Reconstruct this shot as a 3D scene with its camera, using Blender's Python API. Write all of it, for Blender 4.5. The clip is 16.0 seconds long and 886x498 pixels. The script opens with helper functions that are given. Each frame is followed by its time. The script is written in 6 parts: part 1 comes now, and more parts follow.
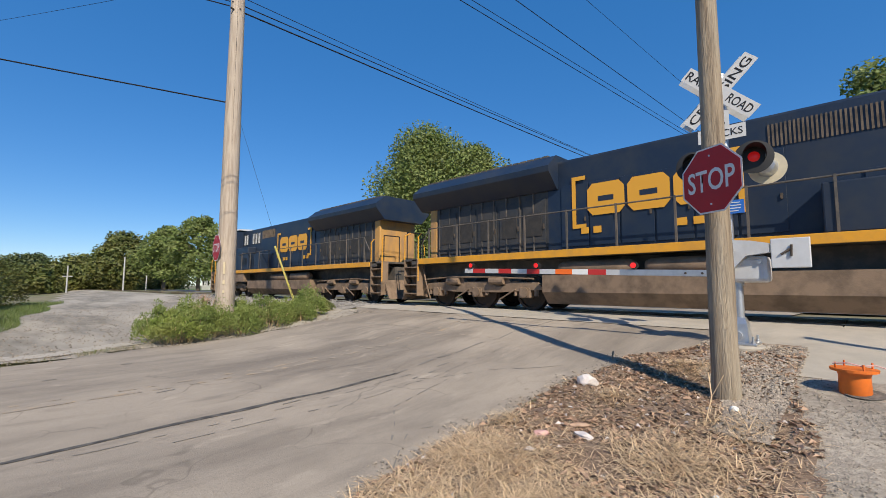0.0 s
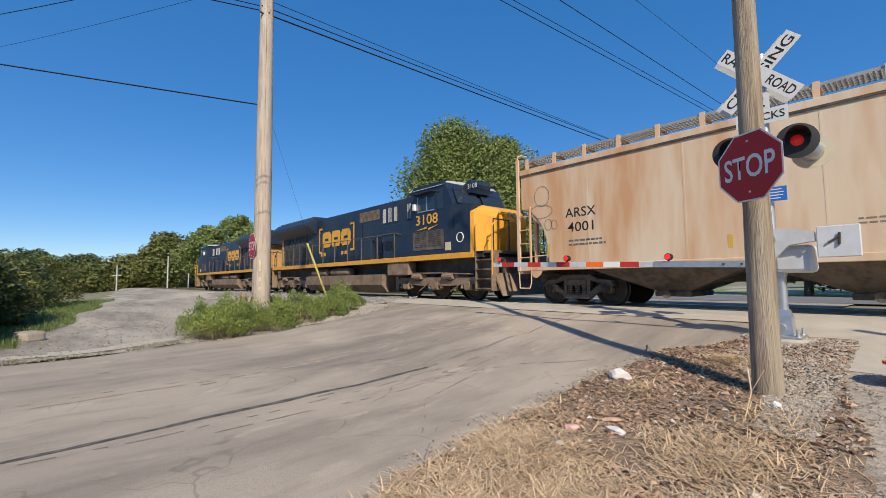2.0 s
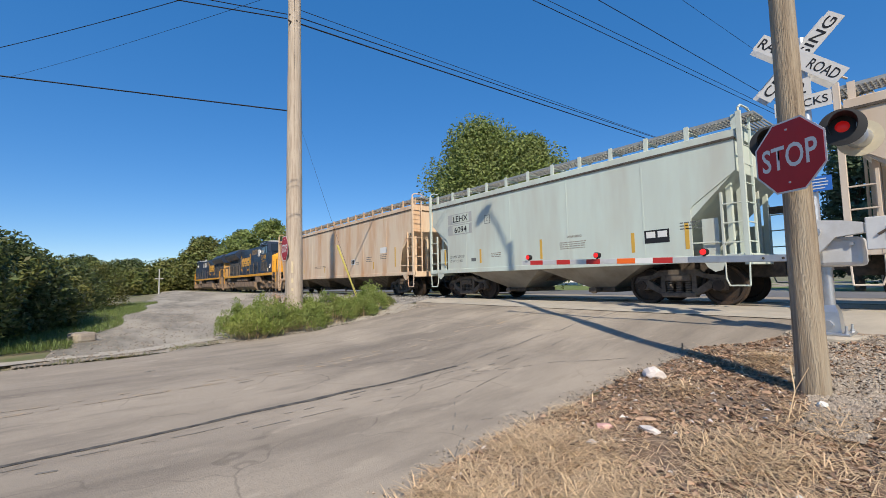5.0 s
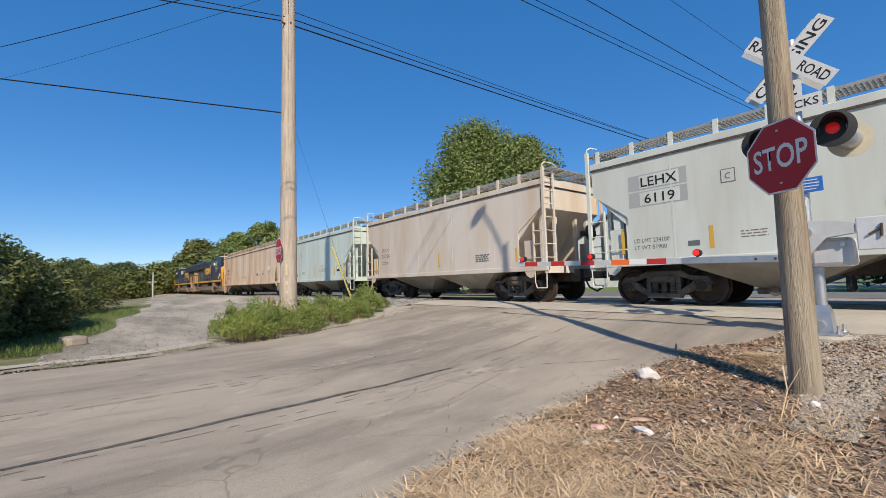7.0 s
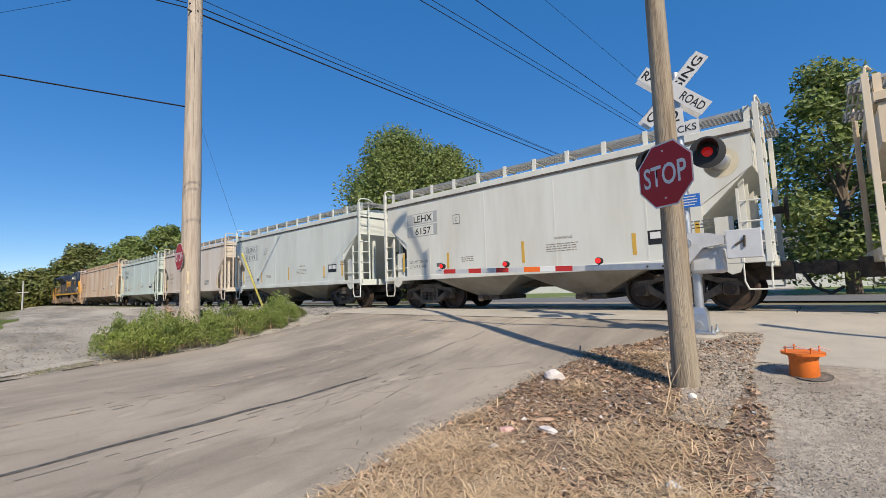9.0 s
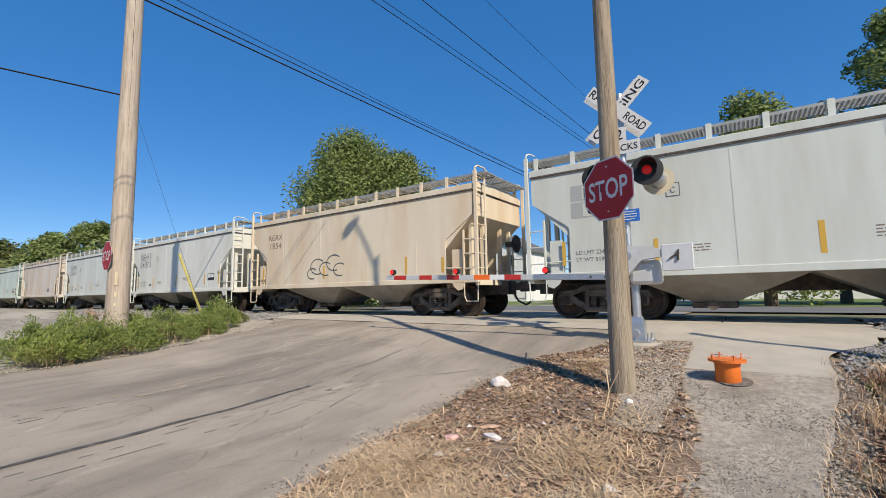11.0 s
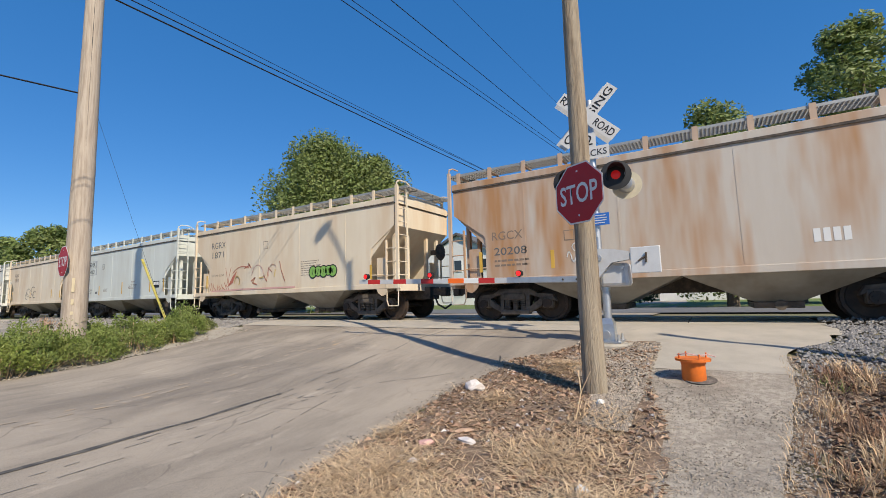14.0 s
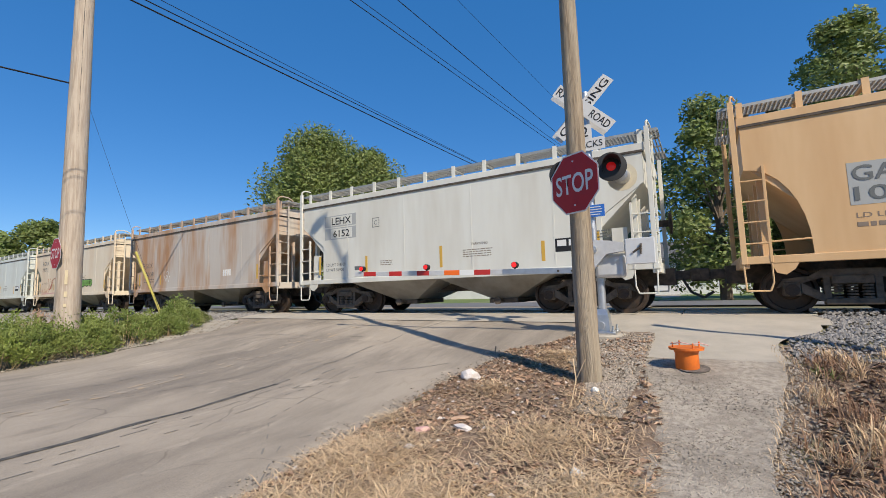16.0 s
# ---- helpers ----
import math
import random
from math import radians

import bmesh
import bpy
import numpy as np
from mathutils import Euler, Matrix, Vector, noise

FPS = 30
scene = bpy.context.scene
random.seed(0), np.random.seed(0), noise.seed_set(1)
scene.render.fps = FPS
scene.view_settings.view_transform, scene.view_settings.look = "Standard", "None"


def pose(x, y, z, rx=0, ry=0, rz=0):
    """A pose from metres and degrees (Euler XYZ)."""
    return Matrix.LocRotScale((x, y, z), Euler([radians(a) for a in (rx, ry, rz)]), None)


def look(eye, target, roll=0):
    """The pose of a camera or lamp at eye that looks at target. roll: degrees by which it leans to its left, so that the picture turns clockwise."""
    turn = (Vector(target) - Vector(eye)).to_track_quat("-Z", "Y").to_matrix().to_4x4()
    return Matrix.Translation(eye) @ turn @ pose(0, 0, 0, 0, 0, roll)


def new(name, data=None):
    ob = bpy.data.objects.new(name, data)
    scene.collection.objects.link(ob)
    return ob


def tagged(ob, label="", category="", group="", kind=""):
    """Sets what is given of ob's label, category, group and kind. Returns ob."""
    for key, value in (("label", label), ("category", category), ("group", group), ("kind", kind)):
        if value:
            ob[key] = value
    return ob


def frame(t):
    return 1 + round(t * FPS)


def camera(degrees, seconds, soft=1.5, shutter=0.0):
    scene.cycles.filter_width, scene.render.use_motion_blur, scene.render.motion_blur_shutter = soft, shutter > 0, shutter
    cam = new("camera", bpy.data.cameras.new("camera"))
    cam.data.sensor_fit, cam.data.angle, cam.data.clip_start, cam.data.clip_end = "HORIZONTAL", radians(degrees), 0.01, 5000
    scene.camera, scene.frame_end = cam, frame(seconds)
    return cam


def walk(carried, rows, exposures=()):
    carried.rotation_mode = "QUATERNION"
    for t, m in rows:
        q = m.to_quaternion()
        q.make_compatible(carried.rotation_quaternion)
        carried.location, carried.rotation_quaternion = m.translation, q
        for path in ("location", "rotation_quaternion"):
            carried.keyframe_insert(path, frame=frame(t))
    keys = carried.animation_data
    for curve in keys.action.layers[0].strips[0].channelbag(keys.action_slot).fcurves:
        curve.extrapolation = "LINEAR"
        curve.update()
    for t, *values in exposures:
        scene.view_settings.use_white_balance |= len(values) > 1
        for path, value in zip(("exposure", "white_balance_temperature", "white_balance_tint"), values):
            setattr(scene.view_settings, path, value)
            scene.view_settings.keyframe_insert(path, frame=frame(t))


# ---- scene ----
EXPO = 0.15
cam = camera(91.7, 16.0, soft=0.75)
# seconds, x, y, z, yaw, pitch, roll
PATH = [
    (0, -0.067, -0.078, 1.518, 44.65, 4.90, -0.10),
    (0.5, -0.046, -0.075, 1.524, 46.17, 4.69, 0.03),
    (1, -0.036, -0.077, 1.524, 47.13, 4.45, 0.22),
    (1.5, -0.036, -0.078, 1.520, 47.90, 4.34, 0.36),
    (2, -0.034, -0.075, 1.522, 48.62, 4.17, 0.59),
    (2.5, -0.037, -0.089, 1.528, 49.59, 3.97, 0.69),
    (3, -0.048, -0.101, 1.529, 50.94, 3.87, 0.76),
    (3.5, -0.041, -0.108, 1.532, 51.74, 3.89, 0.92),
    (4, -0.023, -0.100, 1.528, 52.42, 3.98, 1.08),
    (6.5, -0.005, -0.071, 1.506, 52.10, 4.40, 1.64),
    (7, -0.004, -0.056, 1.508, 51.85, 4.43, 1.55),
    (7.5, 0.009, -0.030, 1.503, 49.48, 4.63, 1.60),
    (8, 0.018, -0.003, 1.498, 46.98, 4.80, 1.70),
    (8.5, 0.025, 0.023, 1.495, 44.45, 4.96, 1.87),
    (9, 0.030, 0.041, 1.495, 41.64, 5.14, 1.95),
    (9.5, 0.031, 0.055, 1.496, 39.57, 5.28, 1.77),
    (10, 0.029, 0.067, 1.487, 37.91, 5.52, 1.35),
    (12.5, 0.035, 0.083, 1.492, 32.62, 6.09, 1.34),
    (13, 0.034, 0.084, 1.492, 32.17, 6.15, 1.47),
    (13.5, 0.041, 0.092, 1.488, 31.92, 6.27, 1.60),
    (14, 0.032, 0.097, 1.486, 31.86, 6.34, 1.59),
    (14.5, 0.026, 0.104, 1.482, 31.83, 6.47, 1.63),
    (15, 0.022, 0.100, 1.475, 31.84, 6.54, 1.45),
    (15.5, 0.019, 0.104, 1.451, 31.64, 6.26, 1.51),
    (16, 0.025, 0.092, 1.421, 31.26, 5.65, 1.60)]
walk(cam, [(t, pose(x, y, z, 90 + p, r, w)) for t, x, y, z, w, p, r in PATH], exposures=[(0.0, EXPO, 7050, 10), (16.0, EXPO, 7050, 10)])

# world and sun: late-day sun behind the viewer's right shoulder
SUN_AZ = math.atan2(1.83, -1.0)          # clockwise from +y, towards +x
SUN_EL = radians(39.5)
world = bpy.data.worlds.new("sky")
scene.world = world
world.use_nodes = True
wn = world.node_tree.nodes
sky = wn.new("ShaderNodeTexSky")
sky.sky_type = "NISHITA"
sky.sun_disc = False
sky.sun_elevation = SUN_EL
sky.sun_rotation = SUN_AZ
sky.air_density, sky.dust_density, sky.ozone_density = 0.83, 0.0, 3.0
wn["Background"].inputs["Strength"].default_value = 0.15
hue = wn.new("ShaderNodeHueSaturation")
hue.inputs["Saturation"].default_value = 1.27
hue.inputs["Hue"].default_value = 0.504
world.node_tree.links.new(sky.outputs["Color"], hue.inputs["Color"])
even = wn.new("ShaderNodeMix")          # clear dry air: the blue stays even down to the horizon
even.data_type = "RGBA"
even.inputs["Factor"].default_value = 0.5
even.inputs["B"].default_value = (0.12, 1.25, 3.8, 1)
world.node_tree.links.new(hue.outputs["Color"], even.inputs["A"])
world.node_tree.links.new(even.outputs["Result"], wn["Background"].inputs["Color"])
sun = new("sun", bpy.data.lights.new("sun", "SUN"))
sun.data.energy, sun.data.angle, sun.data.color = 5.0, radians(0.53), (1.0, 0.93, 0.82)
sun_dir = Vector((math.sin(SUN_AZ) * math.cos(SUN_EL), math.cos(SUN_AZ) * math.cos(SUN_EL), math.sin(SUN_EL)))
sun.matrix_world = look(sun_dir * 60, (0, 0, 0))


# ---- materials ----
def mat(name, color, rough=0.6, metal=0.0, second=None, scale=3.0, amount=0.5, third=None, scale3=0.6, amount3=0.4,
        bump=0.0, bump_scale=60.0, stretch=(1, 1, 1), per_object=0.0, spec=0.5, edge=(0.42, 0.62), edge3=(0.45, 0.7), island=0.0, trans=0.0):
    """Object-space noise blends color, second (fine) and third (broad stains); bump adds grain."""
    m = bpy.data.materials.new(name)
    m.use_nodes = True
    n, l = m.node_tree.nodes, m.node_tree.links
    b = n["Principled BSDF"]
    b.inputs["Roughness"].default_value = rough
    b.inputs["Metallic"].default_value = metal
    b.inputs["Specular IOR Level"].default_value = spec
    b.inputs["Base Color"].default_value = (*color, 1)
    co = n.new("ShaderNodeTexCoord")
    mp = n.new("ShaderNodeMapping")
    mp.inputs["Scale"].default_value = stretch
    l.new(co.outputs["Object"], mp.inputs["Vector"])
    vec = mp.outputs["Vector"]
    out = None

    def layer(under, col, sc, amt, e, detail):
        t = n.new("ShaderNodeTexNoise")
        t.inputs["Scale"].default_value = sc
        t.inputs["Detail"].default_value = detail
        t.inputs["Roughness"].default_value = 0.65
        l.new(vec, t.inputs["Vector"])
        r = n.new("ShaderNodeMapRange")
        r.inputs["From Min"].default_value, r.inputs["From Max"].default_value = e
        r.inputs["To Max"].default_value = amt
        l.new(t.outputs["Fac"], r.inputs["Value"])
        x = n.new("ShaderNodeMix")
        x.data_type = "RGBA"
        l.new(r.outputs["Result"], x.inputs["Factor"])
        if under is None:
            x.inputs["A"].default_value = (*color, 1)
        else:
            l.new(under, x.inputs["A"])
        x.inputs["B"].default_value = (*col, 1)
        return x.outputs["Result"]
    if second:
        out = layer(out, second, scale, amount, edge, 6)
    if third:
        out = layer(out, third, scale3, amount3, edge3, 4)
    if per_object or island:
        if island:
            g = n.new("ShaderNodeNewGeometry")
            rnd = g.outputs["Random Per Island"]
        else:
            g = n.new("ShaderNodeObjectInfo")
            rnd = g.outputs["Random"]
        k = per_object or island
        r = n.new("ShaderNodeMapRange")
        r.inputs["To Min"].default_value, r.inputs["To Max"].default_value = 1 - k, 1 + k
        l.new(rnd, r.inputs["Value"])
        h = n.new("ShaderNodeHueSaturation")
        l.new(r.outputs["Result"], h.inputs["Value"])
        if out is None:
            h.inputs["Color"].default_value = (*color, 1)
        else:
            l.new(out, h.inputs["Color"])
        out = h.outputs["Color"]
    if out is not None:
        l.new(out, b.inputs["Base Color"])
    if bump:
        t = n.new("ShaderNodeTexNoise")
        t.inputs["Scale"].default_value = bump_scale
        t.inputs["Detail"].default_value = 5
        l.new(vec, t.inputs["Vector"])
        bp = n.new("ShaderNodeBump")
        bp.inputs["Strength"].default_value = bump
        bp.inputs["Distance"].default_value = 0.02
        l.new(t.outputs["Fac"], bp.inputs["Height"])
        l.new(bp.outputs["Normal"], b.inputs["Normal"])
    if trans:
        tr = n.new("ShaderNodeBsdfTranslucent")
        mx = n.new("ShaderNodeMixShader")
        mx.inputs["Fac"].default_value = trans
        if out is not None:
            l.new(out, tr.inputs["Color"])
        else:
            tr.inputs["Color"].default_value = (*color, 1)
        l.new(b.outputs["BSDF"], mx.inputs[1])
        l.new(tr.outputs["BSDF"], mx.inputs[2])
        l.new(mx.outputs["Shader"], n["Material Output"].inputs["Surface"])
    return m


def glow(name, color, strength):
    m = bpy.data.materials.new(name)
    m.use_nodes = True
    b = m.node_tree.nodes["Principled BSDF"]
    b.inputs["Base Color"].default_value = (*color, 1)
    b.inputs["Roughness"].default_value = 0.3
    b.inputs["Emission Color"].default_value = (*color, 1)
    b.inputs["Emission Strength"].default_value = strength
    return m


M = {}


def worn_road(name, dark, mid, pale):
    """Asphalt worn along y: wheel bands, blotches, pale scuffs, aggregate grain and crazed cracks."""
    m = bpy.data.materials.new(name)
    m.use_nodes = True
    n, l = m.node_tree.nodes, m.node_tree.links
    b = n["Principled BSDF"]
    b.inputs["Roughness"].default_value = 0.93
    b.inputs["Specular IOR Level"].default_value = 0.3
    co = n.new("ShaderNodeTexCoord")

    def field(scale, stretch, lo, hi, detail=6, top=1.0):
        mp = n.new("ShaderNodeMapping")
        mp.inputs["Scale"].default_value = stretch
        l.new(co.outputs["Object"], mp.inputs["Vector"])
        t = n.new("ShaderNodeTexNoise")
        t.inputs["Scale"].default_value, t.inputs["Detail"].default_value, t.inputs["Roughness"].default_value = scale, detail, 0.62
        l.new(mp.outputs["Vector"], t.inputs["Vector"])
        r = n.new("ShaderNodeMapRange")
        r.inputs["From Min"].default_value, r.inputs["From Max"].default_value, r.inputs["To Max"].default_value = lo, hi, top
        l.new(t.outputs["Fac"], r.inputs["Value"])
        return r.outputs["Result"], t

    def mix(fac, a, col):
        x = n.new("ShaderNodeMix")
        x.data_type = "RGBA"
        l.new(fac, x.inputs["Factor"])
        if isinstance(a, tuple):
            x.inputs["A"].default_value = (*a, 1)
        else:
            l.new(a, x.inputs["A"])
        x.inputs["B"].default_value = (*col, 1)
        return x.outputs["Result"]
    c = mix(field(1.1, (1, 0.07, 1), 0.4, 0.62)[0], mid, dark)
    c = mix(field(0.35, (1, 0.5, 1), 0.45, 0.6, 5, 0.8)[0], c, pale)
    c = mix(field(2.4, (1.4, 0.35, 1), 0.52, 0.72, 8, 0.7)[0], c, dark)
    c = mix(field(3.5, (0.9, 0.3, 1), 0.6, 0.72, 9, 0.75)[0], c, tuple(1.18 * k for k in pale))
    grain, tex = field(75, (1, 1, 1), 0.5, 0.75, 4, 0.5)
    c = mix(grain, c, tuple(0.55 * k for k in dark))
    c = mix(field(110, (1, 1, 1), 0.56, 0.74, 3, 0.5)[0], c, tuple(1.35 * k for k in pale))
    warp = n.new("ShaderNodeTexNoise")
    warp.inputs["Scale"].default_value = 1.3
    l.new(co.outputs["Object"], warp.inputs["Vector"])
    add = n.new("ShaderNodeVectorMath")
    add.operation = "ADD"
    l.new(co.outputs["Object"], add.inputs[0])
    l.new(warp.outputs["Color"], add.inputs[1])
    vo = n.new("ShaderNodeTexVoronoi")
    vo.feature = "DISTANCE_TO_EDGE"
    vo.inputs["Scale"].default_value = 0.55
    l.new(add.outputs["Vector"], vo.inputs["Vector"])
    thin = n.new("ShaderNodeMapRange")
    thin.inputs["From Min"].default_value, thin.inputs["From Max"].default_value = 0.003, 0.009
    thin.inputs["To Min"].default_value, thin.inputs["To Max"].default_value = 0.35, 0.0
    l.new(vo.outputs["Distance"], thin.inputs["Value"])
    where = n.new("ShaderNodeMath")
    where.operation = "MULTIPLY"
    l.new(thin.outputs["Result"], where.inputs[0])
    l.new(field(0.5, (1, 1, 1), 0.46, 0.56, 3)[0], where.inputs[1])
    c = mix(where.outputs["Value"], c, tuple(0.45 * k for k in dark))
    l.new(c, b.inputs["Base Color"])
    bp = n.new("ShaderNodeBump")
    bp.inputs["Strength"].default_value, bp.inputs["Distance"].default_value = 0.4, 0.015
    l.new(tex.outputs["Fac"], bp.inputs["Height"])
    l.new(bp.outputs["Normal"], b.inputs["Normal"])
    return m


M["asphalt"] = worn_road("asphalt", (0.215, 0.182, 0.147), (0.318, 0.27, 0.216), (0.405, 0.342, 0.27))
M["crack"] = mat("road_tar", (0.06, 0.055, 0.05), 0.9, second=(0.2, 0.18, 0.155), scale=8, bump=0.3)
M["yellow_worn"] = mat("worn_yellow_paint", (0.4, 0.295, 0.19), 0.9, second=(0.31, 0.262, 0.208), scale=7, amount=1.0, edge=(0.36, 0.52))
M["crack_faint"] = mat("faint_road_crack", (0.19, 0.172, 0.148), 0.9, second=(0.24, 0.215, 0.185), scale=8)
M["truck_grey"] = mat("dust_grey_truck_casting", (0.14, 0.115, 0.092), 0.8, 0.1, second=(0.07, 0.055, 0.045), scale=4, amount=0.9, bump=0.3)
M["concrete"] = mat("pale_concrete", (0.44, 0.39, 0.32), 0.9, second=(0.37, 0.335, 0.28), scale=3, amount=0.7, third=(0.3, 0.27, 0.22), scale3=0.8, amount3=0.5, bump=0.3, bump_scale=80)
M["lot"] = mat("gravel_lot", (0.27, 0.24, 0.195), 0.95, second=(0.17, 0.155, 0.125), scale=1.6, amount=0.9, third=(0.41, 0.365, 0.3), scale3=0.3, amount3=0.9, bump=0.8, bump_scale=30, stretch=(0.35, 1.4, 1), edge3=(0.42, 0.62))
M["ground"] = mat("dry_earth_and_grass", (0.2, 0.17, 0.1), 0.95, second=(0.1, 0.13, 0.04), scale=0.5, amount=0.9, third=(0.28, 0.24, 0.16), scale3=0.12, amount3=0.7, bump=0.6, bump_scale=20)
M["soil"] = mat("mulch_soil", (0.165, 0.108, 0.075), 0.95, second=(0.27, 0.19, 0.125), scale=9, amount=0.8, third=(0.3, 0.225, 0.16), scale3=1.4, amount3=0.6, bump=1.0, bump_scale=35)
M["gravel"] = mat("grey_gravel", (0.27, 0.225, 0.18), 0.9, second=(0.42, 0.37, 0.3), scale=5, island=0.35)
M["ballast"] = mat("ballast_stone", (0.2, 0.19, 0.18), 0.9, second=(0.29, 0.265, 0.24), scale=6, island=0.4)
M["ballast_bed"] = mat("ballast_bed", (0.1, 0.09, 0.08), 0.95, second=(0.2, 0.18, 0.155), scale=14, amount=0.9, bump=1.0, bump_scale=30)
M["tie"] = mat("creosoted_tie", (0.06, 0.045, 0.035), 0.9, second=(0.12, 0.1, 0.08), scale=4, stretch=(6, 1, 6), bump=0.4)
M["rail"] = mat("rusted_rail", (0.16, 0.085, 0.05), 0.6, 0.5, second=(0.25, 0.14, 0.08), scale=5)
M["rail_top"] = mat("polished_rail_head", (0.55, 0.53, 0.5), 0.25, 1.0)
M["wood_pole"] = mat("weathered_pole_wood", (0.34, 0.27, 0.19), 0.85, second=(0.17, 0.125, 0.085), scale=3, amount=0.9, third=(0.42, 0.37, 0.29), scale3=1.0, amount3=0.6, bump=0.9, bump_scale=14, stretch=(9, 9, 0.5))
M["wood_pole_pale"] = mat("sunlit_pale_pole_wood", (0.46, 0.385, 0.31), 0.85, second=(0.3, 0.235, 0.18), scale=3, amount=0.8, bump=0.7, bump_scale=14, stretch=(7, 7, 0.4))
M["red_sign"] = mat("red_reflective_sheet", (0.42, 0.016, 0.016), 0.5, second=(0.34, 0.016, 0.016), scale=4, spec=0.4)
M["white_sign"] = mat("white_reflective_sheet", (0.66, 0.65, 0.63), 0.5, second=(0.6, 0.59, 0.56), scale=5)
M["black"] = mat("black_paint", (0.012, 0.012, 0.013), 0.55)
M["blue_sign"] = mat("blue_sign", (0.02, 0.14, 0.5), 0.5)
M["alu"] = mat("cast_aluminium", (0.55, 0.56, 0.57), 0.42, 0.85, second=(0.42, 0.42, 0.43), scale=6, bump=0.1)
M["alu_paint"] = mat("silver_painted_steel", (0.62, 0.62, 0.61), 0.5, 0.25, second=(0.5, 0.49, 0.47), scale=5)
M["tape_red"] = mat("red_tape", (0.5, 0.03, 0.025), 0.45)
M["tape_orange"] = mat("orange_tape", (0.9, 0.16, 0.02), 0.45)
M["tape_white"] = mat("white_tape", (0.78, 0.78, 0.75), 0.45)
M["orange"] = mat("orange_plastic", (0.75, 0.17, 0.02), 0.55, second=(0.55, 0.13, 0.03), scale=6)
M["lamp_red"] = glow("lit_red_lens", (0.5, 0.01, 0.01), 0.3)
M["lens_dark"] = mat("unlit_red_lens", (0.1, 0.006, 0.006), 0.2)
M["steel_dark"] = mat("grimy_truck_steel", (0.05, 0.04, 0.033), 0.8, 0.1, second=(0.12, 0.092, 0.07), scale=5, amount=0.9, bump=0.3)
M["steel_tan"] = mat("dusty_truck_steel", (0.15, 0.115, 0.085), 0.8, 0.1, second=(0.07, 0.055, 0.042), scale=4, amount=0.9, bump=0.3)
M["wheel"] = mat("wheel_steel", (0.04, 0.03, 0.024), 0.65, 0.3, second=(0.11, 0.065, 0.04), scale=6)
M["grate"] = mat("galvanised_grate", (0.42, 0.42, 0.4), 0.55, 0.6, second=(0.3, 0.28, 0.25), scale=6)
M["loco_blue"] = mat("dark_blue_enamel", (0.009, 0.02, 0.044), 0.45, second=(0.017, 0.028, 0.046), scale=1.6, amount=0.8, third=(0.045, 0.042, 0.04), scale3=0.8, amount3=0.35)
M["loco_yellow"] = mat("golden_yellow_enamel", (0.72, 0.33, 0.025), 0.42, second=(0.5, 0.25, 0.05), scale=2.5, amount=0.6)
M["loco_yellow_dusty"] = mat("dusty_yellow_enamel", (0.5, 0.27, 0.08), 0.6, second=(0.33, 0.2, 0.1), scale=1.8, amount=0.9, stretch=(1, 1, 0.4))
M["loco_gold"] = mat("gold_lettering", (0.7, 0.34, 0.035), 0.5)
M["loco_grime"] = mat("grimy_grey_steel", (0.07, 0.065, 0.06), 0.7, second=(0.15, 0.12, 0.095), scale=2.5, amount=0.8)
M["loco_under"] = mat("dusty_underframe", (0.24, 0.165, 0.11), 0.8, second=(0.13, 0.09, 0.06), scale=2, amount=0.9, bump=0.2)
M["loco_sooty"] = mat("sooty_blue_grey", (0.03, 0.033, 0.038), 0.6, second=(0.065, 0.058, 0.05), scale=2, amount=0.8)
M["loco_dark"] = mat("sooty_louvre", (0.03, 0.028, 0.026), 0.7, second=(0.06, 0.052, 0.045), scale=5)
M["glass"] = mat("cab_glass", (0.02, 0.025, 0.03), 0.06, spec=0.8)
M["cream_plate"] = mat("cream_plate", (0.55, 0.46, 0.3), 0.6, second=(0.45, 0.37, 0.24), scale=6)
M["grey_text"] = mat("grey_stencil", (0.12, 0.13, 0.13), 0.6)
M["brown_text"] = mat("faded_stencil", (0.22, 0.17, 0.13), 0.7)
M["grey_patch"] = mat("grey_patch_paint", (0.36, 0.37, 0.36), 0.6)
M["yellow_stripe"] = mat("yellow_reflector", (0.6, 0.36, 0.06), 0.5)
M["white_text"] = mat("white_stencil", (0.7, 0.7, 0.68), 0.6)
M["bark"] = mat("bark", (0.16, 0.12, 0.085), 0.9, second=(0.08, 0.06, 0.045), scale=6, stretch=(4, 4, 0.6), bump=0.7)
M["leaf_maple"] = mat("maple_leaves", (0.17, 0.225, 0.06), 0.55, second=(0.27, 0.31, 0.11), scale=0.6, amount=0.8, island=0.35, trans=0.38)
M["leaf_dark"] = mat("dark_leaves", (0.075, 0.105, 0.035), 0.55, second=(0.12, 0.145, 0.05), scale=0.5, amount=0.8, island=0.4, trans=0.3)
M["leaf_olive"] = mat("olive_leaves", (0.1, 0.125, 0.03), 0.55, second=(0.16, 0.15, 0.04), scale=0.4, amount=0.8, island=0.35, trans=0.2)
M["needle"] = mat("blue_green_needles", (0.06, 0.1, 0.055), 0.6, second=(0.09, 0.13, 0.06), scale=0.6, island=0.35)
M["weed"] = mat("weed_leaves", (0.15, 0.205, 0.045), 0.6, second=(0.24, 0.27, 0.08), scale=1.4, amount=0.8, island=0.3, trans=0.25)
M["grass"] = mat("green_grass", (0.115, 0.17, 0.04), 0.6, second=(0.19, 0.215, 0.07), scale=0.8, island=0.3, trans=0.2)
M["straw"] = mat("dry_straw", (0.6, 0.44, 0.275), 0.8, second=(0.45, 0.3, 0.17), scale=3, island=0.35)
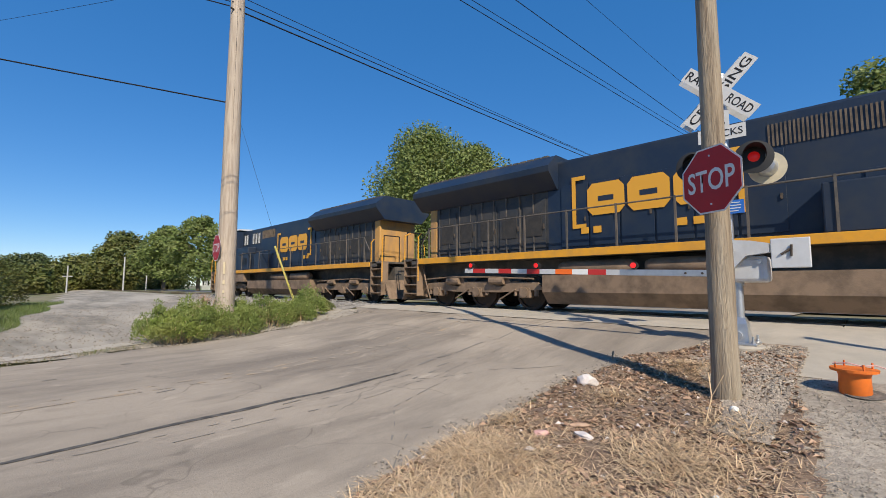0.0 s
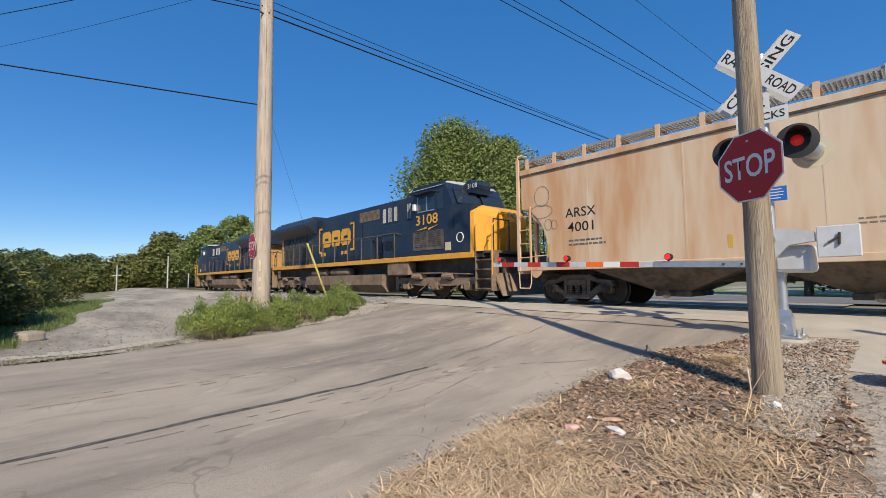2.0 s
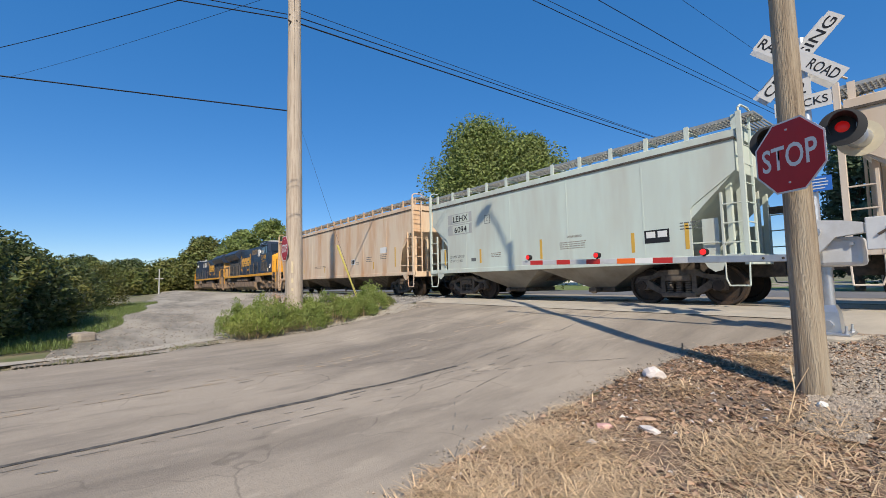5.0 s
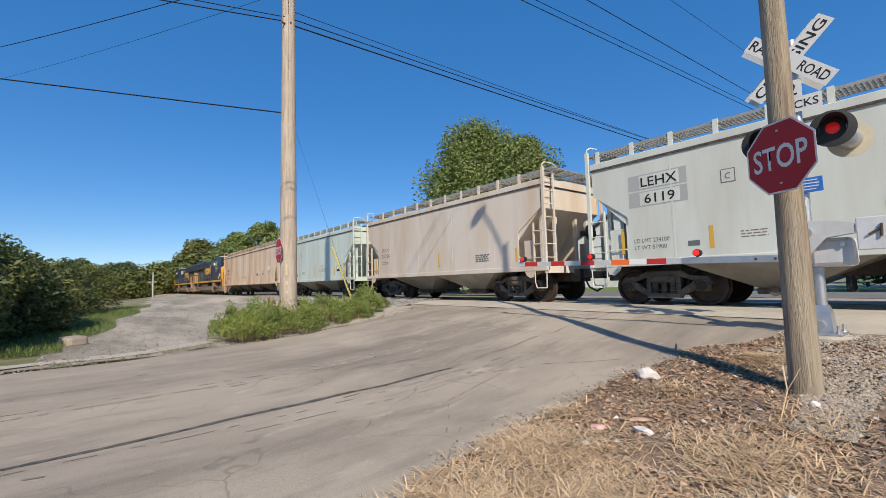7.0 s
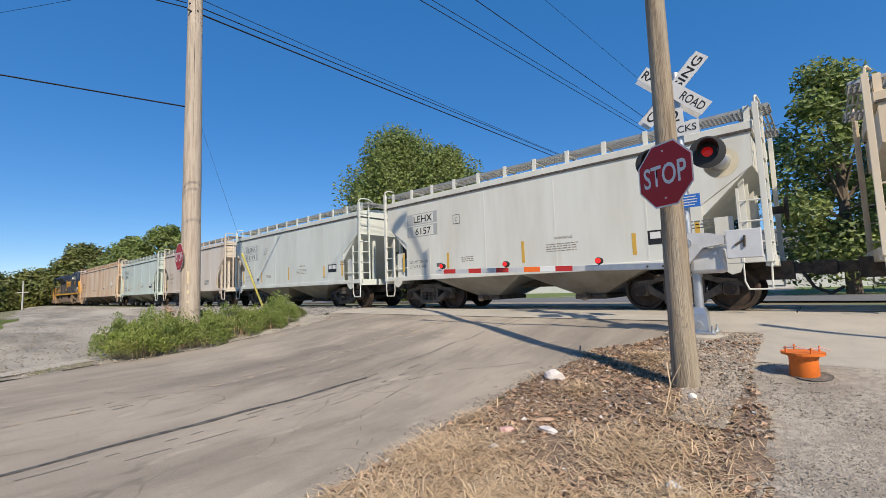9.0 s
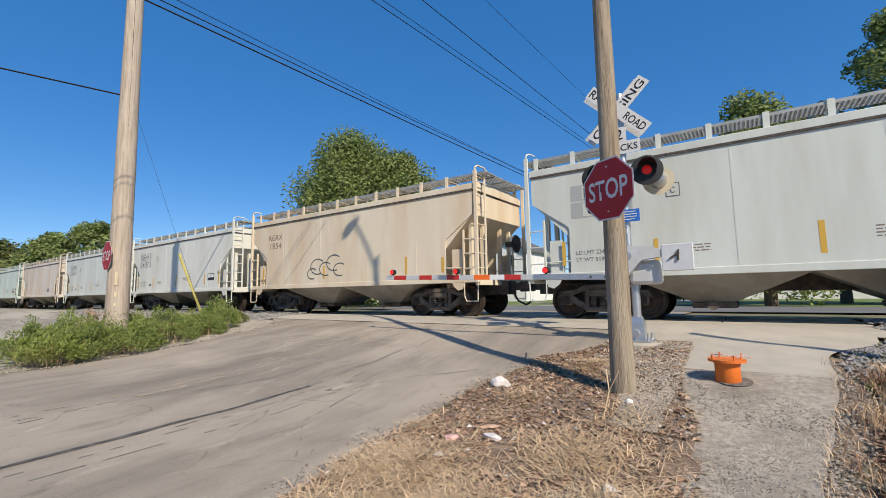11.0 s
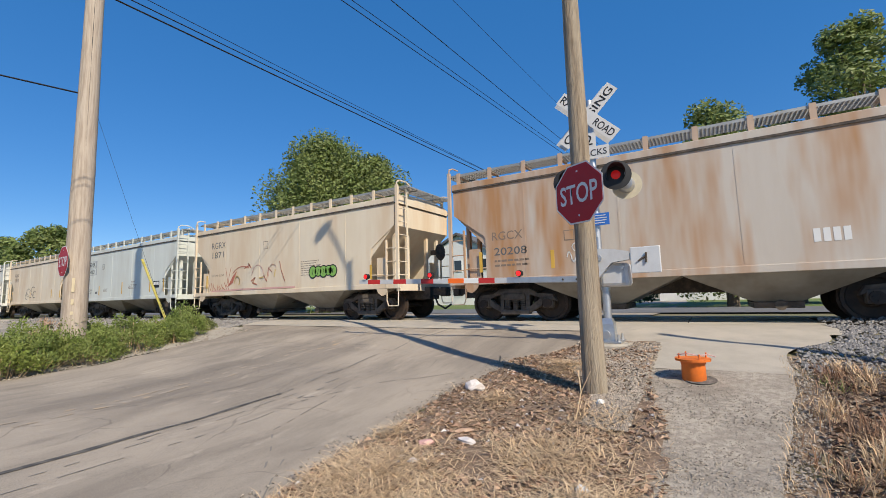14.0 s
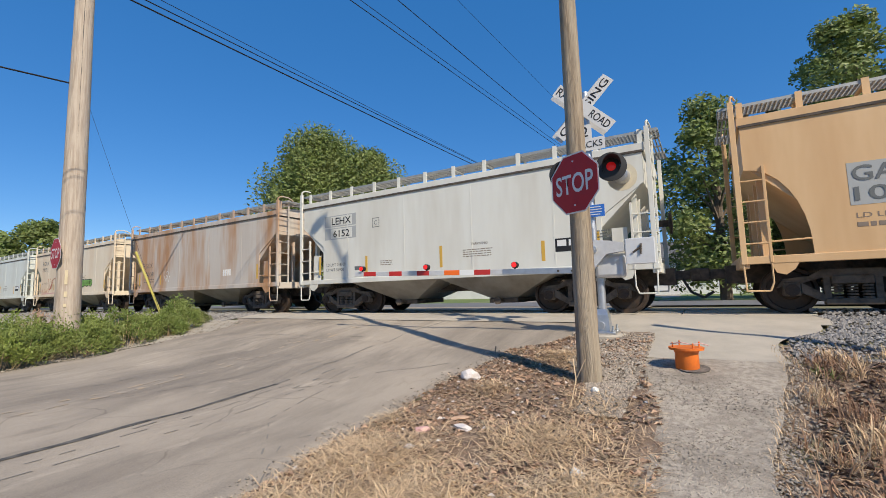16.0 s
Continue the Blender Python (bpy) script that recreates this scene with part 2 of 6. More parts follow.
M["dead_leaf"] = mat("dead_leaves", (0.32, 0.2, 0.13), 0.8, second=(0.46, 0.33, 0.235), scale=4, island=0.35)
M["dark_leaf"] = mat("rotted_leaves", (0.15, 0.09, 0.06), 0.85, second=(0.09, 0.06, 0.045), scale=4, island=0.5)
M["litter"] = mat("pale_litter", (0.68, 0.62, 0.58), 0.7, second=(0.5, 0.44, 0.4), scale=12, bump=0.5)
M["wire"] = mat("black_cable", (0.012, 0.012, 0.014), 0.7)
M["steel_post"] = mat("galvanised_post", (0.5, 0.49, 0.47), 0.6, 0.4)
M["siding"] = mat("white_siding", (0.72, 0.72, 0.7), 0.7, second=(0.6, 0.6, 0.58), scale=1.2)
M["roofing"] = mat("grey_shingles", (0.1, 0.1, 0.105), 0.9, second=(0.15, 0.145, 0.14), scale=5, bump=0.5)
M["window_dark"] = mat("dark_window", (0.03, 0.035, 0.04), 0.1, spec=0.8)
M["graf_green"] = mat("green_spray_paint", (0.2, 0.4, 0.09), 0.6)
M["graf_red"] = mat("red_spray_paint", (0.42, 0.12, 0.08), 0.7, second=(0.55, 0.3, 0.2), scale=3)
M["graf_yellow"] = mat("ochre_spray_paint", (0.6, 0.42, 0.14), 0.7, second=(0.62, 0.5, 0.3), scale=3)
M["graf_pink"] = mat("faded_pink_spray_paint", (0.6, 0.33, 0.3), 0.7, second=(0.62, 0.46, 0.36), scale=2)
M["path"] = mat("gritty_path_concrete", (0.45, 0.39, 0.315), 0.92, second=(0.27, 0.23, 0.185), scale=16, amount=0.9, third=(0.23, 0.195, 0.155), scale3=1.6, amount3=0.75, bump=0.9, bump_scale=70)
M["street"] = mat("street_asphalt", (0.14, 0.14, 0.145), 0.9, second=(0.19, 0.185, 0.18), scale=0.8)
M["lawn"] = mat("mown_lawn", (0.12, 0.17, 0.04), 0.9, second=(0.17, 0.2, 0.06), scale=0.8, bump=0.5, bump_scale=30)
M["lamp_red_dim"] = glow("gate_lamp_lens", (0.75, 0.02, 0.02), 0.7)
M["guard_yellow"] = mat("faded_yellow_plastic", (0.62, 0.52, 0.12), 0.6, second=(0.5, 0.44, 0.2), scale=5)
M["red_weed"] = mat("reddish_dry_stalks", (0.27, 0.15, 0.09), 0.85, second=(0.4, 0.26, 0.16), scale=3, island=0.4)
M["weed_light"] = mat("yellow_green_weeds", (0.2, 0.26, 0.05), 0.55, second=(0.26, 0.27, 0.08), scale=1.4, amount=0.8, island=0.3, trans=0.25)


def car_paint(name, base, streak, stain, stain_amt):
    """Rail-car paint: vertical dirt streaks and rusty broad stains."""
    base, streak, stain = (tuple(1.01 * c for c in k) for k in (base, streak, stain))
    return mat(name, base, 0.55, second=streak, scale=1.0, amount=0.45, third=stain, scale3=0.55, amount3=stain_amt, stretch=(1.5, 1.5, 0.25), edge=(0.42, 0.7), edge3=(0.44, 0.64), bump=0.06, bump_scale=5)


M["car_white"] = car_paint("grey_white_car_paint", (0.66, 0.66, 0.6), (0.58, 0.56, 0.49), (0.5, 0.46, 0.38), 0.45)
M["car_white2"] = car_paint("cool_grey_car_paint", (0.6, 0.63, 0.58), (0.52, 0.53, 0.48), (0.44, 0.42, 0.36), 0.45)
M["car_mint"] = car_paint("pale_green_car_paint", (0.54, 0.62, 0.56), (0.46, 0.5, 0.45), (0.42, 0.38, 0.32), 0.45)
M["car_cream"] = car_paint("cream_car_paint", (0.7, 0.61, 0.47), (0.62, 0.51, 0.36), (0.56, 0.38, 0.22), 0.5)
M["car_beige"] = car_paint("rust_stained_beige_paint", (0.66, 0.53, 0.39), (0.62, 0.4, 0.23), (0.52, 0.25, 0.1), 0.8)
M["car_grey"] = car_paint("grey_taupe_car_paint", (0.52, 0.47, 0.41), (0.43, 0.36, 0.29), (0.4, 0.2, 0.08), 0.95)
M["car_dust"] = car_paint("dusty_white_car_paint", (0.62, 0.56, 0.49), (0.57, 0.47, 0.37), (0.5, 0.35, 0.22), 0.55)
M["car_tan"] = car_paint("tan_car_paint", (0.68, 0.46, 0.25), (0.6, 0.37, 0.18), (0.5, 0.28, 0.12), 0.5)


# ---- building helpers ----
class Form:
    """A bmesh with the few shapes that the things are made of."""

    def __init__(self):
        self.bm = bmesh.new()

    def box(self, x0, x1, y0, y1, z0, z1, m=None, bevel=0.0):
        c = Matrix.Translation(((x0 + x1) / 2, (y0 + y1) / 2, (z0 + z1) / 2)) @ Matrix.Diagonal((x1 - x0, y1 - y0, z1 - z0, 1))
        r = bmesh.ops.create_cube(self.bm, size=1, matrix=(m @ c) if m else c)
        if bevel:
            es = list({e for v in r["verts"] for e in v.link_edges})
            bmesh.ops.bevel(self.bm, geom=es, offset=bevel, segments=2, affect="EDGES", profile=0.5)
        return self

    def rod(self, a, b, r, seg=8, r2=None):
        a, b = Vector(a), Vector(b)
        d = b - a
        m = Matrix.Translation((a + b) / 2) @ d.to_track_quat("Z", "Y").to_matrix().to_4x4()
        bmesh.ops.create_cone(self.bm, cap_ends=True, segments=seg, radius1=r, radius2=r if r2 is None else r2, depth=d.length, matrix=m)
        return self

    def tube(self, pts, r, seg=6):
        for a, b in zip(pts, pts[1:]):
            self.rod(a, b, r, seg)
        return self

    def stroke(self, pts, width):
        """Flat brush line in the x, z plane through pts, facing -y."""
        for a, b in zip(pts, pts[1:]):
            a, b = Vector(a), Vector(b)
            d = (b - a).normalized()
            n = Vector((-d.z, 0, d.x)) * width
            e = d * width * 0.6
            self.bm.faces.new([self.bm.verts.new(p) for p in (a - e - n, b + e - n, b + e + n, a - e + n)])
        return self

    def prism(self, outline, y0, y1, axis="y"):
        """Closed outline in x, z pushed from y0 to y1 (axis x: outline in y, z; axis z: in x, y)."""
        place = {"y": lambda u, w, d: (u, d, w), "x": lambda u, w, d: (d, u, w), "z": lambda u, w, d: (u, w, d)}[axis]
        a = [self.bm.verts.new(place(u, w, y0)) for u, w in outline]
        b = [self.bm.verts.new(place(u, w, y1)) for u, w in outline]
        n = len(a)
        self.bm.faces.new(a)
        self.bm.faces.new(b[::-1])
        for i in range(n):
            self.bm.faces.new((a[i], b[i], b[(i + 1) % n], a[(i + 1) % n]))
        return self

    def loft(self, rings, caps=True):
        vs = [[self.bm.verts.new(p) for p in ring] for ring in rings]
        n = len(vs[0])
        for a, b in zip(vs, vs[1:]):
            for i in range(n):
                self.bm.faces.new((a[i], a[(i + 1) % n], b[(i + 1) % n], b[i]))
        if caps:
            self.bm.faces.new(vs[0][::-1])
            self.bm.faces.new(vs[-1])
        return self

    def lathe(self, profile, m=None, seg=20):
        """Profile of (radius, z) turned round z."""
        rings = []
        for r, z in profile:
            rings.append([(m @ Vector((r * math.cos(a), r * math.sin(a), z))) if m else (r * math.cos(a), r * math.sin(a), z)
                          for a in (2 * math.pi * i / seg for i in range(seg))])
        return self.loft(rings)

    def mesh(self, name, material, smooth=False):
        bmesh.ops.recalc_face_normals(self.bm, faces=self.bm.faces)
        me = bpy.data.meshes.new(name)
        self.bm.to_mesh(me)
        self.bm.free()
        me.materials.append(material)
        if smooth:
            for p in me.polygons:
                p.use_smooth = True
            me.set_sharp_from_angle(angle=radians(40))
        return me


def part(name, form, material, parent, label="", smooth=False):
    me = form if isinstance(form, bpy.types.Mesh) else form.mesh(name, material, smooth)
    ob = new(name, me)
    ob.parent = parent
    return tagged(ob, label)


def thing(name, m, label, category, group="", kind=""):
    ob = new(name)
    ob.empty_display_size = 0.2
    ob.matrix_world = m
    return tagged(ob, label, category, group, kind)


def single(name, form, material, label, category, group="", kind="", smooth=False, m=None):
    ob = new(name, form.mesh(name, material, smooth))
    if m:
        ob.matrix_world = m
    return tagged(ob, label, category, group, kind)


def text_mesh(body, size, depth=0.0, bold=0.0):
    """Mesh of a text in its x, y plane, lower left corner at the origin."""
    cu = bpy.data.curves.new("text", "FONT")
    cu.body, cu.size, cu.extrude, cu.resolution_u, cu.offset = body, size, depth, 3, bold
    ob = new("text", cu)
    bpy.context.view_layer.update()
    me = bpy.data.meshes.new_from_object(ob.evaluated_get(bpy.context.evaluated_depsgraph_get()))
    bpy.data.objects.remove(ob)
    bpy.data.curves.remove(cu)
    return me


def lettering(name, body, height, width, material, parent, m, bold=0.0, label=""):
    """Text stretched to a height and width, flat, at pose m in the parent's space (m maps x, y, z of the text)."""
    me = text_mesh(body, 1.0, 0.0, bold)
    xs, ys = [v.co.x for v in me.vertices], [v.co.y for v in me.vertices]
    x0, y0 = min(xs), min(ys)
    sx, sy = width / (max(xs) - x0), height / (max(ys) - y0)
    me.transform(m @ Matrix.Diagonal((sx, sy, 1, 1)) @ Matrix.Translation((-x0, -y0, 0)))
    me.name = name
    me.materials.clear()
    me.materials.append(material)
    ob = new(name, me)
    ob.parent = parent
    return tagged(ob, label)


def smoothstep(a, b, x):
    t = min(1.0, max(0.0, (x - a) / (b - a)))
    return t * t * (3 - 2 * t)


# ---- setting ----
RAIL_Z, TRACK_Y = 0.80, 11.95
PROFILE = [(-200, -0.15), (-10, -0.05), (1, 0.0), (3, 0.03), (4.3, 0.1), (5.5, 0.23), (7, 0.4), (8.5, 0.58), (10.2, 0.74), (11.2, 0.77), (13.0, 0.77), (15, 0.7), (30, 0.55), (400, 0.4)]


def height(x, y):
    """The ground rises from the viewer to the track."""
    for (a, za), (b, zb) in zip(PROFILE, PROFILE[1:]):
        if y <= b:
            return za + (zb - za) * smoothstep(a, b, y) if b - a < 3 else za + (zb - za) * (y - a) / (b - a)
    return PROFILE[-1][1]


def sheet(name, material, inside, xs, ys, lift, rough=0.0, thick=0.0, smooth=True):
    """Grid over xs, ys laid on the ground; only cells whose centre is inside. lift: above the ground."""
    verts, faces, at = [], [], {}

    def v(i, j):
        if (i, j) not in at:
            x, y = xs[i], ys[j]
            at[i, j] = len(verts)
            verts.append((x, y, height(x, y) + lift + rough * noise.noise((x * 1.7, y * 1.7, 3.1)) + 0.4 * rough * noise.noise((x * 6, y * 6, 1.0))))
        return at[i, j]
    for i in range(len(xs) - 1):
        for j in range(len(ys) - 1):
            if inside((xs[i] + xs[i + 1]) / 2, (ys[j] + ys[j + 1]) / 2):
                faces.append((v(i, j), v(i + 1, j), v(i + 1, j + 1), v(i, j + 1)))
    me = bpy.data.meshes.new(name)
    me.from_pydata(verts, [], faces)
    me.materials.append(material)
    if smooth:
        for p in me.polygons:
            p.use_smooth = True
    return new(name, me)


def span(a, b, step):
    n = max(1, round((b - a) / step))
    return [a + (b - a) * i / n for i in range(n + 1)]


far = [-2500, -1200, -600, -350]
gx = far + span(-200, 200, 8) + [350, 600, 1200, 2500]
gy = far + span(-200, -16, 8) + span(-12, 32, 1.0) + span(40, 200, 8) + [350, 600, 1200, 2500]
tagged(sheet("ground", M["ground"], lambda x, y: True, gx, gy, -0.03), "dry earth and rough grass reaching the horizon", "ground", kind="structure")


def near_edge(y):
    return -2.62 - 0.42 * smoothstep(1.4, 3.6, y) + 0.16 * smoothstep(4.5, 6.2, y) + 1.25 * smoothstep(6.6, 8.6, y) + 0.05 * math.sin(y * 2.1) + 0.04 * math.sin(y * 5.3) + 0.06 * noise.noise((y * 3.1, 2.0, 0.0))


def far_edge(y):
    return -11.5 - 0.75 * smoothstep(-0.3, 2.4, y) - 0.2 * smoothstep(5, 8.5, y) - 2.5 * smoothstep(8.0, 10.3, y) + 0.06 * math.sin(y * 1.7)


road_y = span(-60, -4, 2.0) + span(-3.8, 14.2, 0.2) + span(15, 60, 3)


def strip(name, material, x_left, x_right, ys, nx, lift, wobble=0.0):
    """Surface between two edges given as functions of y."""
    verts, faces = [], []
    for y in ys:
        a, b = x_left(y), x_right(y)
        for i in range(nx + 1):
            x = a + (b - a) * i / nx
            verts.append((x, y, height(x, y) + lift + wobble * noise.noise((x * 0.8, y * 0.8, 0))))
    w = nx + 1
    for j in range(len(ys) - 1):
        for i in range(nx):
            faces.append((j * w + i, j * w + i + 1, (j + 1) * w + i + 1, (j + 1) * w + i))
    me = bpy.data.meshes.new(name)
    me.from_pydata(verts, [], faces)
    me.materials.append(material)
    for p in me.polygons:
        p.use_smooth = True
    return new(name, me)


road = tagged(strip("road", M["asphalt"], far_edge, near_edge, road_y, 40, 0.02, 0.012), "worn grey asphalt road rising to the level crossing", "road", kind="structure")



# worn dashed centre marking, tar seam and cracks, a few millimetres proud
def ribbon(name, pts, width, material, lift, label, gaps=0.0, seed=0):
    rng = random.Random(seed)
    verts, faces = [], []
    for (x0, y0), (x1, y1) in zip(pts, pts[1:]):
        n = max(1, int(math.hypot(x1 - x0, y1 - y0) / 0.12))
        for i in range(n):
            if rng.random() < gaps:
                continue
            q = []
            for t in (i / n, (i + 1) / n):
                x, y = x0 + (x1 - x0) * t, y0 + (y1 - y0) * t
                d = Vector((-(y1 - y0), x1 - x0)).normalized()
                w = width * (0.6 + 0.8 * abs(noise.noise((x * 3, y * 3, seed))))
                o = 0.04 * noise.noise((x * 1.3, y * 1.3, seed + 4))
                q.append([(x + d.x * (o + s * w), y + d.y * (o + s * w)) for s in (-0.5, 0.5)])
            i0 = len(verts)
            for x, y in (q[0][0], q[0][1], q[1][1], q[1][0]):
                verts.append((x, y, height(x, y) + lift + 0.012 * noise.noise((x * 0.8, y * 0.8, 0))))
            faces.append((i0, i0 + 1, i0 + 2, i0 + 3))
    me = bpy.data.meshes.new(name)
    me.from_pydata(verts, [], faces)
    me.materials.append(material)
    return tagged(new(name, me), label, "road marking", kind="structure")


ribbon("tar_seam", [(-5.25, -6), (-5.36, 0.0), (-5.48, 1.1), (-5.5, 2.7), (-5.53, 4.4)], 0.095, M["crack"], 0.026, "black tar seam along the road", 0.0, 1)
ribbon("tar_seam", [(-5.53, 4.4), (-5.6, 6.2), (-5.7, 8.0), (-5.6, 9.8)], 0.05, M["crack_faint"], 0.026, "broken tar seam along the road", 0.35, 2)
ribbon("centre_line", [(-7.35, -6), (-7.45, 1), (-7.5, 4), (-7.5, 9.5)], 0.13, M["yellow_worn"], 0.025, "nearly worn-off yellow centre line", 0.4, 3)
ribbon("centre_line", [(-7.6, -6), (-7.72, 1), (-7.77, 4), (-7.75, 9.5)], 0.09, M["yellow_worn"], 0.025, "nearly worn-off yellow centre line", 0.6, 6)
for k, line in enumerate(([(-5.2, -2), (-5.15, 2), (-5.3, 4.5)], [(-4.9, 1.0), (-4.8, 3.5), (-5.0, 6.5)], [(-3.4, 2.6), (-4.2, 3.3), (-4.6, 4.6)], [(-8.6, 3.0), (-8.2, 5.0), (-8.4, 8.0)],
                          [(-11.3, 7.3), (-9.0, 7.35), (-6.6, 7.5)], [(-5.1, 4.2), (-4.3, 5.2), (-3.5, 6.0)], [(-7.2, 3.1), (-6.7, 3.9), (-6.5, 5.2), (-7.0, 6.4)], [(-2.9, 2.2), (-3.5, 2.9), (-3.3, 3.4)])):
    ribbon("road_crack", line, 0.02, M["crack_faint"], 0.025, "thin dark crack in the asphalt", 0.4, 20 + k)
f_pts = random.Random(9)
for k in range(9):
    x, y = f_pts.uniform(-10.5, -3.4), f_pts.uniform(-1.5, 6.5)
    if k > 3:
        x = -5.0 + f_pts.uniform(-0.35, 0.35)
    ribbon("tar_spot", [(x, y), (x + f_pts.uniform(-0.05, 0.05), y + f_pts.uniform(0.1, 0.26))], f_pts.uniform(0.04, 0.08), M["crack_faint"], 0.026, "small dark patch on the asphalt", 0, 60 + k)

# pale crossing apron and footpath
tagged(strip("crossing_apron", M["concrete"], lambda y: -14.0 + 0.1 * math.sin(y * 3), lambda y: 1.75 - 0.95 * smoothstep(9.2, 7.2, y) + 0.06 * math.sin(y * 4), span(9.4, 10.7, 0.15), 60, 0.032), "pale concrete apron at the level crossing", "pavement", kind="structure")
tagged(strip("apron_path", M["concrete"], lambda y: -0.95 - 0.9 * smoothstep(8.0, 8.8, y), lambda y: 0.85 + 0.75 * smoothstep(7.8, 9.2, y) + 0.02 * math.sin(y * 4), span(6.8, 9.4, 0.13), 20, 0.036), "pale concrete path up to the crossing", "pavement", kind="structure")
tagged(strip("footpath", M["path"], lambda y: -0.92 + 0.42 * smoothstep(7.0, 4.0, y) + 0.02 * math.sin(y * 3.3), lambda y: 0.78 - 0.44 * smoothstep(6.9, 3.6, y) + 0.015 * math.sin(y * 2.9) + 0.03 * noise.noise((0, y * 2.5, 5)), span(-14, 6.86, 0.12), 22, 0.028, 0.02), "gritty worn concrete footpath", "pavement", kind="structure")
tagged(strip("parallel_street", M["street"], lambda y: -160, lambda y: 160, span(17.5, 25, 1.5), 40, 0.03), "grey street beyond the track", "road", kind="structure")
tagged(strip("far_lawn", M["lawn"], lambda y: -140, lambda y: 140, span(25.3, 60, 4), 60, 0.02), "mown green lawn beyond the street", "grass", kind="structure")

# gravel lot beside the road and its broken concrete edge
tagged(sheet("gravel_lot", M["lot"], lambda x, y: x < far_edge(y) - 0.15 and y > -1.3 + 0.11 * max(0.0, -x - 17) + 0.3 * math.sin(x * 0.7) and y < 10.2, span(-140, -40, 4) + span(-39, -11.4, 0.5), span(-2, 10.4, 0.4), 0.012, 0.03), "worn gravel lot beside the road", "gravel lot", kind="structure")
tagged(strip("broken_kerb", M["concrete"], lambda y: far_edge(y) - 1.5 + 0.15 * math.sin(y * 3.1), lambda y: far_edge(y) - 0.75 + 0.1 * math.sin(y * 2.3), span(-16, 2.4, 0.2), 4, 0.03, 0.02), "broken pale concrete strip at the road's edge", "kerb", kind="structure")

# mulch bed with the stop pole
tagged(sheet("mulch_bed", M["soil"], lambda x, y: near_edge(y) + 0.02 < x < -0.9 + 0.42 * smoothstep(7.0, 4.0, y) + 0.08 and y < 8.4, span(-3.6, -0.2, 0.08), span(-10, -1.6, 0.3) + span(-1.5, 8.4, 0.08), 0.03, 0.05), "brown mulch bed with dry grass and litter", "soil", kind="structure")
tagged(sheet("dry_verge", M["soil"], lambda x, y: y < 7.9, span(0.0, 14, 0.14), span(-14, -4.2, 0.5) + span(-4, 8.0, 0.12), -0.012, 0.03), "dry weedy verge beside the footpath", "soil", kind="structure")

# track
def bed(name, material, x0, x1):
    f = Form()
    ring = [(TRACK_Y - 3.0, 0.3), (TRACK_Y - 1.75, RAIL_Z - 0.17), (TRACK_Y + 1.75, RAIL_Z - 0.17), (TRACK_Y + 3.0, 0.3)]
    f.prism(ring, x0, x1, axis="x")
    return tagged(new(name, f.mesh(name, material)), "grey crushed-stone track bed", "ballast", kind="structure")


bed("ballast_bed", M["ballast_bed"], -400, -14.1)
bed("ballast_bed", M["ballast_bed"], 1.85, 200)
for y in (TRACK_Y - 0.755, TRACK_Y + 0.755):
    f = Form()
    ring = [(-0.075, -0.17), (0.075, -0.17), (0.075, -0.15), (0.012, -0.13), (0.012, -0.05), (0.036, -0.035), (0.036, -0.004), (-0.036, -0.004), (-0.036, -0.035), (-0.012, -0.05), (-0.012, -0.13), (-0.075, -0.15)]
    f.prism([(y + a, RAIL_Z + b) for a, b in ring], -400, 200, axis="x")
    r = tagged(new("rail", f.mesh("rail", M["rail"])), "rust-brown running rail with a polished head", "rail", "running rails")
    part("rail_head", Form().box(-400, 200, y - 0.03, y + 0.03, RAIL_Z - 0.003, RAIL_Z), M["rail_top"], r, "polished rail head")
tie = Form().box(-0.11, 0.11, -1.3, 1.3, RAIL_Z - 0.3, RAIL_Z - 0.172, bevel=0.01).mesh("tie", M["tie"])
for x in [2.1 + 0.5 * i for i in range(36)] + [-14.4 - 0.5 * i for i in range(70)]:
    ob = new("tie", tie)
    ob.location = (x, TRACK_Y, 0.008)
    ob.rotation_euler.z = random.uniform(-0.02, 0.02)
    tagged(ob, "dark creosoted wooden sleeper bedded in ballast", "sleeper", "sleepers under the rails")
f = Form()
for y0, y1 in ((TRACK_Y - 1.25, TRACK_Y - 0.83), (TRACK_Y - 0.66, TRACK_Y + 0.66), (TRACK_Y + 0.83, TRACK_Y + 1.5)):
    for i in range(7):
        x0 = -14.0 + i * 2.26
        f.box(x0, x0 + 2.24, y0, y1, 0.5, RAIL_Z - 0.006, bevel=0.012)
tagged(new("crossing_panel", f.mesh("crossing_panel", M["concrete"])), "concrete crossing panels between the rails", "crossing", kind="structure")


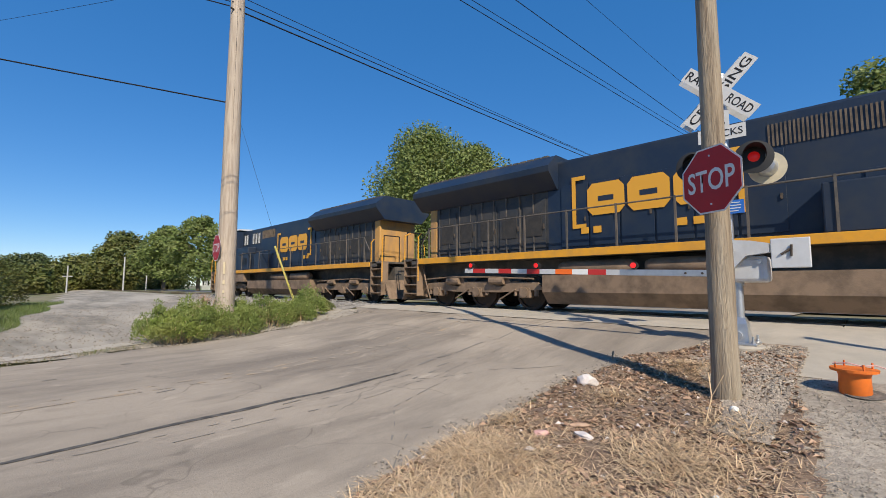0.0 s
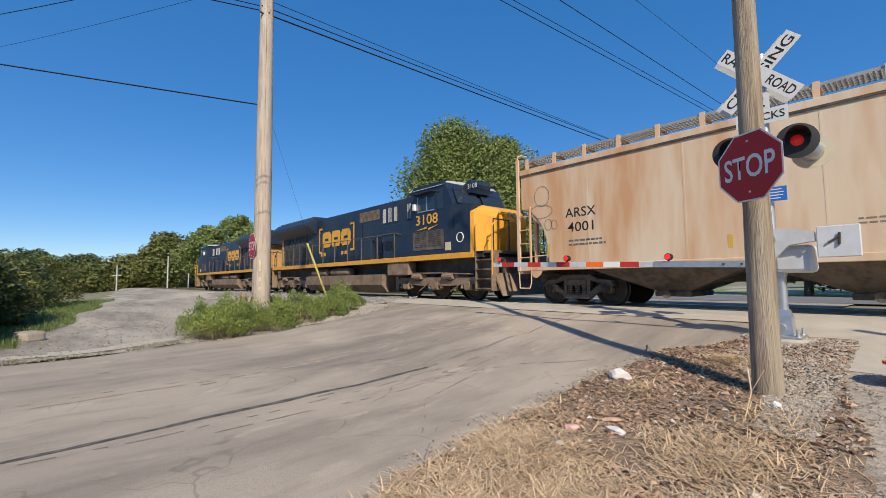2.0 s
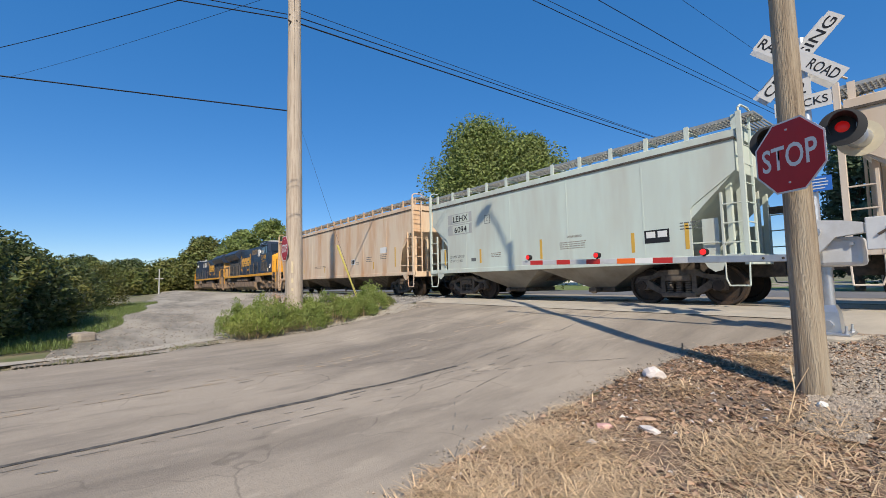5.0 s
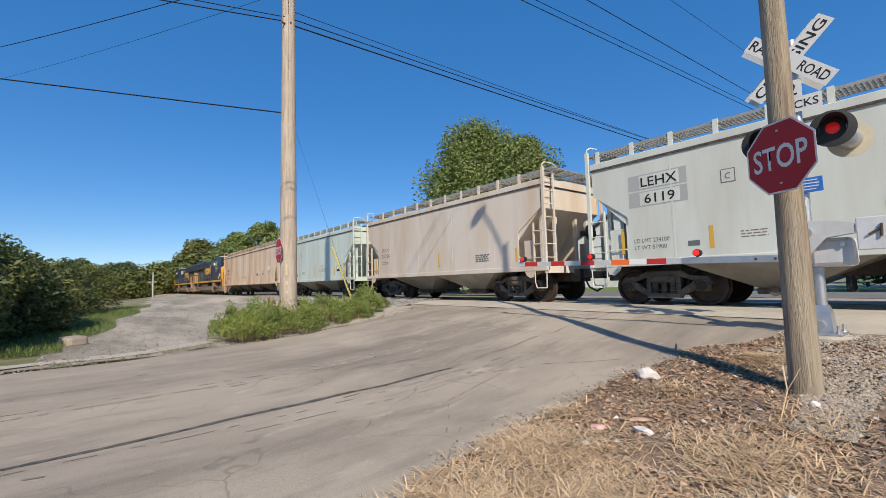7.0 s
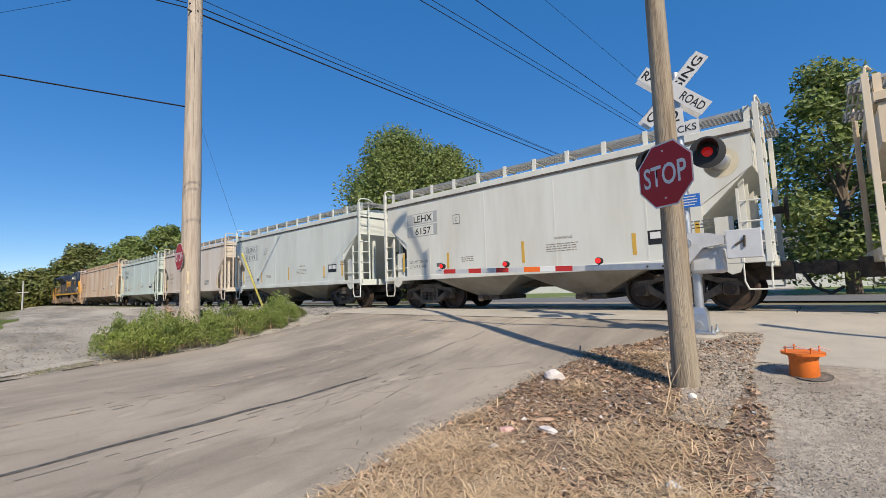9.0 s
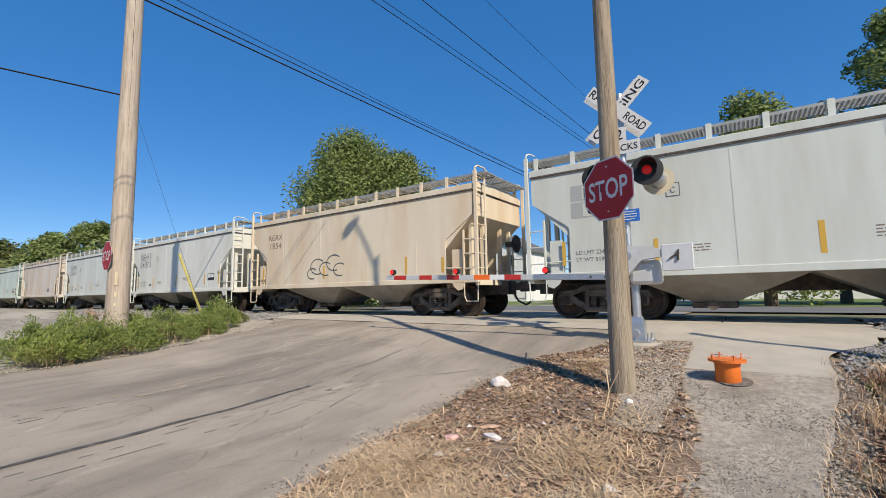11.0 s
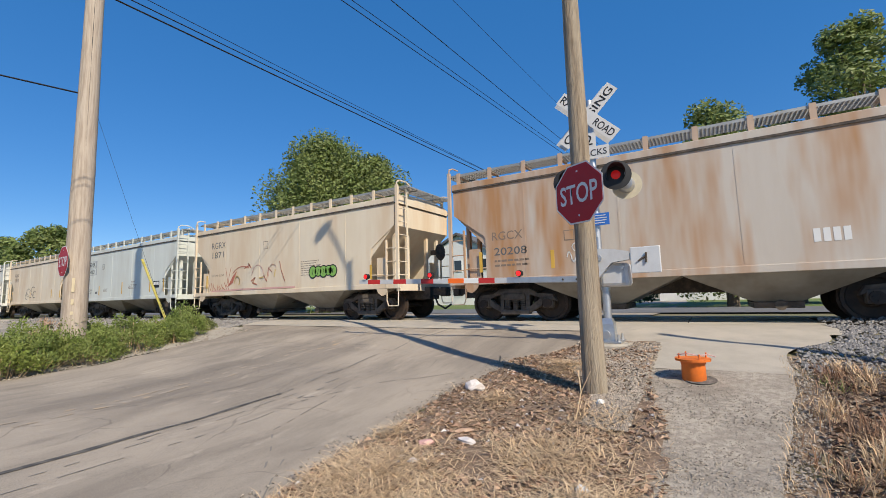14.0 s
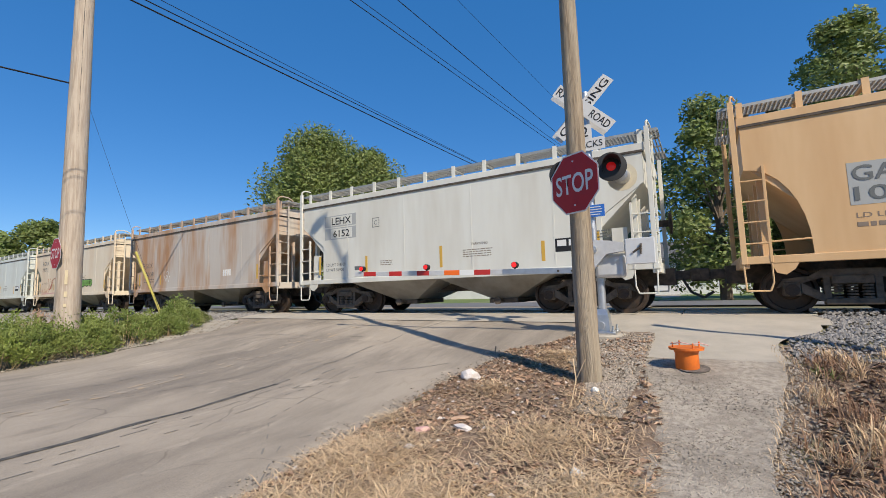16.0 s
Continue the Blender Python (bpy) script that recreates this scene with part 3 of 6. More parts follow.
def scatter(name, material, count, place, size, label, category, flat=0.5, seed=1, shape="stone"):
    """Loose pieces joined as one: stones, blades or leaves set on the ground."""
    rng = random.Random(seed)
    verts, faces = [], []
    for _ in range(count):
        p = place(rng)
        if p is None:
            continue
        x, y, z = p
        s = size * rng.uniform(0.5, 1.5)
        a = rng.uniform(0, 6.283)
        i0 = len(verts)
        if shape == "stone":
            c, d = math.cos(a), math.sin(a)
            for u, v, w in ((1, 0, 0), (0, 0.8, 0.1), (-0.9, 0.1, 0), (0, -0.8, 0), (0.1, 0.1, flat), (0, 0, -flat)):
                u, v = u * rng.uniform(0.7, 1.2), v * rng.uniform(0.7, 1.2)
                verts.append((x + s * (u * c - v * d), y + s * (u * d + v * c), z + s * w))
            faces += [(i0 + q, i0 + (q + 1) % 4, i0 + 4) for q in range(4)] + [(i0 + (q + 1) % 4, i0 + q, i0 + 5) for q in range(4)]
        elif shape == "blade":
            tilt = rng.uniform(0.05, 0.5) if flat < 1 else rng.uniform(0.35, 1.45)
            L = s
            w = 0.0025 + 0.012 * s * rng.random()
            dx, dy, dz = math.cos(a) * math.cos(tilt), math.sin(a) * math.cos(tilt), math.sin(tilt)
            bend = rng.uniform(0.1, 0.5)
            nx, ny = -math.sin(a) * w, math.cos(a) * w
            m1 = (x + dx * L * 0.5, y + dy * L * 0.5, z + dz * L * 0.55)
            m2 = (x + dx * L * (1 + bend * 0.2), y + dy * L * (1 + bend * 0.2), z + max(0.004, dz * L * (1 - bend)))
            verts += [(x + nx, y + ny, z), (x - nx, y - ny, z), (m1[0] - nx * 0.8, m1[1] - ny * 0.8, m1[2]), (m1[0] + nx * 0.8, m1[1] + ny * 0.8, m1[2]), m2]
            faces += [(i0, i0 + 1, i0 + 2, i0 + 3), (i0 + 3, i0 + 2, i0 + 4)]
        else:
            c, d = math.cos(a), math.sin(a)
            h1, h2 = rng.uniform(0, 0.8) * s, rng.uniform(0, 0.8) * s
            verts += [(x - s * c, y - s * d, z + 0.004), (x - s * 0.5 * d, y + s * 0.5 * c, z + 0.004 + h1), (x + s * c, y + s * d, z + 0.006), (x + s * 0.5 * d, y - s * 0.5 * c, z + 0.004 + h2)]
            faces += [(i0, i0 + 1, i0 + 2), (i0, i0 + 2, i0 + 3)]
    me = bpy.data.meshes.new(name)
    me.from_pydata(verts, [], faces)
    me.materials.append(material)
    return tagged(new(name, me), label, category, kind="stuff")


def bed_edge(y):
    return -0.9 + 0.42 * smoothstep(7.0, 4.0, y) + 0.08


def on_mulch(rng):
    y = 1.2 + 7.0 * rng.random() ** 1.4
    x = rng.uniform(near_edge(y) - 0.03, bed_edge(y) + 0.05)
    return x, y, height(x, y) + 0.035 + 0.03 * noise.noise((x * 1.7, y * 1.7, 3.1))


def clumped(base, freq, cut, salt):
    def place(rng):
        for _ in range(6):
            p = base(rng)
            if p and noise.noise((p[0] * freq, p[1] * freq, salt)) > cut:
                return p
    return place


def on_gravel(rng):
    y = rng.uniform(4.6, 8.3)
    x = rng.uniform(-2.1 + 0.9 * smoothstep(7.5, 5.0, y), -0.75)
    return x, y, height(x, y) + 0.045


def on_path(rng):
    y = rng.uniform(2.2, 7.0)
    x = rng.uniform(-0.95 + 0.4 * smoothstep(7, 4, y), 0.85 - 0.35 * smoothstep(6.6, 4, y))
    return x, y, height(x, y) + 0.03


def on_verge(rng):
    y = 2.4 + 5.0 * rng.random()
    x = 0.62 + 0.4 * smoothstep(4, 6.6, y) + 3.0 * rng.random() ** 1.1
    return x, y, height(x, y) + 0.01


def on_ballast(rng):
    y = rng.uniform(7.2, 11.1)
    x = rng.uniform(0.95 + 0.8 * smoothstep(7.8, 9.6, y), 7.5)
    return x, y, (height(x, y) + 0.01 if y < 9.0 else max(height(x, y) + 0.0, 0.3 + (y - 8.95) * 0.264)) + 0.01


def on_left_ballast(rng):
    x = -14.2 - 26 * rng.random() ** 1.5
    y = rng.uniform(8.9, 11.0)
    return x, y, max(height(x, y) + 0.01, 0.3 + (y - 8.95) * 0.264) + 0.01


def on_lot(rng):
    x = -12.2 - 22 * rng.random() ** 1.6
    y = rng.uniform(-1.2, 9.0)
    return x, y, height(x, y) + 0.03


def on_kerb(rng):
    y = rng.uniform(-9, 9)
    x = far_edge(y) + rng.uniform(-0.6, 0.15)
    return x, y, height(x, y) + 0.03


HEAPS = ((-2.45, 2.85, 0.55), (-1.25, 3.8, 0.45), (-1.7, 2.3, 0.6), (-2.95, 3.7, 0.22), (-1.9, 6.5, 0.3), (-0.75, 3.0, 0.4), (-1.05, 4.8, 0.25), (-2.3, 5.0, 0.2), (-2.1, 1.7, 0.6))


def heap(x, y):
    """How deep the matted straw lies, 0 to 1."""
    return max(math.exp(-((x - a) ** 2 + (y - b) ** 2) / (r * r)) for a, b, r in HEAPS) * (0.75 + 0.5 * noise.noise((x * 4, y * 4, 8.0)))


def in_heap(rng):
    for _ in range(9):
        x, y, z = on_mulch(rng)
        k = heap(x, y)
        if rng.random() < k + 0.04:
            return x, y, z + 0.07 * k * rng.random()


def off_heap(rng):
    for _ in range(6):
        p = on_mulch(rng)
        if rng.random() > 0.9 * heap(p[0], p[1]) and noise.noise((p[0] * 1.4, p[1] * 1.4, 7.0)) > -0.25:
            return p


scatter("straw_litter", M["straw"], 19000, in_heap, 0.15, "matted pale dry grass heaped on the mulch", "dry grass", 0.5, 11, "blade")
scatter("straw_litter", M["dead_leaf"], 6000, on_mulch, 0.08, "brown stems and chips on the mulch", "mulch", 0.5, 12, "blade")
scatter("dead_leaves", M["dead_leaf"], 5600, off_heap, 0.032, "curled brown dead leaves", "leaves", 0.5, 13, "leaf")
scatter("dead_leaves", M["dark_leaf"], 2200, off_heap, 0.022, "dark rotted leaves and bark chips", "leaves", 0.5, 29, "leaf")
scatter("mulch_grass", M["straw"], 5000, off_heap, 0.09, "loose dry stems over the leaf litter", "dry grass", 0.5, 35, "blade")
scatter("pale_chips", M["litter"], 520, off_heap, 0.026, "pale scraps and bleached leaves on the mulch", "litter", 0.5, 28, "leaf")
scatter("mulch_stones", M["gravel"], 1300, on_mulch, 0.012, "small pale stones in the mulch", "gravel", 0.6, 14)
scatter("gravel_stones", M["gravel"], 5200, on_gravel, 0.022, "loose grey gravel round the signal mast", "gravel", 0.6, 15)
scatter("path_grit", M["gravel"], 3600, on_path, 0.01, "loose grit on the footpath", "gravel", 0.6, 16)


def tufts(count, spread, seed):
    """Place of blades that stand in tufts on the verge."""
    rng0 = random.Random(seed)
    roots = [on_verge(rng0) for _ in range(count)]

    def place(rng):
        x, y, _ = rng.choice(roots)
        x, y = x + rng.gauss(0, spread), y + rng.gauss(0, spread)
        if x < 0.84 - 0.44 * smoothstep(6.9, 3.6, y):
            return None
        return x, y, height(x, y) + 0.005
    return place


scatter("verge_straw", M["straw"], 3600, tufts(46, 0.06, 171), 0.22, "arching tufts of dry blond grass on the verge", "dry grass", 1.5, 17, "blade")
scatter("verge_weeds", M["red_weed"], 6500, tufts(90, 0.12, 181), 0.2, "reddish dry weed stalks on the verge", "weeds", 1.5, 18, "blade")
scatter("verge_green", M["weed"], 700, tufts(22, 0.05, 191), 0.14, "sparse green weeds on the verge", "weeds", 1.5, 19, "blade")
scatter("verge_litter", M["straw"], 6000, on_verge, 0.1, "flattened dry grass on the verge", "dry grass", 0.5, 172, "blade")
scatter("verge_litter", M["dark_leaf"], 4000, on_verge, 0.04, "dark leaf litter on the verge", "leaves", 0.5, 173, "leaf")
scatter("verge_stones", M["gravel"], 1800, on_verge, 0.022, "stones on the verge", "gravel", 0.6, 20)
scatter("ballast_stones", M["ballast"], 9000, on_ballast, 0.035, "grey crushed ballast stones", "ballast", 0.7, 21)
scatter("ballast_stones", M["ballast"], 4500, on_left_ballast, 0.04, "grey crushed ballast stones", "ballast", 0.7, 22)
scatter("lot_stones", M["gravel"], 3500, on_lot, 0.025, "loose stones on the gravel lot", "gravel", 0.6, 23)
scatter("kerb_stones", M["gravel"], 500, on_kerb, 0.02, "crumbled stones along the road's edge", "gravel", 0.6, 24)


def on_edge(rng):
    y = rng.uniform(1.0, 7.5)
    x = near_edge(y) + rng.gauss(-0.05, 0.1)
    return x, y, height(x, y) + 0.028


def on_path_edge(rng):
    y = rng.uniform(2.4, 7.8)
    x = 0.8 - 0.44 * smoothstep(6.9, 3.6, y) + abs(rng.gauss(0, 0.16)) - 0.06
    return x, y, height(x, y) + 0.02


scatter("path_edge_stones", M["gravel"], 1800, on_path_edge, 0.016, "loose stones along the footpath's edge", "gravel", 0.6, 26)
scatter("path_edge_straw", M["straw"], 450, on_path_edge, 0.09, "short dry grass along the footpath's edge", "dry grass", 1.5, 27, "blade")
def on_dirt_strip(rng):
    y = rng.uniform(-9, 2.3)
    x = far_edge(y) - 0.1 - 0.6 * rng.random()
    return x, y, height(x, y) + 0.02


scatter("strip_grass", M["leaf_olive"], 2600, clumped(on_dirt_strip, 1.1, -0.05, 4.0), 0.07, "thin olive grass in the dirt strip by the road", "grass", 1.5, 33, "blade")
scatter("strip_straw", M["straw"], 1800, on_dirt_strip, 0.06, "dry grass in the dirt strip by the road", "dry grass", 0.5, 34, "blade")
scatter("edge_crumbs", M["gravel"], 1500, on_edge, 0.013, "crumbs of stone along the road's edge", "gravel", 0.6, 25)


# ---- train ----
TRAIN, WHEELS = [], []


def travel(t):
    """Metres that the train has run since the start."""
    return 8.68 * t + 0.0165 * t * t


def wheelset_mesh(r):
    f = Form()
    for s in (-1, 1):
        m = Matrix.Rotation(radians(90), 4, "X")
        prof = [(0.09, -0.86), (0.16, -0.86), (0.2, -0.8), (r * 0.82, -0.79), (r * 0.86, -0.845), (r, -0.845), (r, -0.735), (r + 0.03, -0.72), (r + 0.03, -0.69), (r * 0.8, -0.69), (r * 0.75, -0.74), (0.18, -0.72), (0.09, -0.7)]
        f.lathe(prof, m if s > 0 else Matrix.Rotation(radians(180), 4, "Z") @ m, 28)
    f.rod((0, -1.14, 0), (0, 1.14, 0), 0.085, 10)
    for s in (-1, 1):
        f.rod((0, s * 1.1, 0), (0, s * 1.17, 0), 0.12, 10)
        for k in range(3):
            a = k * 2.094
            f.rod((0.06 * math.cos(a), s * 1.17, 0.06 * math.sin(a)), (0.06 * math.cos(a), s * 1.19, 0.06 * math.sin(a)), 0.02, 6)
    return f.mesh("wheelset", M["wheel"], True)


CAR_WHEEL, LOCO_WHEEL = wheelset_mesh(0.457), wheelset_mesh(0.533)


def frame_mesh():
    """Two cast side frames with journals, bolster and spring groups; axles 1.78 m apart."""
    f = Form()
    for s in (-1, 1):
        y0, y1 = (0.93, 1.1) if s > 0 else (-1.1, -0.93)
        f.prism([(-1.12, 0.5), (-1.02, 0.68), (-0.62, 0.72), (-0.42, 0.84), (0.42, 0.84), (0.62, 0.72), (1.02, 0.68), (1.12, 0.5), (0.98, 0.56), (0.74, 0.58), (0.45, 0.68), (-0.45, 0.68), (-0.74, 0.58), (-0.98, 0.56)], y0, y1)
        for k in (-1, 1):
            f.box(k * 0.89 - 0.14, k * 0.89 + 0.14, y0 - 0.02, y1 + 0.02, 0.34, 0.62, bevel=0.03)
            f.prism([(k * 0.74, 0.6), (k * 0.74, 0.4), (k * 0.36, 0.2), (k * 0.3, 0.3)], y0, y1)
            f.box(k * 0.36 - 0.05, k * 0.36 + 0.05, y0, y1, 0.25, 0.72)
        f.box(-0.4, 0.4, y0 - 0.03, y1 + 0.03, 0.17, 0.29, bevel=0.02)
        for k in (-0.22, 0, 0.22):
            for j in range(5):
                f.rod((k, s * 1.04, 0.29 + j * 0.055), (k, s * 1.04, 0.325 + j * 0.055), 0.085, 8)
        f.box(-0.3, 0.3, s * 1.0 - 0.15, s * 1.0 + 0.15, 0.56, 0.72, bevel=0.02)
    f.box(-0.24, 0.24, -0.95, 0.95, 0.5, 0.76)
    f.rod((-0.5, -0.6, 0.35), (-0.5, 0.6, 0.35), 0.04)
    f.rod((0.5, -0.6, 0.35), (0.5, 0.6, 0.35), 0.04)
    return f


TRUCK_MESH = {"grey": frame_mesh().mesh("truck", M["truck_grey"]), "tan": frame_mesh().mesh("truck", M["steel_tan"])}


def truck(parent, x, look_key):
    tr = part("truck", TRUCK_MESH[look_key], None, parent, "grimy cast-steel truck frame")
    tr.location.x = x
    for k in (-0.89, 0.89):
        w = part("wheelset", CAR_WHEEL, None, tr)
        WHEELS.append((w, k, 0.457))


def coupler(f, x, s):
    f.box(min(x, x + s * 0.55), max(x, x + s * 0.55), -0.1, 0.1, 0.74, 0.96, bevel=0.02)
    f.box(min(x + s * 0.45, x + s * 0.68), max(x + s * 0.45, x + s * 0.68), -0.17, 0.17, 0.7, 1.0, bevel=0.04)


def hopper(label, paint, L=11.3, bays=2, eave=3.6, wheels="grey", big=False):
    """Covered hopper car on its rails: x along the track from one end to the other, z from the rail."""
    car = thing("hopper_car", Matrix(), label, "freight car", "hopper cars of the train")
    W = 1.55
    cut = 1.15
    # tank between the sloped end sheets
    f = Form()
    x_in = 2.1
    f.prism([(0.22, eave), (L - 0.22, eave), (L - 0.22, 2.92), (L - x_in, 1.05), (x_in, 1.05), (0.22, 2.92)], -W + 0.02, W - 0.02)
    part("tank", f, paint, car)
    # side sheets with cut lower corners
    for s in (-1, 1):
        f = Form()
        lo = [(L - 0.2, 2.92), (L - cut + 0.05, 2.28), (L - cut, 2.2), (L - cut, 1.1), (cut, 1.1), (cut, 2.2), (cut - 0.05, 2.28), (0.2, 2.92)]
        if big:
            arc = [(0.2 + 0.95 * math.sin(a), 1.25 + 1.6 * math.cos(a)) for a in (i * math.pi / 16 for i in range(9))]
            lo = [(L - x, z) for x, z in arc] + [(L - cut, 1.1), (cut, 1.1)] + arc[::-1]
        f.prism([(0.2, eave), (L - 0.2, eave)] + lo, s * (W - 0.015), s * (W + 0.012))
        part("side_sheet", f, paint, car)
        # vertical weld seams
        n = 5 if L < 15 else 8
        for k in range(1, n):
            x = L * k / n
            part("seam", Form().box(x - 0.02, x + 0.02, s * (W + 0.007) - 0.009, s * (W + 0.007) + 0.008, 1.16, eave - 0.03), paint, car)
        f = Form()
        f.box(0.0, L, s * W - 0.04, s * W + 0.05, 0.98, 1.13, bevel=0.01)
        part("side_sill", f, paint, car)
        # dark strip below the roof edge, its colour standing in for the overhang's shadow
        f = Form()
        f.box(0.18, L - 0.18, s * W - 0.04, s * W + 0.028, eave - 0.005, eave + 0.045)
        part("eave_angle", f, M["steel_dark"], car, "dark strip painted as the roof overhang's shadow")
    # curved roof
    f = Form()
    ring = [(-W - 0.02, eave + 0.03), (-W - 0.02, eave + 0.2), (-W + 0.25, eave + 0.29), (-0.7, eave + 0.36), (0, eave + 0.38), (0.7, eave + 0.36), (W - 0.25, eave + 0.29), (W + 0.02, eave + 0.2), (W + 0.02, eave + 0.03)]
    f.prism(ring, 0.16, L - 0.16, axis="x")
    part("roof", f, paint, car)
    # hatches along the middle
    f = Form()
    f.box(0.9, L - 0.9, -0.28, 0.28, eave + 0.36, eave + 0.47, bevel=0.04)
    part("hatch", f, paint, car)
    # running boards with edge angle and brackets
    rb = eave + 0.52
    for s in (-1, 1):
        f = Form()
        n = int(L / 0.075)
        for i in range(n + 1):
            x = -0.12 + (L + 0.24) * i / n
            f.box(x - 0.012, x + 0.012, s * 1.02 - 0.28, s * 1.02 + 0.28, rb, rb + 0.035)
        for y in (-0.28, -0.14, 0, 0.14, 0.28):
            f.box(-0.12, L + 0.12, s * 1.02 + y - 0.008, s * 1.02 + y + 0.008, rb - 0.01, rb + 0.05)
        part("running_board", f, M["grate"], car, "galvanised open-grid running board")
        n = round(L / 1.0)
        br = Form().box(-0.055, 0.055, s * 1.32 - 0.012, s * 1.32 + 0.012, eave + 0.22, rb + 0.08).box(-0.03, 0.03, s * 1.02 - 0.28, s * 1.02 + 0.28, rb - 0.06, rb - 0.012).mesh("bracket", paint)
        for i in range(n + 1):
            p = part("bracket", br, None, car)
            p.location.x = 0.25 + (L - 0.5) * i / n
    for x in (-0.1, L - 0.45):
        f = Form()
        for i in range(8):
            f.box(x + i * 0.075, x + i * 0.075 + 0.03, -0.75, 0.75, rb, rb + 0.035)
        for y in (-0.7, 0, 0.7):
            f.box(x, x + 0.56, y - 0.015, y + 0.015, rb - 0.03, rb)
        part("cross_walk", f, M["grate"], car)
    # ends: sills, decks, slope posts
    for x, s in ((0.0, 1), (L, -1)):
        a, b = sorted((x, x + s * 0.16))
        part("end_sill", Form().box(a, b, -W, W, 0.9, 1.13, bevel=0.01), paint, car)
        a, b = sorted((x + s * 0.1, x + s * 1.1))
        part("end_deck", Form().box(a, b, -W + 0.05, W - 0.05, 1.06, 1.1), paint, car)
        a, b = sorted((x + s * 0.42, x + s * 0.52))
        for y in (-0.55, 0.55, -1.2, 1.2):
            part("end_post", Form().box(a, b, y - 0.06, y + 0.06, 1.1, 3.0), paint, car)
        # stiffener plate under the side sheet's cut corner
        a, b = sorted((x + s * 0.62, x + s * 0.95))
        for y in () if big else (-W + 0.06, W - 0.06):
            part("corner_stay", Form().box(a, b, y - 0.015, y + 0.015, 1.1, 1.95), paint, car)
    f = Form()
    f.box(-0.2, L + 0.2, -0.28, 0.28, 0.62, 1.02)
    coupler(f, -0.05, -1)
    coupler(f, L + 0.05, 1)
    part("centre_sill", f, M["steel_dark"], car, "dark centre sill with knuckle couplers")
    # corners: full-height post, short side ladder with stirrup, end ladder and roof grab
    for s in (-1, 1):
        for x, e in ((0.03, 1), (L - 0.03, -1)):
            y = s * (W + 0.02)
            a, b = sorted((x, x + e * 0.1))
            part("corner_post", Form().box(a, b, y - 0.035, y + 0.035, 0.98, rb + 0.04, bevel=0.006), paint, car)
            xi = x + e * 0.48
            rung_top = 2.9 if big else 2.48
            f = Form().box(xi - 0.025, xi + 0.025, y - 0.03, y + 0.03, 1.0, rung_top, bevel=0.005)
            for z in ((1.38, 1.8, 2.21, 2.62) if big else (1.38, 1.8, 2.21)):
                f.rod((x + e * 0.04, y - s * -0.02, z), (xi, y - s * -0.02, z), 0.016, 6)
            part("ladder", f, paint, car)
            f = Form().tube([(x + e * 0.03, y, 1.0), (x + e * 0.05, y, 0.46), (xi - e * 0.06, y, 0.46), (xi, y, 0.62), (xi, y, 1.0)], 0.017)
            part("stirrup_step", f, paint, car)
            f = Form().rod((xi, y - s * 0.02, 1.4), (x + e * cut, y - s * 0.02, 1.42), 0.018, 6)
            part("grab_iron", f, paint, car)
            f = Form().prism([(xi - e * 0.02, 1.0), (xi + e * 0.42, 1.0), (xi + e * 0.34, 0.86), (xi + e * 0.2, 0.76), (xi + e * 0.06, 0.8)], y - 0.012, y + 0.012)
            part("jacking_pad", f, paint, car)
            if (e < 0) == (s < 0):
                yi = s * (W - 0.42)
                f = Form().box(x - 0.025, x + 0.025, yi - 0.025, yi + 0.025, 1.05, rb + 0.1, bevel=0.005)
                z = 1.38
                while z < rb:
                    f.rod((x, yi, z), (x, y, z), 0.016, 6)
                    z += 0.41
                part("end_ladder", f, paint, car)
                f = Form().tube([(x + e * 0.05, y, rb), (x + e * 0.05, y, rb + 0.12), (x + e * 0.04, s * (W - 0.1), rb + 0.2), (x + e * 0.02, yi, rb + 0.2), (x, yi - s * 0.2, rb + 0.1), (x, yi - s * 0.24, rb)], 0.024)
                part("grab_rail", f, paint, car)
            else:
                f = Form().tube([(x + e * 0.05, y, rb), (x + e * 0.06, y, rb + 0.14), (x + e * 0.1, s * (W - 0.1), rb + 0.2), (x + e * 0.16, s * (W - 0.3), rb + 0.18)], 0.022)
                part("grab_rail", f, paint, car)
    f = Form()
    f.lathe([(0.02, 0), (0.27, 0.02), (0.29, 0.05), (0.27, 0.08), (0.02, 0.1)], Matrix.Translation((L + 0.1, 0.5, 2.2)) @ Matrix.Rotation(radians(90), 4, "Y"), 16)
    f.box(L - 0.2, L + 0.1, 0.42, 0.58, 2.12, 2.28)
    part("hand_brake", f, M["steel_dark"], car)
    # hanging hose and air gear between the trucks
    part("brake_cylinder", Form().rod((L * 0.84, 0.5, 0.98), (L * 0.84 + 0.7, 0.5, 0.98), 0.16, 10), M["steel_dark"], car)
    f = Form()
    f.tube([(L + 0.35, -0.25, 0.75), (L + 0.5, -0.27, 0.45), (L + 0.75, -0.25, 0.32), (L + 0.95, -0.2, 0.45)], 0.03)
    part("air_hose", f, M["black"], car)
    # discharge hoppers
    pitch = (L - 2 * 2.35) / bays
    for i in range(bays):
        c = 2.35 + pitch * (i + 0.5)
        f = Form()
        a, b = c - pitch / 2 + 0.02, c + pitch / 2 - 0.02
        f.loft([[(a, -W + 0.06, 1.1), (b, -W + 0.06, 1.1), (b, W - 0.06, 1.1), (a, W - 0.06, 1.1)],
                [(a, -W + 0.06, 0.98), (b, -W + 0.06, 0.98), (b, W - 0.06, 0.98), (a, W - 0.06, 0.98)],
                [(c - 0.38, -0.75, 0.4), (c + 0.38, -0.75, 0.4), (c + 0.38, 0.75, 0.4), (c - 0.38, 0.75, 0.4)]])
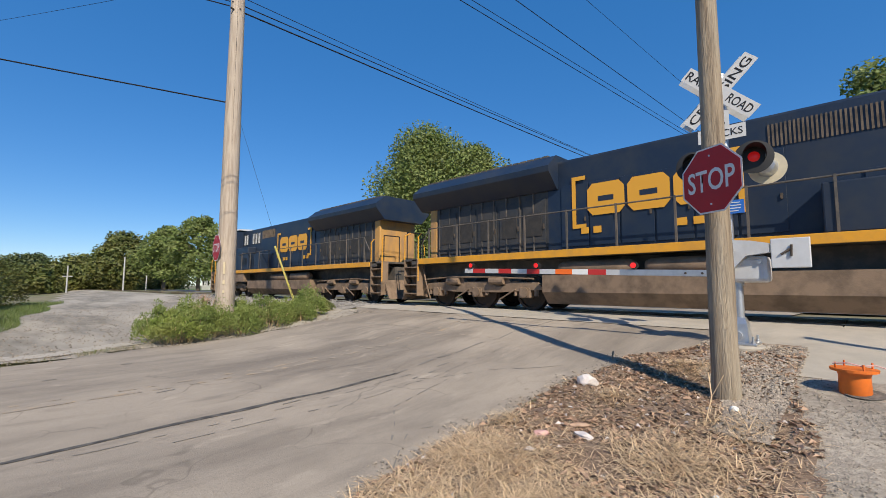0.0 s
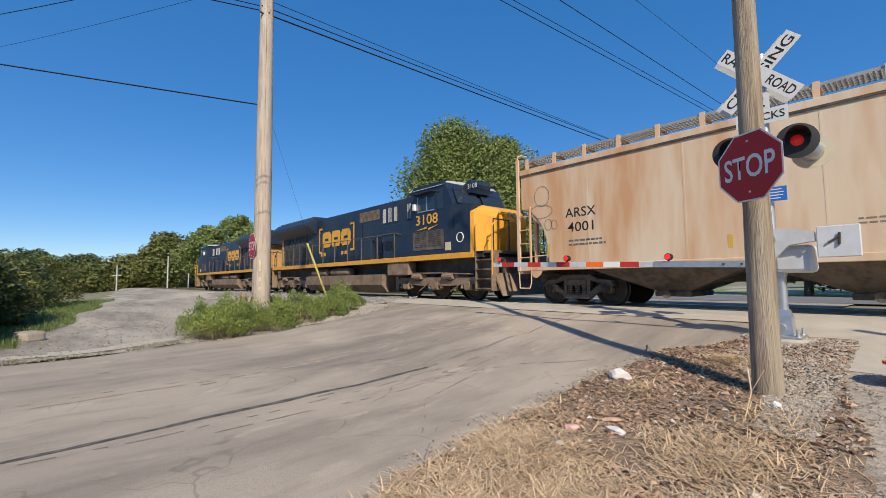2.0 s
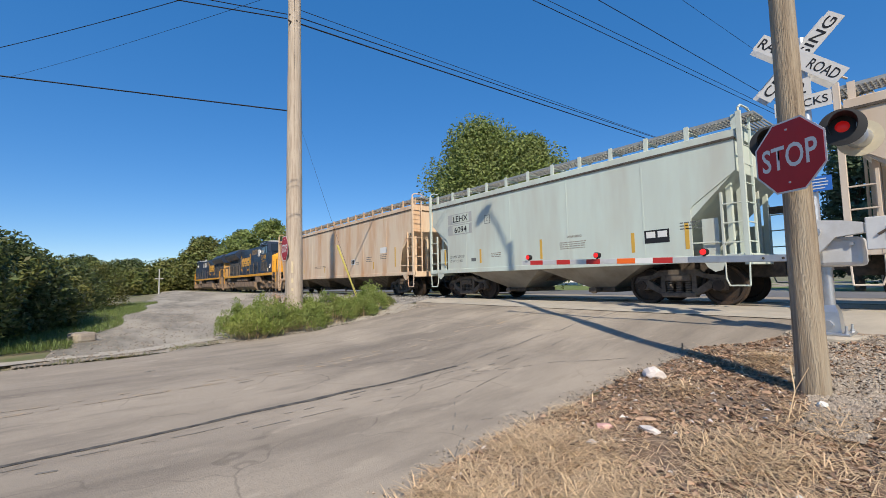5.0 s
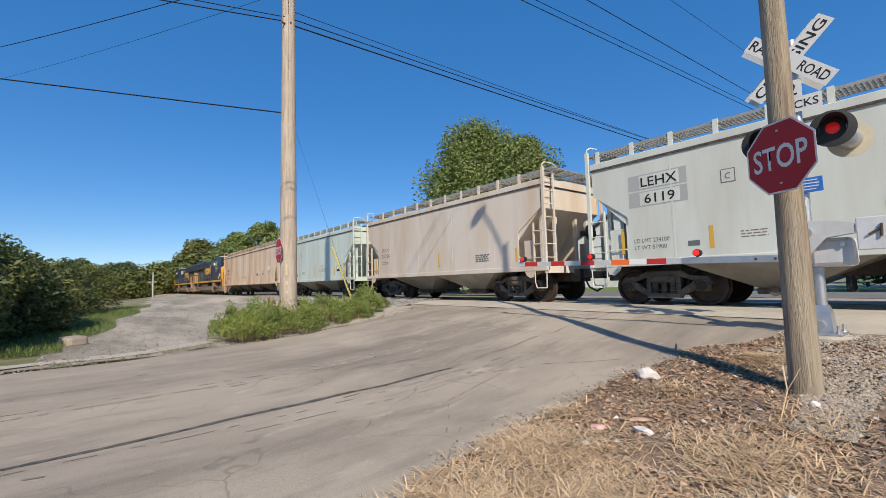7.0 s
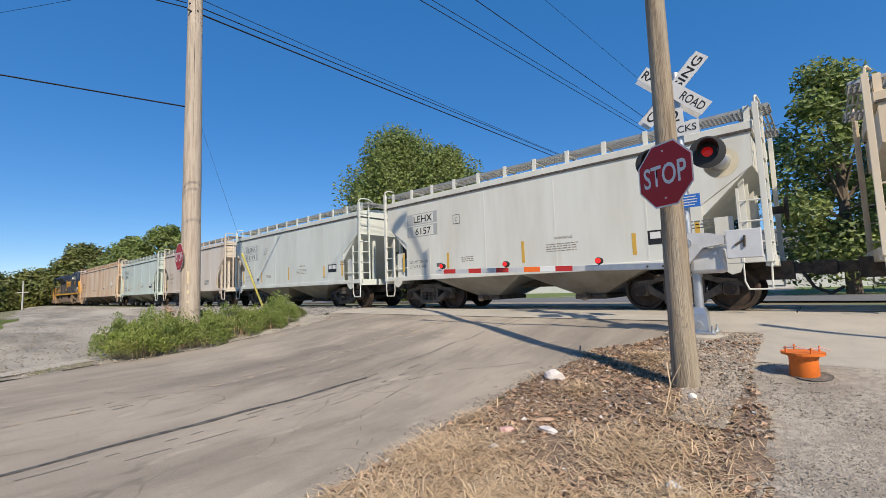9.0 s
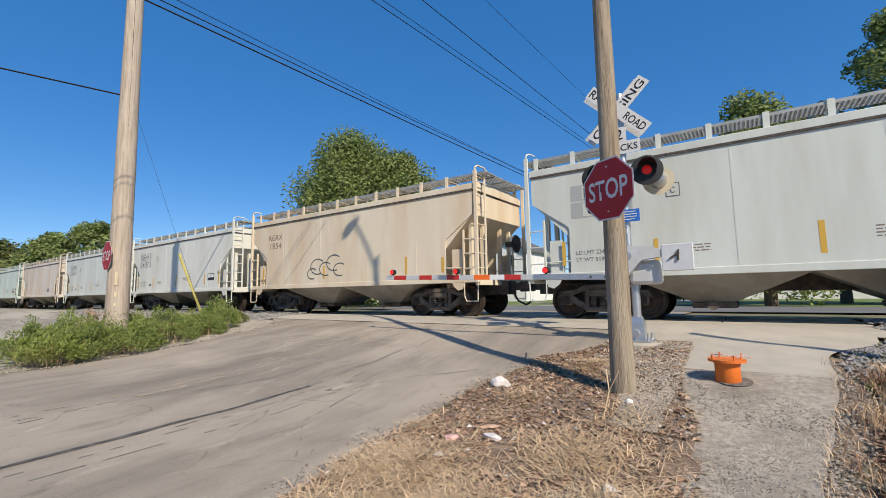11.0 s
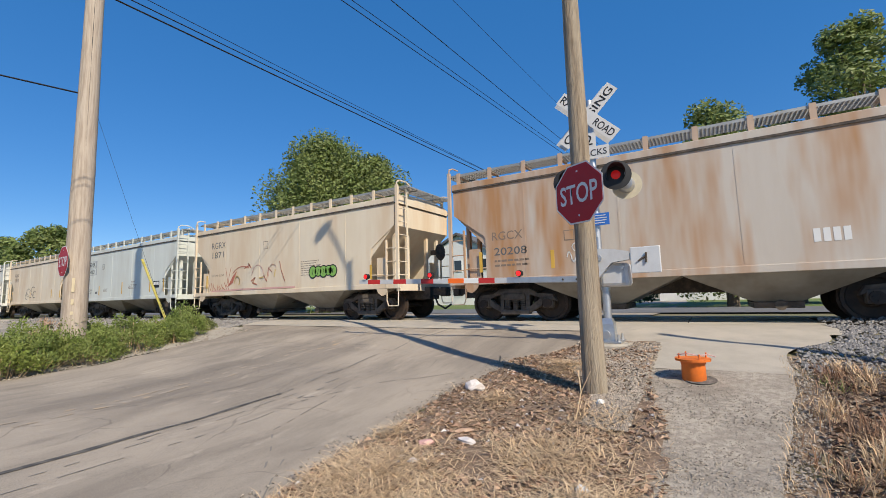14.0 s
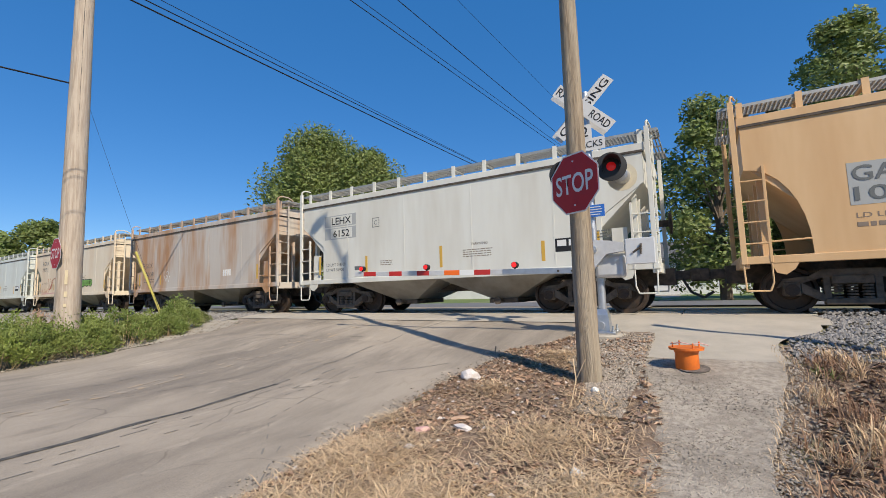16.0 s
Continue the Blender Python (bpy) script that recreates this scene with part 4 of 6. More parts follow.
        bay = part("discharge_hopper", f, M["steel_tan"] if wheels == "tan" else M["hopper_under"], car, "dark sloping discharge hopper")
        f = Form()
        f.box(c - 0.42, c + 0.42, -0.8, 0.8, 0.27, 0.4, bevel=0.02)
        f.rod((c, -1.15, 0.34), (c, -0.8, 0.34), 0.05, 8)
        f.rod((c, -1.2, 0.34), (c, -1.12, 0.34), 0.1, 10)
        part("outlet_gate", f, M["steel_tan"], bay)
    for x in (1.72, L - 1.72):
        truck(car, x, wheels)
    return car


# darker, browner than the cars' side paint
M["hopper_under"] = car_paint("dark_underside_paint", (0.3, 0.28, 0.24), (0.2, 0.18, 0.15), (0.16, 0.13, 0.1), 0.7)
SIDE = Matrix.Rotation(radians(90), 4, "X")         # text upright on a side that faces -y


def mark(car, body, x, z, h, w, material, bold=0.0, y=-1.566, name="lettering"):
    return lettering(name, body, h, w, material, car, Matrix.Translation((x, y, z)) @ SIDE, bold)


def plate(car, name, x0, x1, z0, z1, material, y=-1.565, label=""):
    return part(name, Form().box(x0, x1, y - 0.001, y + 0.004, z0, z1), material, car, label)


def bars(car, x, z, w, rows, material, h=0.035, gap=0.075, y=-1.566):
    """Small stencil lines too small to read."""
    f = Form()
    rng = random.Random(int(x * 91 + z * 17))
    for i in range(rows):
        a = x
        end = x + w * rng.uniform(0.75, 1.0)
        while a < end:
            b = min(end, a + rng.uniform(0.05, 0.16))
            f.box(a, b, y, y + 0.003, z - i * gap, z - i * gap + h)
            a = b + 0.03
    return part("stencil_line", f, material, car)


def stripes(car, xs, z0=1.3, z1=1.85):
    for i, x in enumerate(xs):
        plate(car, "reflector_strip", x, x + 0.09, z0, z1 - 0.1 * (i % 2), M["yellow_stripe"])


def lehx(number, paint, u, patch=True):
    car = hopper("pale grey cement hopper car with black reporting marks", paint)
    for body, z, w in (("LEHX", 2.92, 0.86), (number, 2.5, 0.72)):
        if patch:
            plate(car, "patch", 1.22, 2.62, z - 0.06, z + 0.32, M["grey_patch"], -1.564)
            plate(car, "patch", 1.5, 2.45, z - 0.03, z + 0.29, paint, -1.567)
        mark(car, body, 1.55 if body == "LEHX" else 1.62, z + 0.01, 0.23, w, M["black"], 0.008, -1.573)
    plate(car, "placard_frame", 3.3, 3.58, 2.68, 2.98, M["grey_text"], -1.564)
    plate(car, "placard", 3.32, 3.56, 2.7, 2.96, paint, -1.567)
    mark(car, "C", 3.39, 2.76, 0.13, 0.1, M["grey_text"], 0, -1.573)
    stripes(car, (0.95, 3.0, 5.75, 8.7, 10.0), 1.3, 1.9)
    mark(car, "LD LMT 234100", 1.3, 1.55, 0.1, 0.85, M["grey_text"])
    mark(car, "LT WT 51900", 1.3, 1.38, 0.1, 0.78, M["grey_text"])
    plate(car, "consolidated_stencil", 2.55, 2.8, 1.38, 1.5, M["grey_text"])
    plate(car, "test_panel", 9.05, 9.65, 1.5, 1.82, M["black"], -1.566, "black stencil panel with white fields")
    for i in range(2):
        plate(car, "panel_field", 9.1 + i * 0.28, 9.32 + i * 0.28, 1.63, 1.78, M["white_text"], -1.57)
    bars(car, 3.6, 1.6, 0.6, 3, M["brown_text"], 0.02, 0.06)
    mark(car, "WARNING", 6.75, 1.85, 0.07, 0.5, M["brown_text"])
    bars(car, 6.5, 1.72, 1.1, 4, M["brown_text"], 0.02, 0.06)
    bars(car, 9.9, 1.9, 0.5, 3, M["grey_text"], 0.025, 0.07)
    TRAIN.append((car, u))
    return car


def build_cars():
    # long four-bay car behind the engines
    car = hopper("long beige four-bay hopper car stained with rust", M["car_beige"], 19.2, 4, 3.86, "tan", True)
    mark(car, "ARSX", 1.72, 2.42, 0.26, 0.92, M["black"], 0.006)
    mark(car, "4001", 1.78, 2.02, 0.26, 0.78, M["black"], 0.006)
    bars(car, 1.8, 1.75, 1.1, 2, M["grey_text"], 0.05, 0.11)
    stripes(car, (1.1, 5.6, 9.2, 12.1, 15.45), 1.35, 1.72)
    stripes(car, (17.55,), 1.4, 2.3)
    bars(car, 7.6, 1.72, 1.9, 2, M["brown_text"], 0.03, 0.08)
    plate(car, "repaint_patch", 16.2, 16.85, 2.1, 2.38, M["white_text"])
    bars(car, 16.15, 2.0, 0.8, 3, M["grey_text"], 0.03, 0.09)
    bars(car, 14.7, 1.95, 0.65, 3, M["grey_text"], 0.035, 0.1)
    plate(car, "code_plate", 12.95, 13.4, 1.66, 1.96, M["white_text"], -1.564)
    for i in range(2):
        plate(car, "code_block", 13.0 + i * 0.19, 13.15 + i * 0.19, 1.7, 1.92, M["black"], -1.569)
    bars(car, 13.6, 1.75, 0.35, 2, M["grey_text"], 0.03, 0.08)
    f = Form()       # loose chalk loops near the end
    for cx, cz, rx, rz in ((0.95, 3.15, 0.26, 0.3), (0.9, 2.7, 0.4, 0.2), (1.15, 2.3, 0.12, 0.16), (1.35, 2.28, 0.1, 0.13)):
        pts = [(cx + rx * math.cos(a), -1.572, cz + rz * math.sin(a)) for a in (i * math.pi / 8 for i in range(17))]
        f.stroke(pts, 0.006)
    part("chalk_line", f, M["grey_text"], car)
    TRAIN.append((car, 9.0))
    lehx("6094", M["car_mint"], 29.4)
    car = hopper("dusty off-white hopper car with faded marks", M["car_dust"])
    mark(car, "EGCX", 1.5, 2.2, 0.16, 0.6, M["brown_text"])
    mark(car, "20226", 1.5, 1.92, 0.18, 0.7, M["grey_text"])
    bars(car, 1.5, 1.7, 0.7, 2, M["brown_text"])
    bars(car, 8.1, 1.6, 0.7, 4, M["grey_text"], 0.05, 0.07)
    stripes(car, (0.9, 10.0, 5.9))
    TRAIN.append((car, 42.1))
    lehx("6119", M["car_white2"], 54.8)
    lehx("6157", M["car_white"], 67.5)
    car = hopper("cream hopper car with faint looping graffiti", M["car_cream"])
    mark(car, "RGRX", 1.3, 2.95, 0.22, 0.9, M["brown_text"])
    mark(car, "1854", 1.4, 2.6, 0.24, 0.75, M["brown_text"])
    stripes(car, (0.9, 4.7, 8.6, 10.0))
    f = Form()
    for cx, cz, r in ((4.4, 1.75, 0.4), (4.85, 1.65, 0.34), (5.3, 1.85, 0.4), (4.1, 1.5, 0.28), (5.6, 1.6, 0.32)):
        f.stroke([(cx + r * math.cos(a), -1.57, cz + r * 0.7 * math.sin(a)) for a in (i * math.pi / 8 for i in range(2, 14))], 0.018)
    part("graffiti", f, M["grey_text"], car, "thin dark looping spray lines")
    TRAIN.append((car, 80.2))
    lehx("6012", M["car_white2"], 92.9)
    car = hopper("cream hopper car with red and green graffiti", M["car_cream"])
    mark(car, "RGRX", 1.3, 2.95, 0.26, 1.0, M["grey_text"])
    mark(car, "1871", 1.35, 2.55, 0.26, 0.82, M["grey_text"])
    mark(car, "LD LMT 233300", 1.35, 1.78, 0.08, 0.9, M["brown_text"])
    plate(car, "placard_frame", 4.75, 5.03, 2.68, 2.98, M["brown_text"], -1.564)
    plate(car, "placard", 4.77, 5.01, 2.7, 2.96, M["car_cream"], -1.568)
    bars(car, 6.9, 2.05, 1.0, 7, M["brown_text"], 0.02, 0.08)
    stripes(car, (0.95, 10.1))
    rng = random.Random(5)
    tag = 0

    def spray(pts, width, paint, what):
        nonlocal tag
        tag += 1
        part("graffiti", Form().stroke([(a, -1.5665 - 0.0004 * tag, z) for a, z in pts], width), paint, car, what)

    def arc(cx, cz, rx, rz, a0, a1, n=12):
        return [(cx + rx * math.cos(radians(a0 + (a1 - a0) * k / n)), cz + rz * math.sin(radians(a0 + (a1 - a0) * k / n))) for k in range(n + 1)]
    for k in range(11):      # leaning red flicks above the sill
        x = 1.3 + 0.13 * k
        spray([(x, 1.2), (x + rng.uniform(-0.25, -0.05), 1.3 + rng.uniform(0.02, 0.22))], 0.013, M["graf_red"], "short red spray flick")
    spray([(2.35, 2.1), (2.5, 1.55), (2.42, 1.35)], 0.014, M["graf_red"], "thin red spray line")
    spray([(2.72, 2.12), (2.58, 1.7), (2.55, 1.4)], 0.014, M["graf_red"], "thin red spray line")
    for k in range(5):
        spray([(2.55 + 0.07 * k, 1.35 + 0.03 * k), (2.85 + 0.06 * k, 1.72 + 0.05 * k)], 0.02, M["graf_red"], "red hatched spray stroke")
    spray(arc(3.5, 1.6, 0.75, 0.5, 150, 60), 0.018, M["graf_red"], "red curved spray line")
    spray([(3.6, 2.02), (3.95, 2.12), (3.85, 2.2), (4.05, 2.0)], 0.02, M["graf_red"], "red spray star")
    spray(arc(4.45, 1.65, 0.36, 0.45, 170, 10), 0.015, M["graf_pink"], "pink curved spray line")
    spray([(4.05, 1.5), (4.3, 1.62), (4.15, 1.42), (4.4, 1.36)], 0.024, M["graf_red"], "red spray squiggle")
    spray([(4.82, 1.7), (5.0, 1.45), (5.1, 1.95), (5.3, 1.8)], 0.014, M["graf_red"], "thin red spray line")
    spray(arc(5.35, 1.75, 0.25, 0.32, 200, 40), 0.013, M["graf_pink"], "pink curved spray line")
    spray([(5.75, 2.15), (5.85, 1.8), (6.05, 1.42)], 0.017, M["graf_red"], "red spray slash")
    spray(arc(3.15, 1.52, 0.16, 0.2, 200, -40), 0.026, M["graf_yellow"], "ochre spray curve")
    spray([(4.55, 1.6), (4.8, 1.62)], 0.024, M["graf_yellow"], "ochre spray dash")
    spray([(5.45, 1.62), (5.5, 1.85)], 0.03, M["graf_yellow"], "ochre spray dash")
    spray([(1.4, 1.17), (3.5, 1.2), (6.6, 1.18)], 0.03, M["graf_pink"], "faded pink spray band")
    # green bubble tag: dark outline round fat rounded shapes
    for k, (cx, rz) in enumerate(((7.52, 0.19), (7.78, 0.16), (8.04, 0.18), (8.28, 0.15), (8.48, 0.18))):
        ring = arc(cx, 1.66 + 0.02 * (k % 2), 0.17, rz, 0, 360, 14)
        part("graffiti", Form().prism([(cx + 1.22 * (a - cx), 1.66 + 1.22 * (z - 1.66)) for a, z in ring[:-1]], -1.5735, -1.567), M["black"], car, "dark outline of the green tag")
        part("graffiti", Form().prism(ring[:-1], -1.5765, -1.568), M["graf_green"], car, "green bubble spray shape")
        part("graffiti", Form().stroke([(cx - 0.02, -1.5775, 1.58), (cx + 0.02, -1.5775, 1.74)], 0.012), M["black"], car, "dark line inside the green tag")
    TRAIN.append((car, 105.6))
    car = hopper("taupe hopper car with broad rust stains", M["car_grey"])
    mark(car, "RGCX", 1.35, 2.12, 0.22, 0.85, M["brown_text"])
    mark(car, "20208", 1.4, 1.72, 0.2, 0.9, M["grey_text"], 0.006)
    bars(car, 1.4, 1.55, 0.95, 2, M["brown_text"], 0.05, 0.12)
    plate(car, "placard_frame", 3.25, 3.5, 1.95, 2.2, M["brown_text"], -1.564)
    plate(car, "placard", 3.27, 3.48, 1.97, 2.18, M["car_grey"], -1.568)
    f = Form()
    f.stroke([(3.3 + 0.5 * i / 12, -1.57, 1.55 + 0.14 * math.sin(i * 1.25)) for i in range(13)], 0.014)
    f.stroke([(3.55 + 0.12 * math.cos(a), -1.57, 1.78 + 0.1 * math.sin(a)) for a in (k * 0.5 for k in range(13))], 0.012)
    part("chalk_line", f, M["white_text"], car)
    for i in range(4):
        plate(car, "code_block", 7.85 + i * 0.14, 7.95 + i * 0.14, 1.5, 1.75, M["white_text"])
    stripes(car, (0.95, 2.9, 10.0))
    TRAIN.append((car, 118.62))
    lehx("6152", M["car_white"], 131.05)
    car = hopper("tan hopper car with a curved end opening", M["car_tan"], 13.0, 2, 3.72, "tan", True)
    plate(car, "patch", 1.72, 4.4, 1.95, 2.72, M["grey_patch"])
    mark(car, "GACX", 1.78, 2.38, 0.28, 1.2, M["grey_text"], 0.012, -1.573)
    mark(car, "10921", 1.78, 2.02, 0.26, 1.25, M["grey_text"], 0.012, -1.573)
    mark(car, "LD LMT 233800", 1.78, 1.72, 0.09, 1.2, M["brown_text"])
    bars(car, 1.78, 1.56, 1.2, 1, M["brown_text"], 0.08)
    TRAIN.append((car, 143.75))


build_cars()


def loco_truck(parent, x):
    f = Form()
    for s in (-1, 1):
        y0, y1 = (1.02, 1.2) if s > 0 else (-1.2, -1.02)
        f.prism([(-2.5, 0.62), (-2.3, 0.82), (-1.4, 0.86), (-1.1, 0.72), (-0.8, 0.7), (-0.5, 0.86), (0.5, 0.86), (0.8, 0.7), (1.1, 0.72), (1.4, 0.86), (2.3, 0.82), (2.5, 0.62), (2.2, 0.6), (0.9, 0.52), (-0.9, 0.52), (-2.2, 0.6)], y0, y1)
        for k in (-1.85, 0, 1.85):
            f.box(k - 0.2, k + 0.2, y0 - 0.03, y1 + 0.03, 0.36, 0.68, bevel=0.04)
            f.rod((k, s * 1.2, 0.53), (k, s * 1.27, 0.53), 0.15, 14)
            for e in (-0.36, 0.36):
                f.rod((k + e, s * 1.13, 0.42), (k + e, s * 1.13, 0.66), 0.07, 8)
        for k in (-0.93, 0.93):
            f.prism([(k - 0.45, 0.98), (k + 0.3, 0.98), (k + 0.45, 0.78), (k - 0.2, 0.72)], s * 1.12 - 0.06, s * 1.12 + 0.06)
            f.rod((k - 0.35, s * 1.25, 0.88), (k + 0.2, s * 1.25, 0.88), 0.11, 10)
            f.rod((k, s * 1.22, 0.3), (k + 0.6, s * 1.22, 0.62), 0.025, 6)
        f.tube([(-2.4, s * 1.25, 0.95), (-1.2, s * 1.27, 1.02), (0.4, s * 1.27, 1.0), (2.2, s * 1.25, 0.93)], 0.025, 6)
        f.box(-2.75, -2.5, s * 1.05 - 0.04, s * 1.05 + 0.04, 0.3, 0.9)
    f.box(-2.2, 2.2, -1.0, 1.0, 0.6, 0.8)
    tr = part("truck", f, M["loco_under"], parent, "dusty three-axle truck with springs and brake cylinders")
    tr.location.x = x
    for k in (-1.85, 0, 1.85):
        w = part("wheelset", LOCO_WHEEL, None, tr)
        WHEELS.append((w, k, 0.533))


def locomotive(label, number=None):
    """Road diesel; x from the radiator end to the cab end."""
    car = thing("locomotive", Matrix(), label, "locomotive", "engines of the train")
    L, D = 20.6, 1.7
    f = Form()
    f.box(0.5, L - 0.5, -1.5, 1.5, D - 0.2, D - 0.02)
    f.box(0.2, L - 0.2, -0.75, 0.75, 0.85, D - 0.2)
    coupler(f, 0.1, -1)
    coupler(f, L - 0.1, 1)
    part("underframe", f, M["loco_grime"], car)
    for s in (-1, 1):
        f = Form().box(0.9, L - 0.9, s * 1.53 - 0.02, s * 1.53 + 0.02, D - 0.2, D, bevel=0.008)
        part("side_sill", f, M["loco_yellow"], car, "golden yellow side sill stripe")
    # hood
    part("hood", Form().box(5.9, 16.15, -0.98, 0.98, D, 4.32, bevel=0.06), M["loco_blue"], car)
    part("lower_hood", Form().box(1.3, 6.0, -0.98, 0.98, D, 3.75, bevel=0.04), M["loco_sooty"], car, "sooty dark hood below the radiators")
    f = Form()
    f.prism([(-1.05, 3.5), (-1.5, 3.95), (-1.52, 4.12), (-1.05, 4.5), (1.05, 4.5), (1.52, 4.12), (1.5, 3.95), (1.05, 3.5)], 0.55, 6.3, axis="x")
    part("radiator_wing", f, M["loco_blue"], car, "flared dark blue radiator wing")
    f = Form()
    for i in range(20):
        f.box(0.85 + i * 0.26, 1.06 + i * 0.26, -1.02, 1.02, 4.5, 4.56)
    part("radiator_fan", f, M["loco_grime"], car)
    for s in (-1, 1):
        for x0 in (1.5, 2.4, 3.3, 4.2, 5.1):
            d = part("hood_door", Form().box(x0, x0 + 0.78, s * 1.0 - 0.012, s * 1.0 + 0.012, D + 0.15, 3.3, bevel=0.006), M["loco_sooty"], car)
            part("louvre", Form().box(x0 + 0.12, x0 + 0.66, s * 1.02 - 0.012, s * 1.02 + 0.012, D + 0.5, 2.9), M["loco_dark"], d)
            part("door_latch", Form().box(x0 + 0.7, x0 + 0.74, s * 1.03 - 0.02, s * 1.03 + 0.02, 2.4, 2.55), M["steel_dark"], d)
        for i, x0 in enumerate((6.4, 7.25, 8.1, 8.95, 9.8, 10.65, 12.6, 13.45, 14.3, 15.15)):
            d = part("hood_door", Form().box(x0, x0 + 0.8, s * 1.0 - 0.012, s * 1.0 + 0.012, D + 0.12, 3.55 if i < 6 else 2.9, bevel=0.006), M["loco_blue"], car)
            part("door_latch", Form().box(x0 + 0.7, x0 + 0.74, s * 1.03 - 0.015, s * 1.03 + 0.015, 2.5, 2.62), M["steel_dark"], d)
        f = Form()
        for i in range(26):
            f.box(11.2 + i * 0.07, 11.235 + i * 0.07, s * 0.99 - 0.012, s * 0.99 + 0.012, 3.62, 4.1)
        part("air_grille", f, M["steel_tan"], car, "brown slatted air intake grille")
        for x0 in (13.3, 13.75, 14.2, 15.2, 15.55):
            slot = part("vent_slot", Form().box(x0, x0 + 0.3, s * 0.985 - 0.012, s * 0.985 + 0.012, 3.35, 4.05), M["loco_dark"], car)
            for q in (0.02, 0.11, 0.2):
                part("slat", Form().box(x0 + q, x0 + q + 0.035, s * 1.0 - 0.012, s * 1.0 + 0.012, 3.38, 4.02), M["alu_paint"], slot, "pale vertical slat")
        f = Form()
        f.tube([(12.1, s * 1.3, D + 0.05), (13.2, s * 1.3, D + 1.0), (15.9, s * 1.3, D + 1.05)], 0.02, 6)
        part("pipe_rail", f, M["black"], car)
        part("equipment_box", Form().box(12.0, 13.0, s * 1.22 - 0.24, s * 1.22 + 0.24, D, D + 0.95, bevel=0.03), M["loco_blue"], car)
        part("electrical_cabinet", Form().box(14.0, 16.15, s * 1.2 - 0.25, s * 1.2 + 0.25, D, D + 1.45, bevel=0.03), M["loco_blue"], car)
        for i in range(7):
            part("louvre_slat", Form().box(14.15, 14.75, s * 1.46 - 0.012, s * 1.46 + 0.012, D + 0.35 + i * 0.06, D + 0.38 + i * 0.06), M["black"], car)
    part("exhaust_stack", Form().box(10.2, 11.0, -0.3, 0.3, 4.3, 4.5, bevel=0.04), M["loco_grime"], car)
    part("roof_vent", Form().box(13.0, 13.8, -0.4, 0.4, 4.3, 4.42, bevel=0.03), M["loco_blue"], car)
    part("rear_end", Form().box(0.95, 1.32, -0.99, 0.99, D, 3.72, bevel=0.04), M["loco_yellow_dusty"], car, "dusty faded yellow hood end")
    # cab and nose
    f = Form()
    f.prism([(16.1, D), (16.1, 4.3), (16.35, 4.46), (18.05, 4.46), (18.2, 4.36), (18.62, 3.52), (18.62, D)], -1.5, 1.5)
    part("cab", f, M["loco_blue"], car)
    part("cab_roof", Form().prism([(-1.54, 4.3), (-1.3, 4.47), (0, 4.54), (1.3, 4.47), (1.54, 4.3), (1.3, 4.4), (-1.3, 4.4)], 16.0, 18.15, axis="x"), M["alu_paint"], car, "pale sun-bleached cab roof")
    f = Form()
    f.prism([(18.6, D), (18.6, 3.5), (19.5, 3.4), (19.5, D)], -1.48, 1.48)
    part("nose_rear", f, M["loco_blue"], car)
    f = Form()
    f.loft([[(19.49, -1.49, D), (19.49, 1.49, D), (19.49, 1.49, 3.12), (19.49, 0.9, 3.4), (19.49, -0.9, 3.4), (19.49, -1.49, 3.12)],
            [(19.62, -1.44, D), (19.62, 1.44, D), (19.62, 1.44, 3.08), (19.62, 0.88, 3.36), (19.62, -0.88, 3.36), (19.62, -1.44, 3.08)],
            [(20.05, -0.85, D), (20.05, 0.85, D), (20.1, 0.85, 2.9), (20.08, 0.6, 3.18), (20.08, -0.6, 3.18), (20.1, -0.85, 2.9)]])
    part("nose", f, M["loco_yellow"], car, "golden yellow nose")
    part("nose_door", Form().box(20.05, 20.13, -0.32, 0.32, D + 0.05, 2.95, bevel=0.01), M["loco_yellow"], car)
    for s in (-1, 1):
        for x0, x1 in ((16.62, 17.12), (17.16, 17.6)):
            w = part("side_window", Form().box(x0, x1, s * 1.505 - 0.012, s * 1.505 + 0.012, 3.45, 3.95, bevel=0.008), M["glass"], car)
            part("window_frame", Form().box(x0 - 0.04, x0, s * 1.51 - 0.02, s * 1.51 + 0.02, 3.4, 4.0).box(x0, x1, s * 1.51 - 0.02, s * 1.51 + 0.02, 3.4, 3.44), M["alu"], w)
        part("door_window", Form().box(17.78, 18.12, s * 1.505 - 0.012, s * 1.505 + 0.012, 3.4, 4.15), M["glass"], car)
        part("sun_visor", Form().prism([(16.4, 4.1), (17.7, 4.1), (17.7, 4.13), (16.4, 4.13)], s * 1.5, s * 1.75), M["loco_blue"], car)
        part("mirror", Form().box(16.45, 16.55, s * 1.62 - 0.06, s * 1.62 + 0.06, 3.5, 3.75), M["white_text"], car)
        f = Form()
        f.box(16.25, 18.1, s * 1.505 - 0.014, s * 1.505 + 0.014, D + 0.2, D + 0.94)
        part("cab_panel", f, M["loco_grime"], car, "dark vent panel below the cab window")
        f = Form()
        for r in range(9):
            f.box(16.4, 17.1, s * 1.522 - 0.006, s * 1.522 + 0.006, D + 0.33 + r * 0.07, D + 0.36 + r * 0.07)
            f.box(17.25, 17.98, s * 1.522 - 0.006, s * 1.522 + 0.006, D + 0.33 + r * 0.07, D + 0.36 + r * 0.07)
        part("vent_slat", f, M["steel_dark"], car)
        part("data_plate", Form().box(18.2, 18.5, s * 1.505 - 0.012, s * 1.505 + 0.012, D + 0.12, D + 0.42), M["cream_plate"], car, "pale data plate")
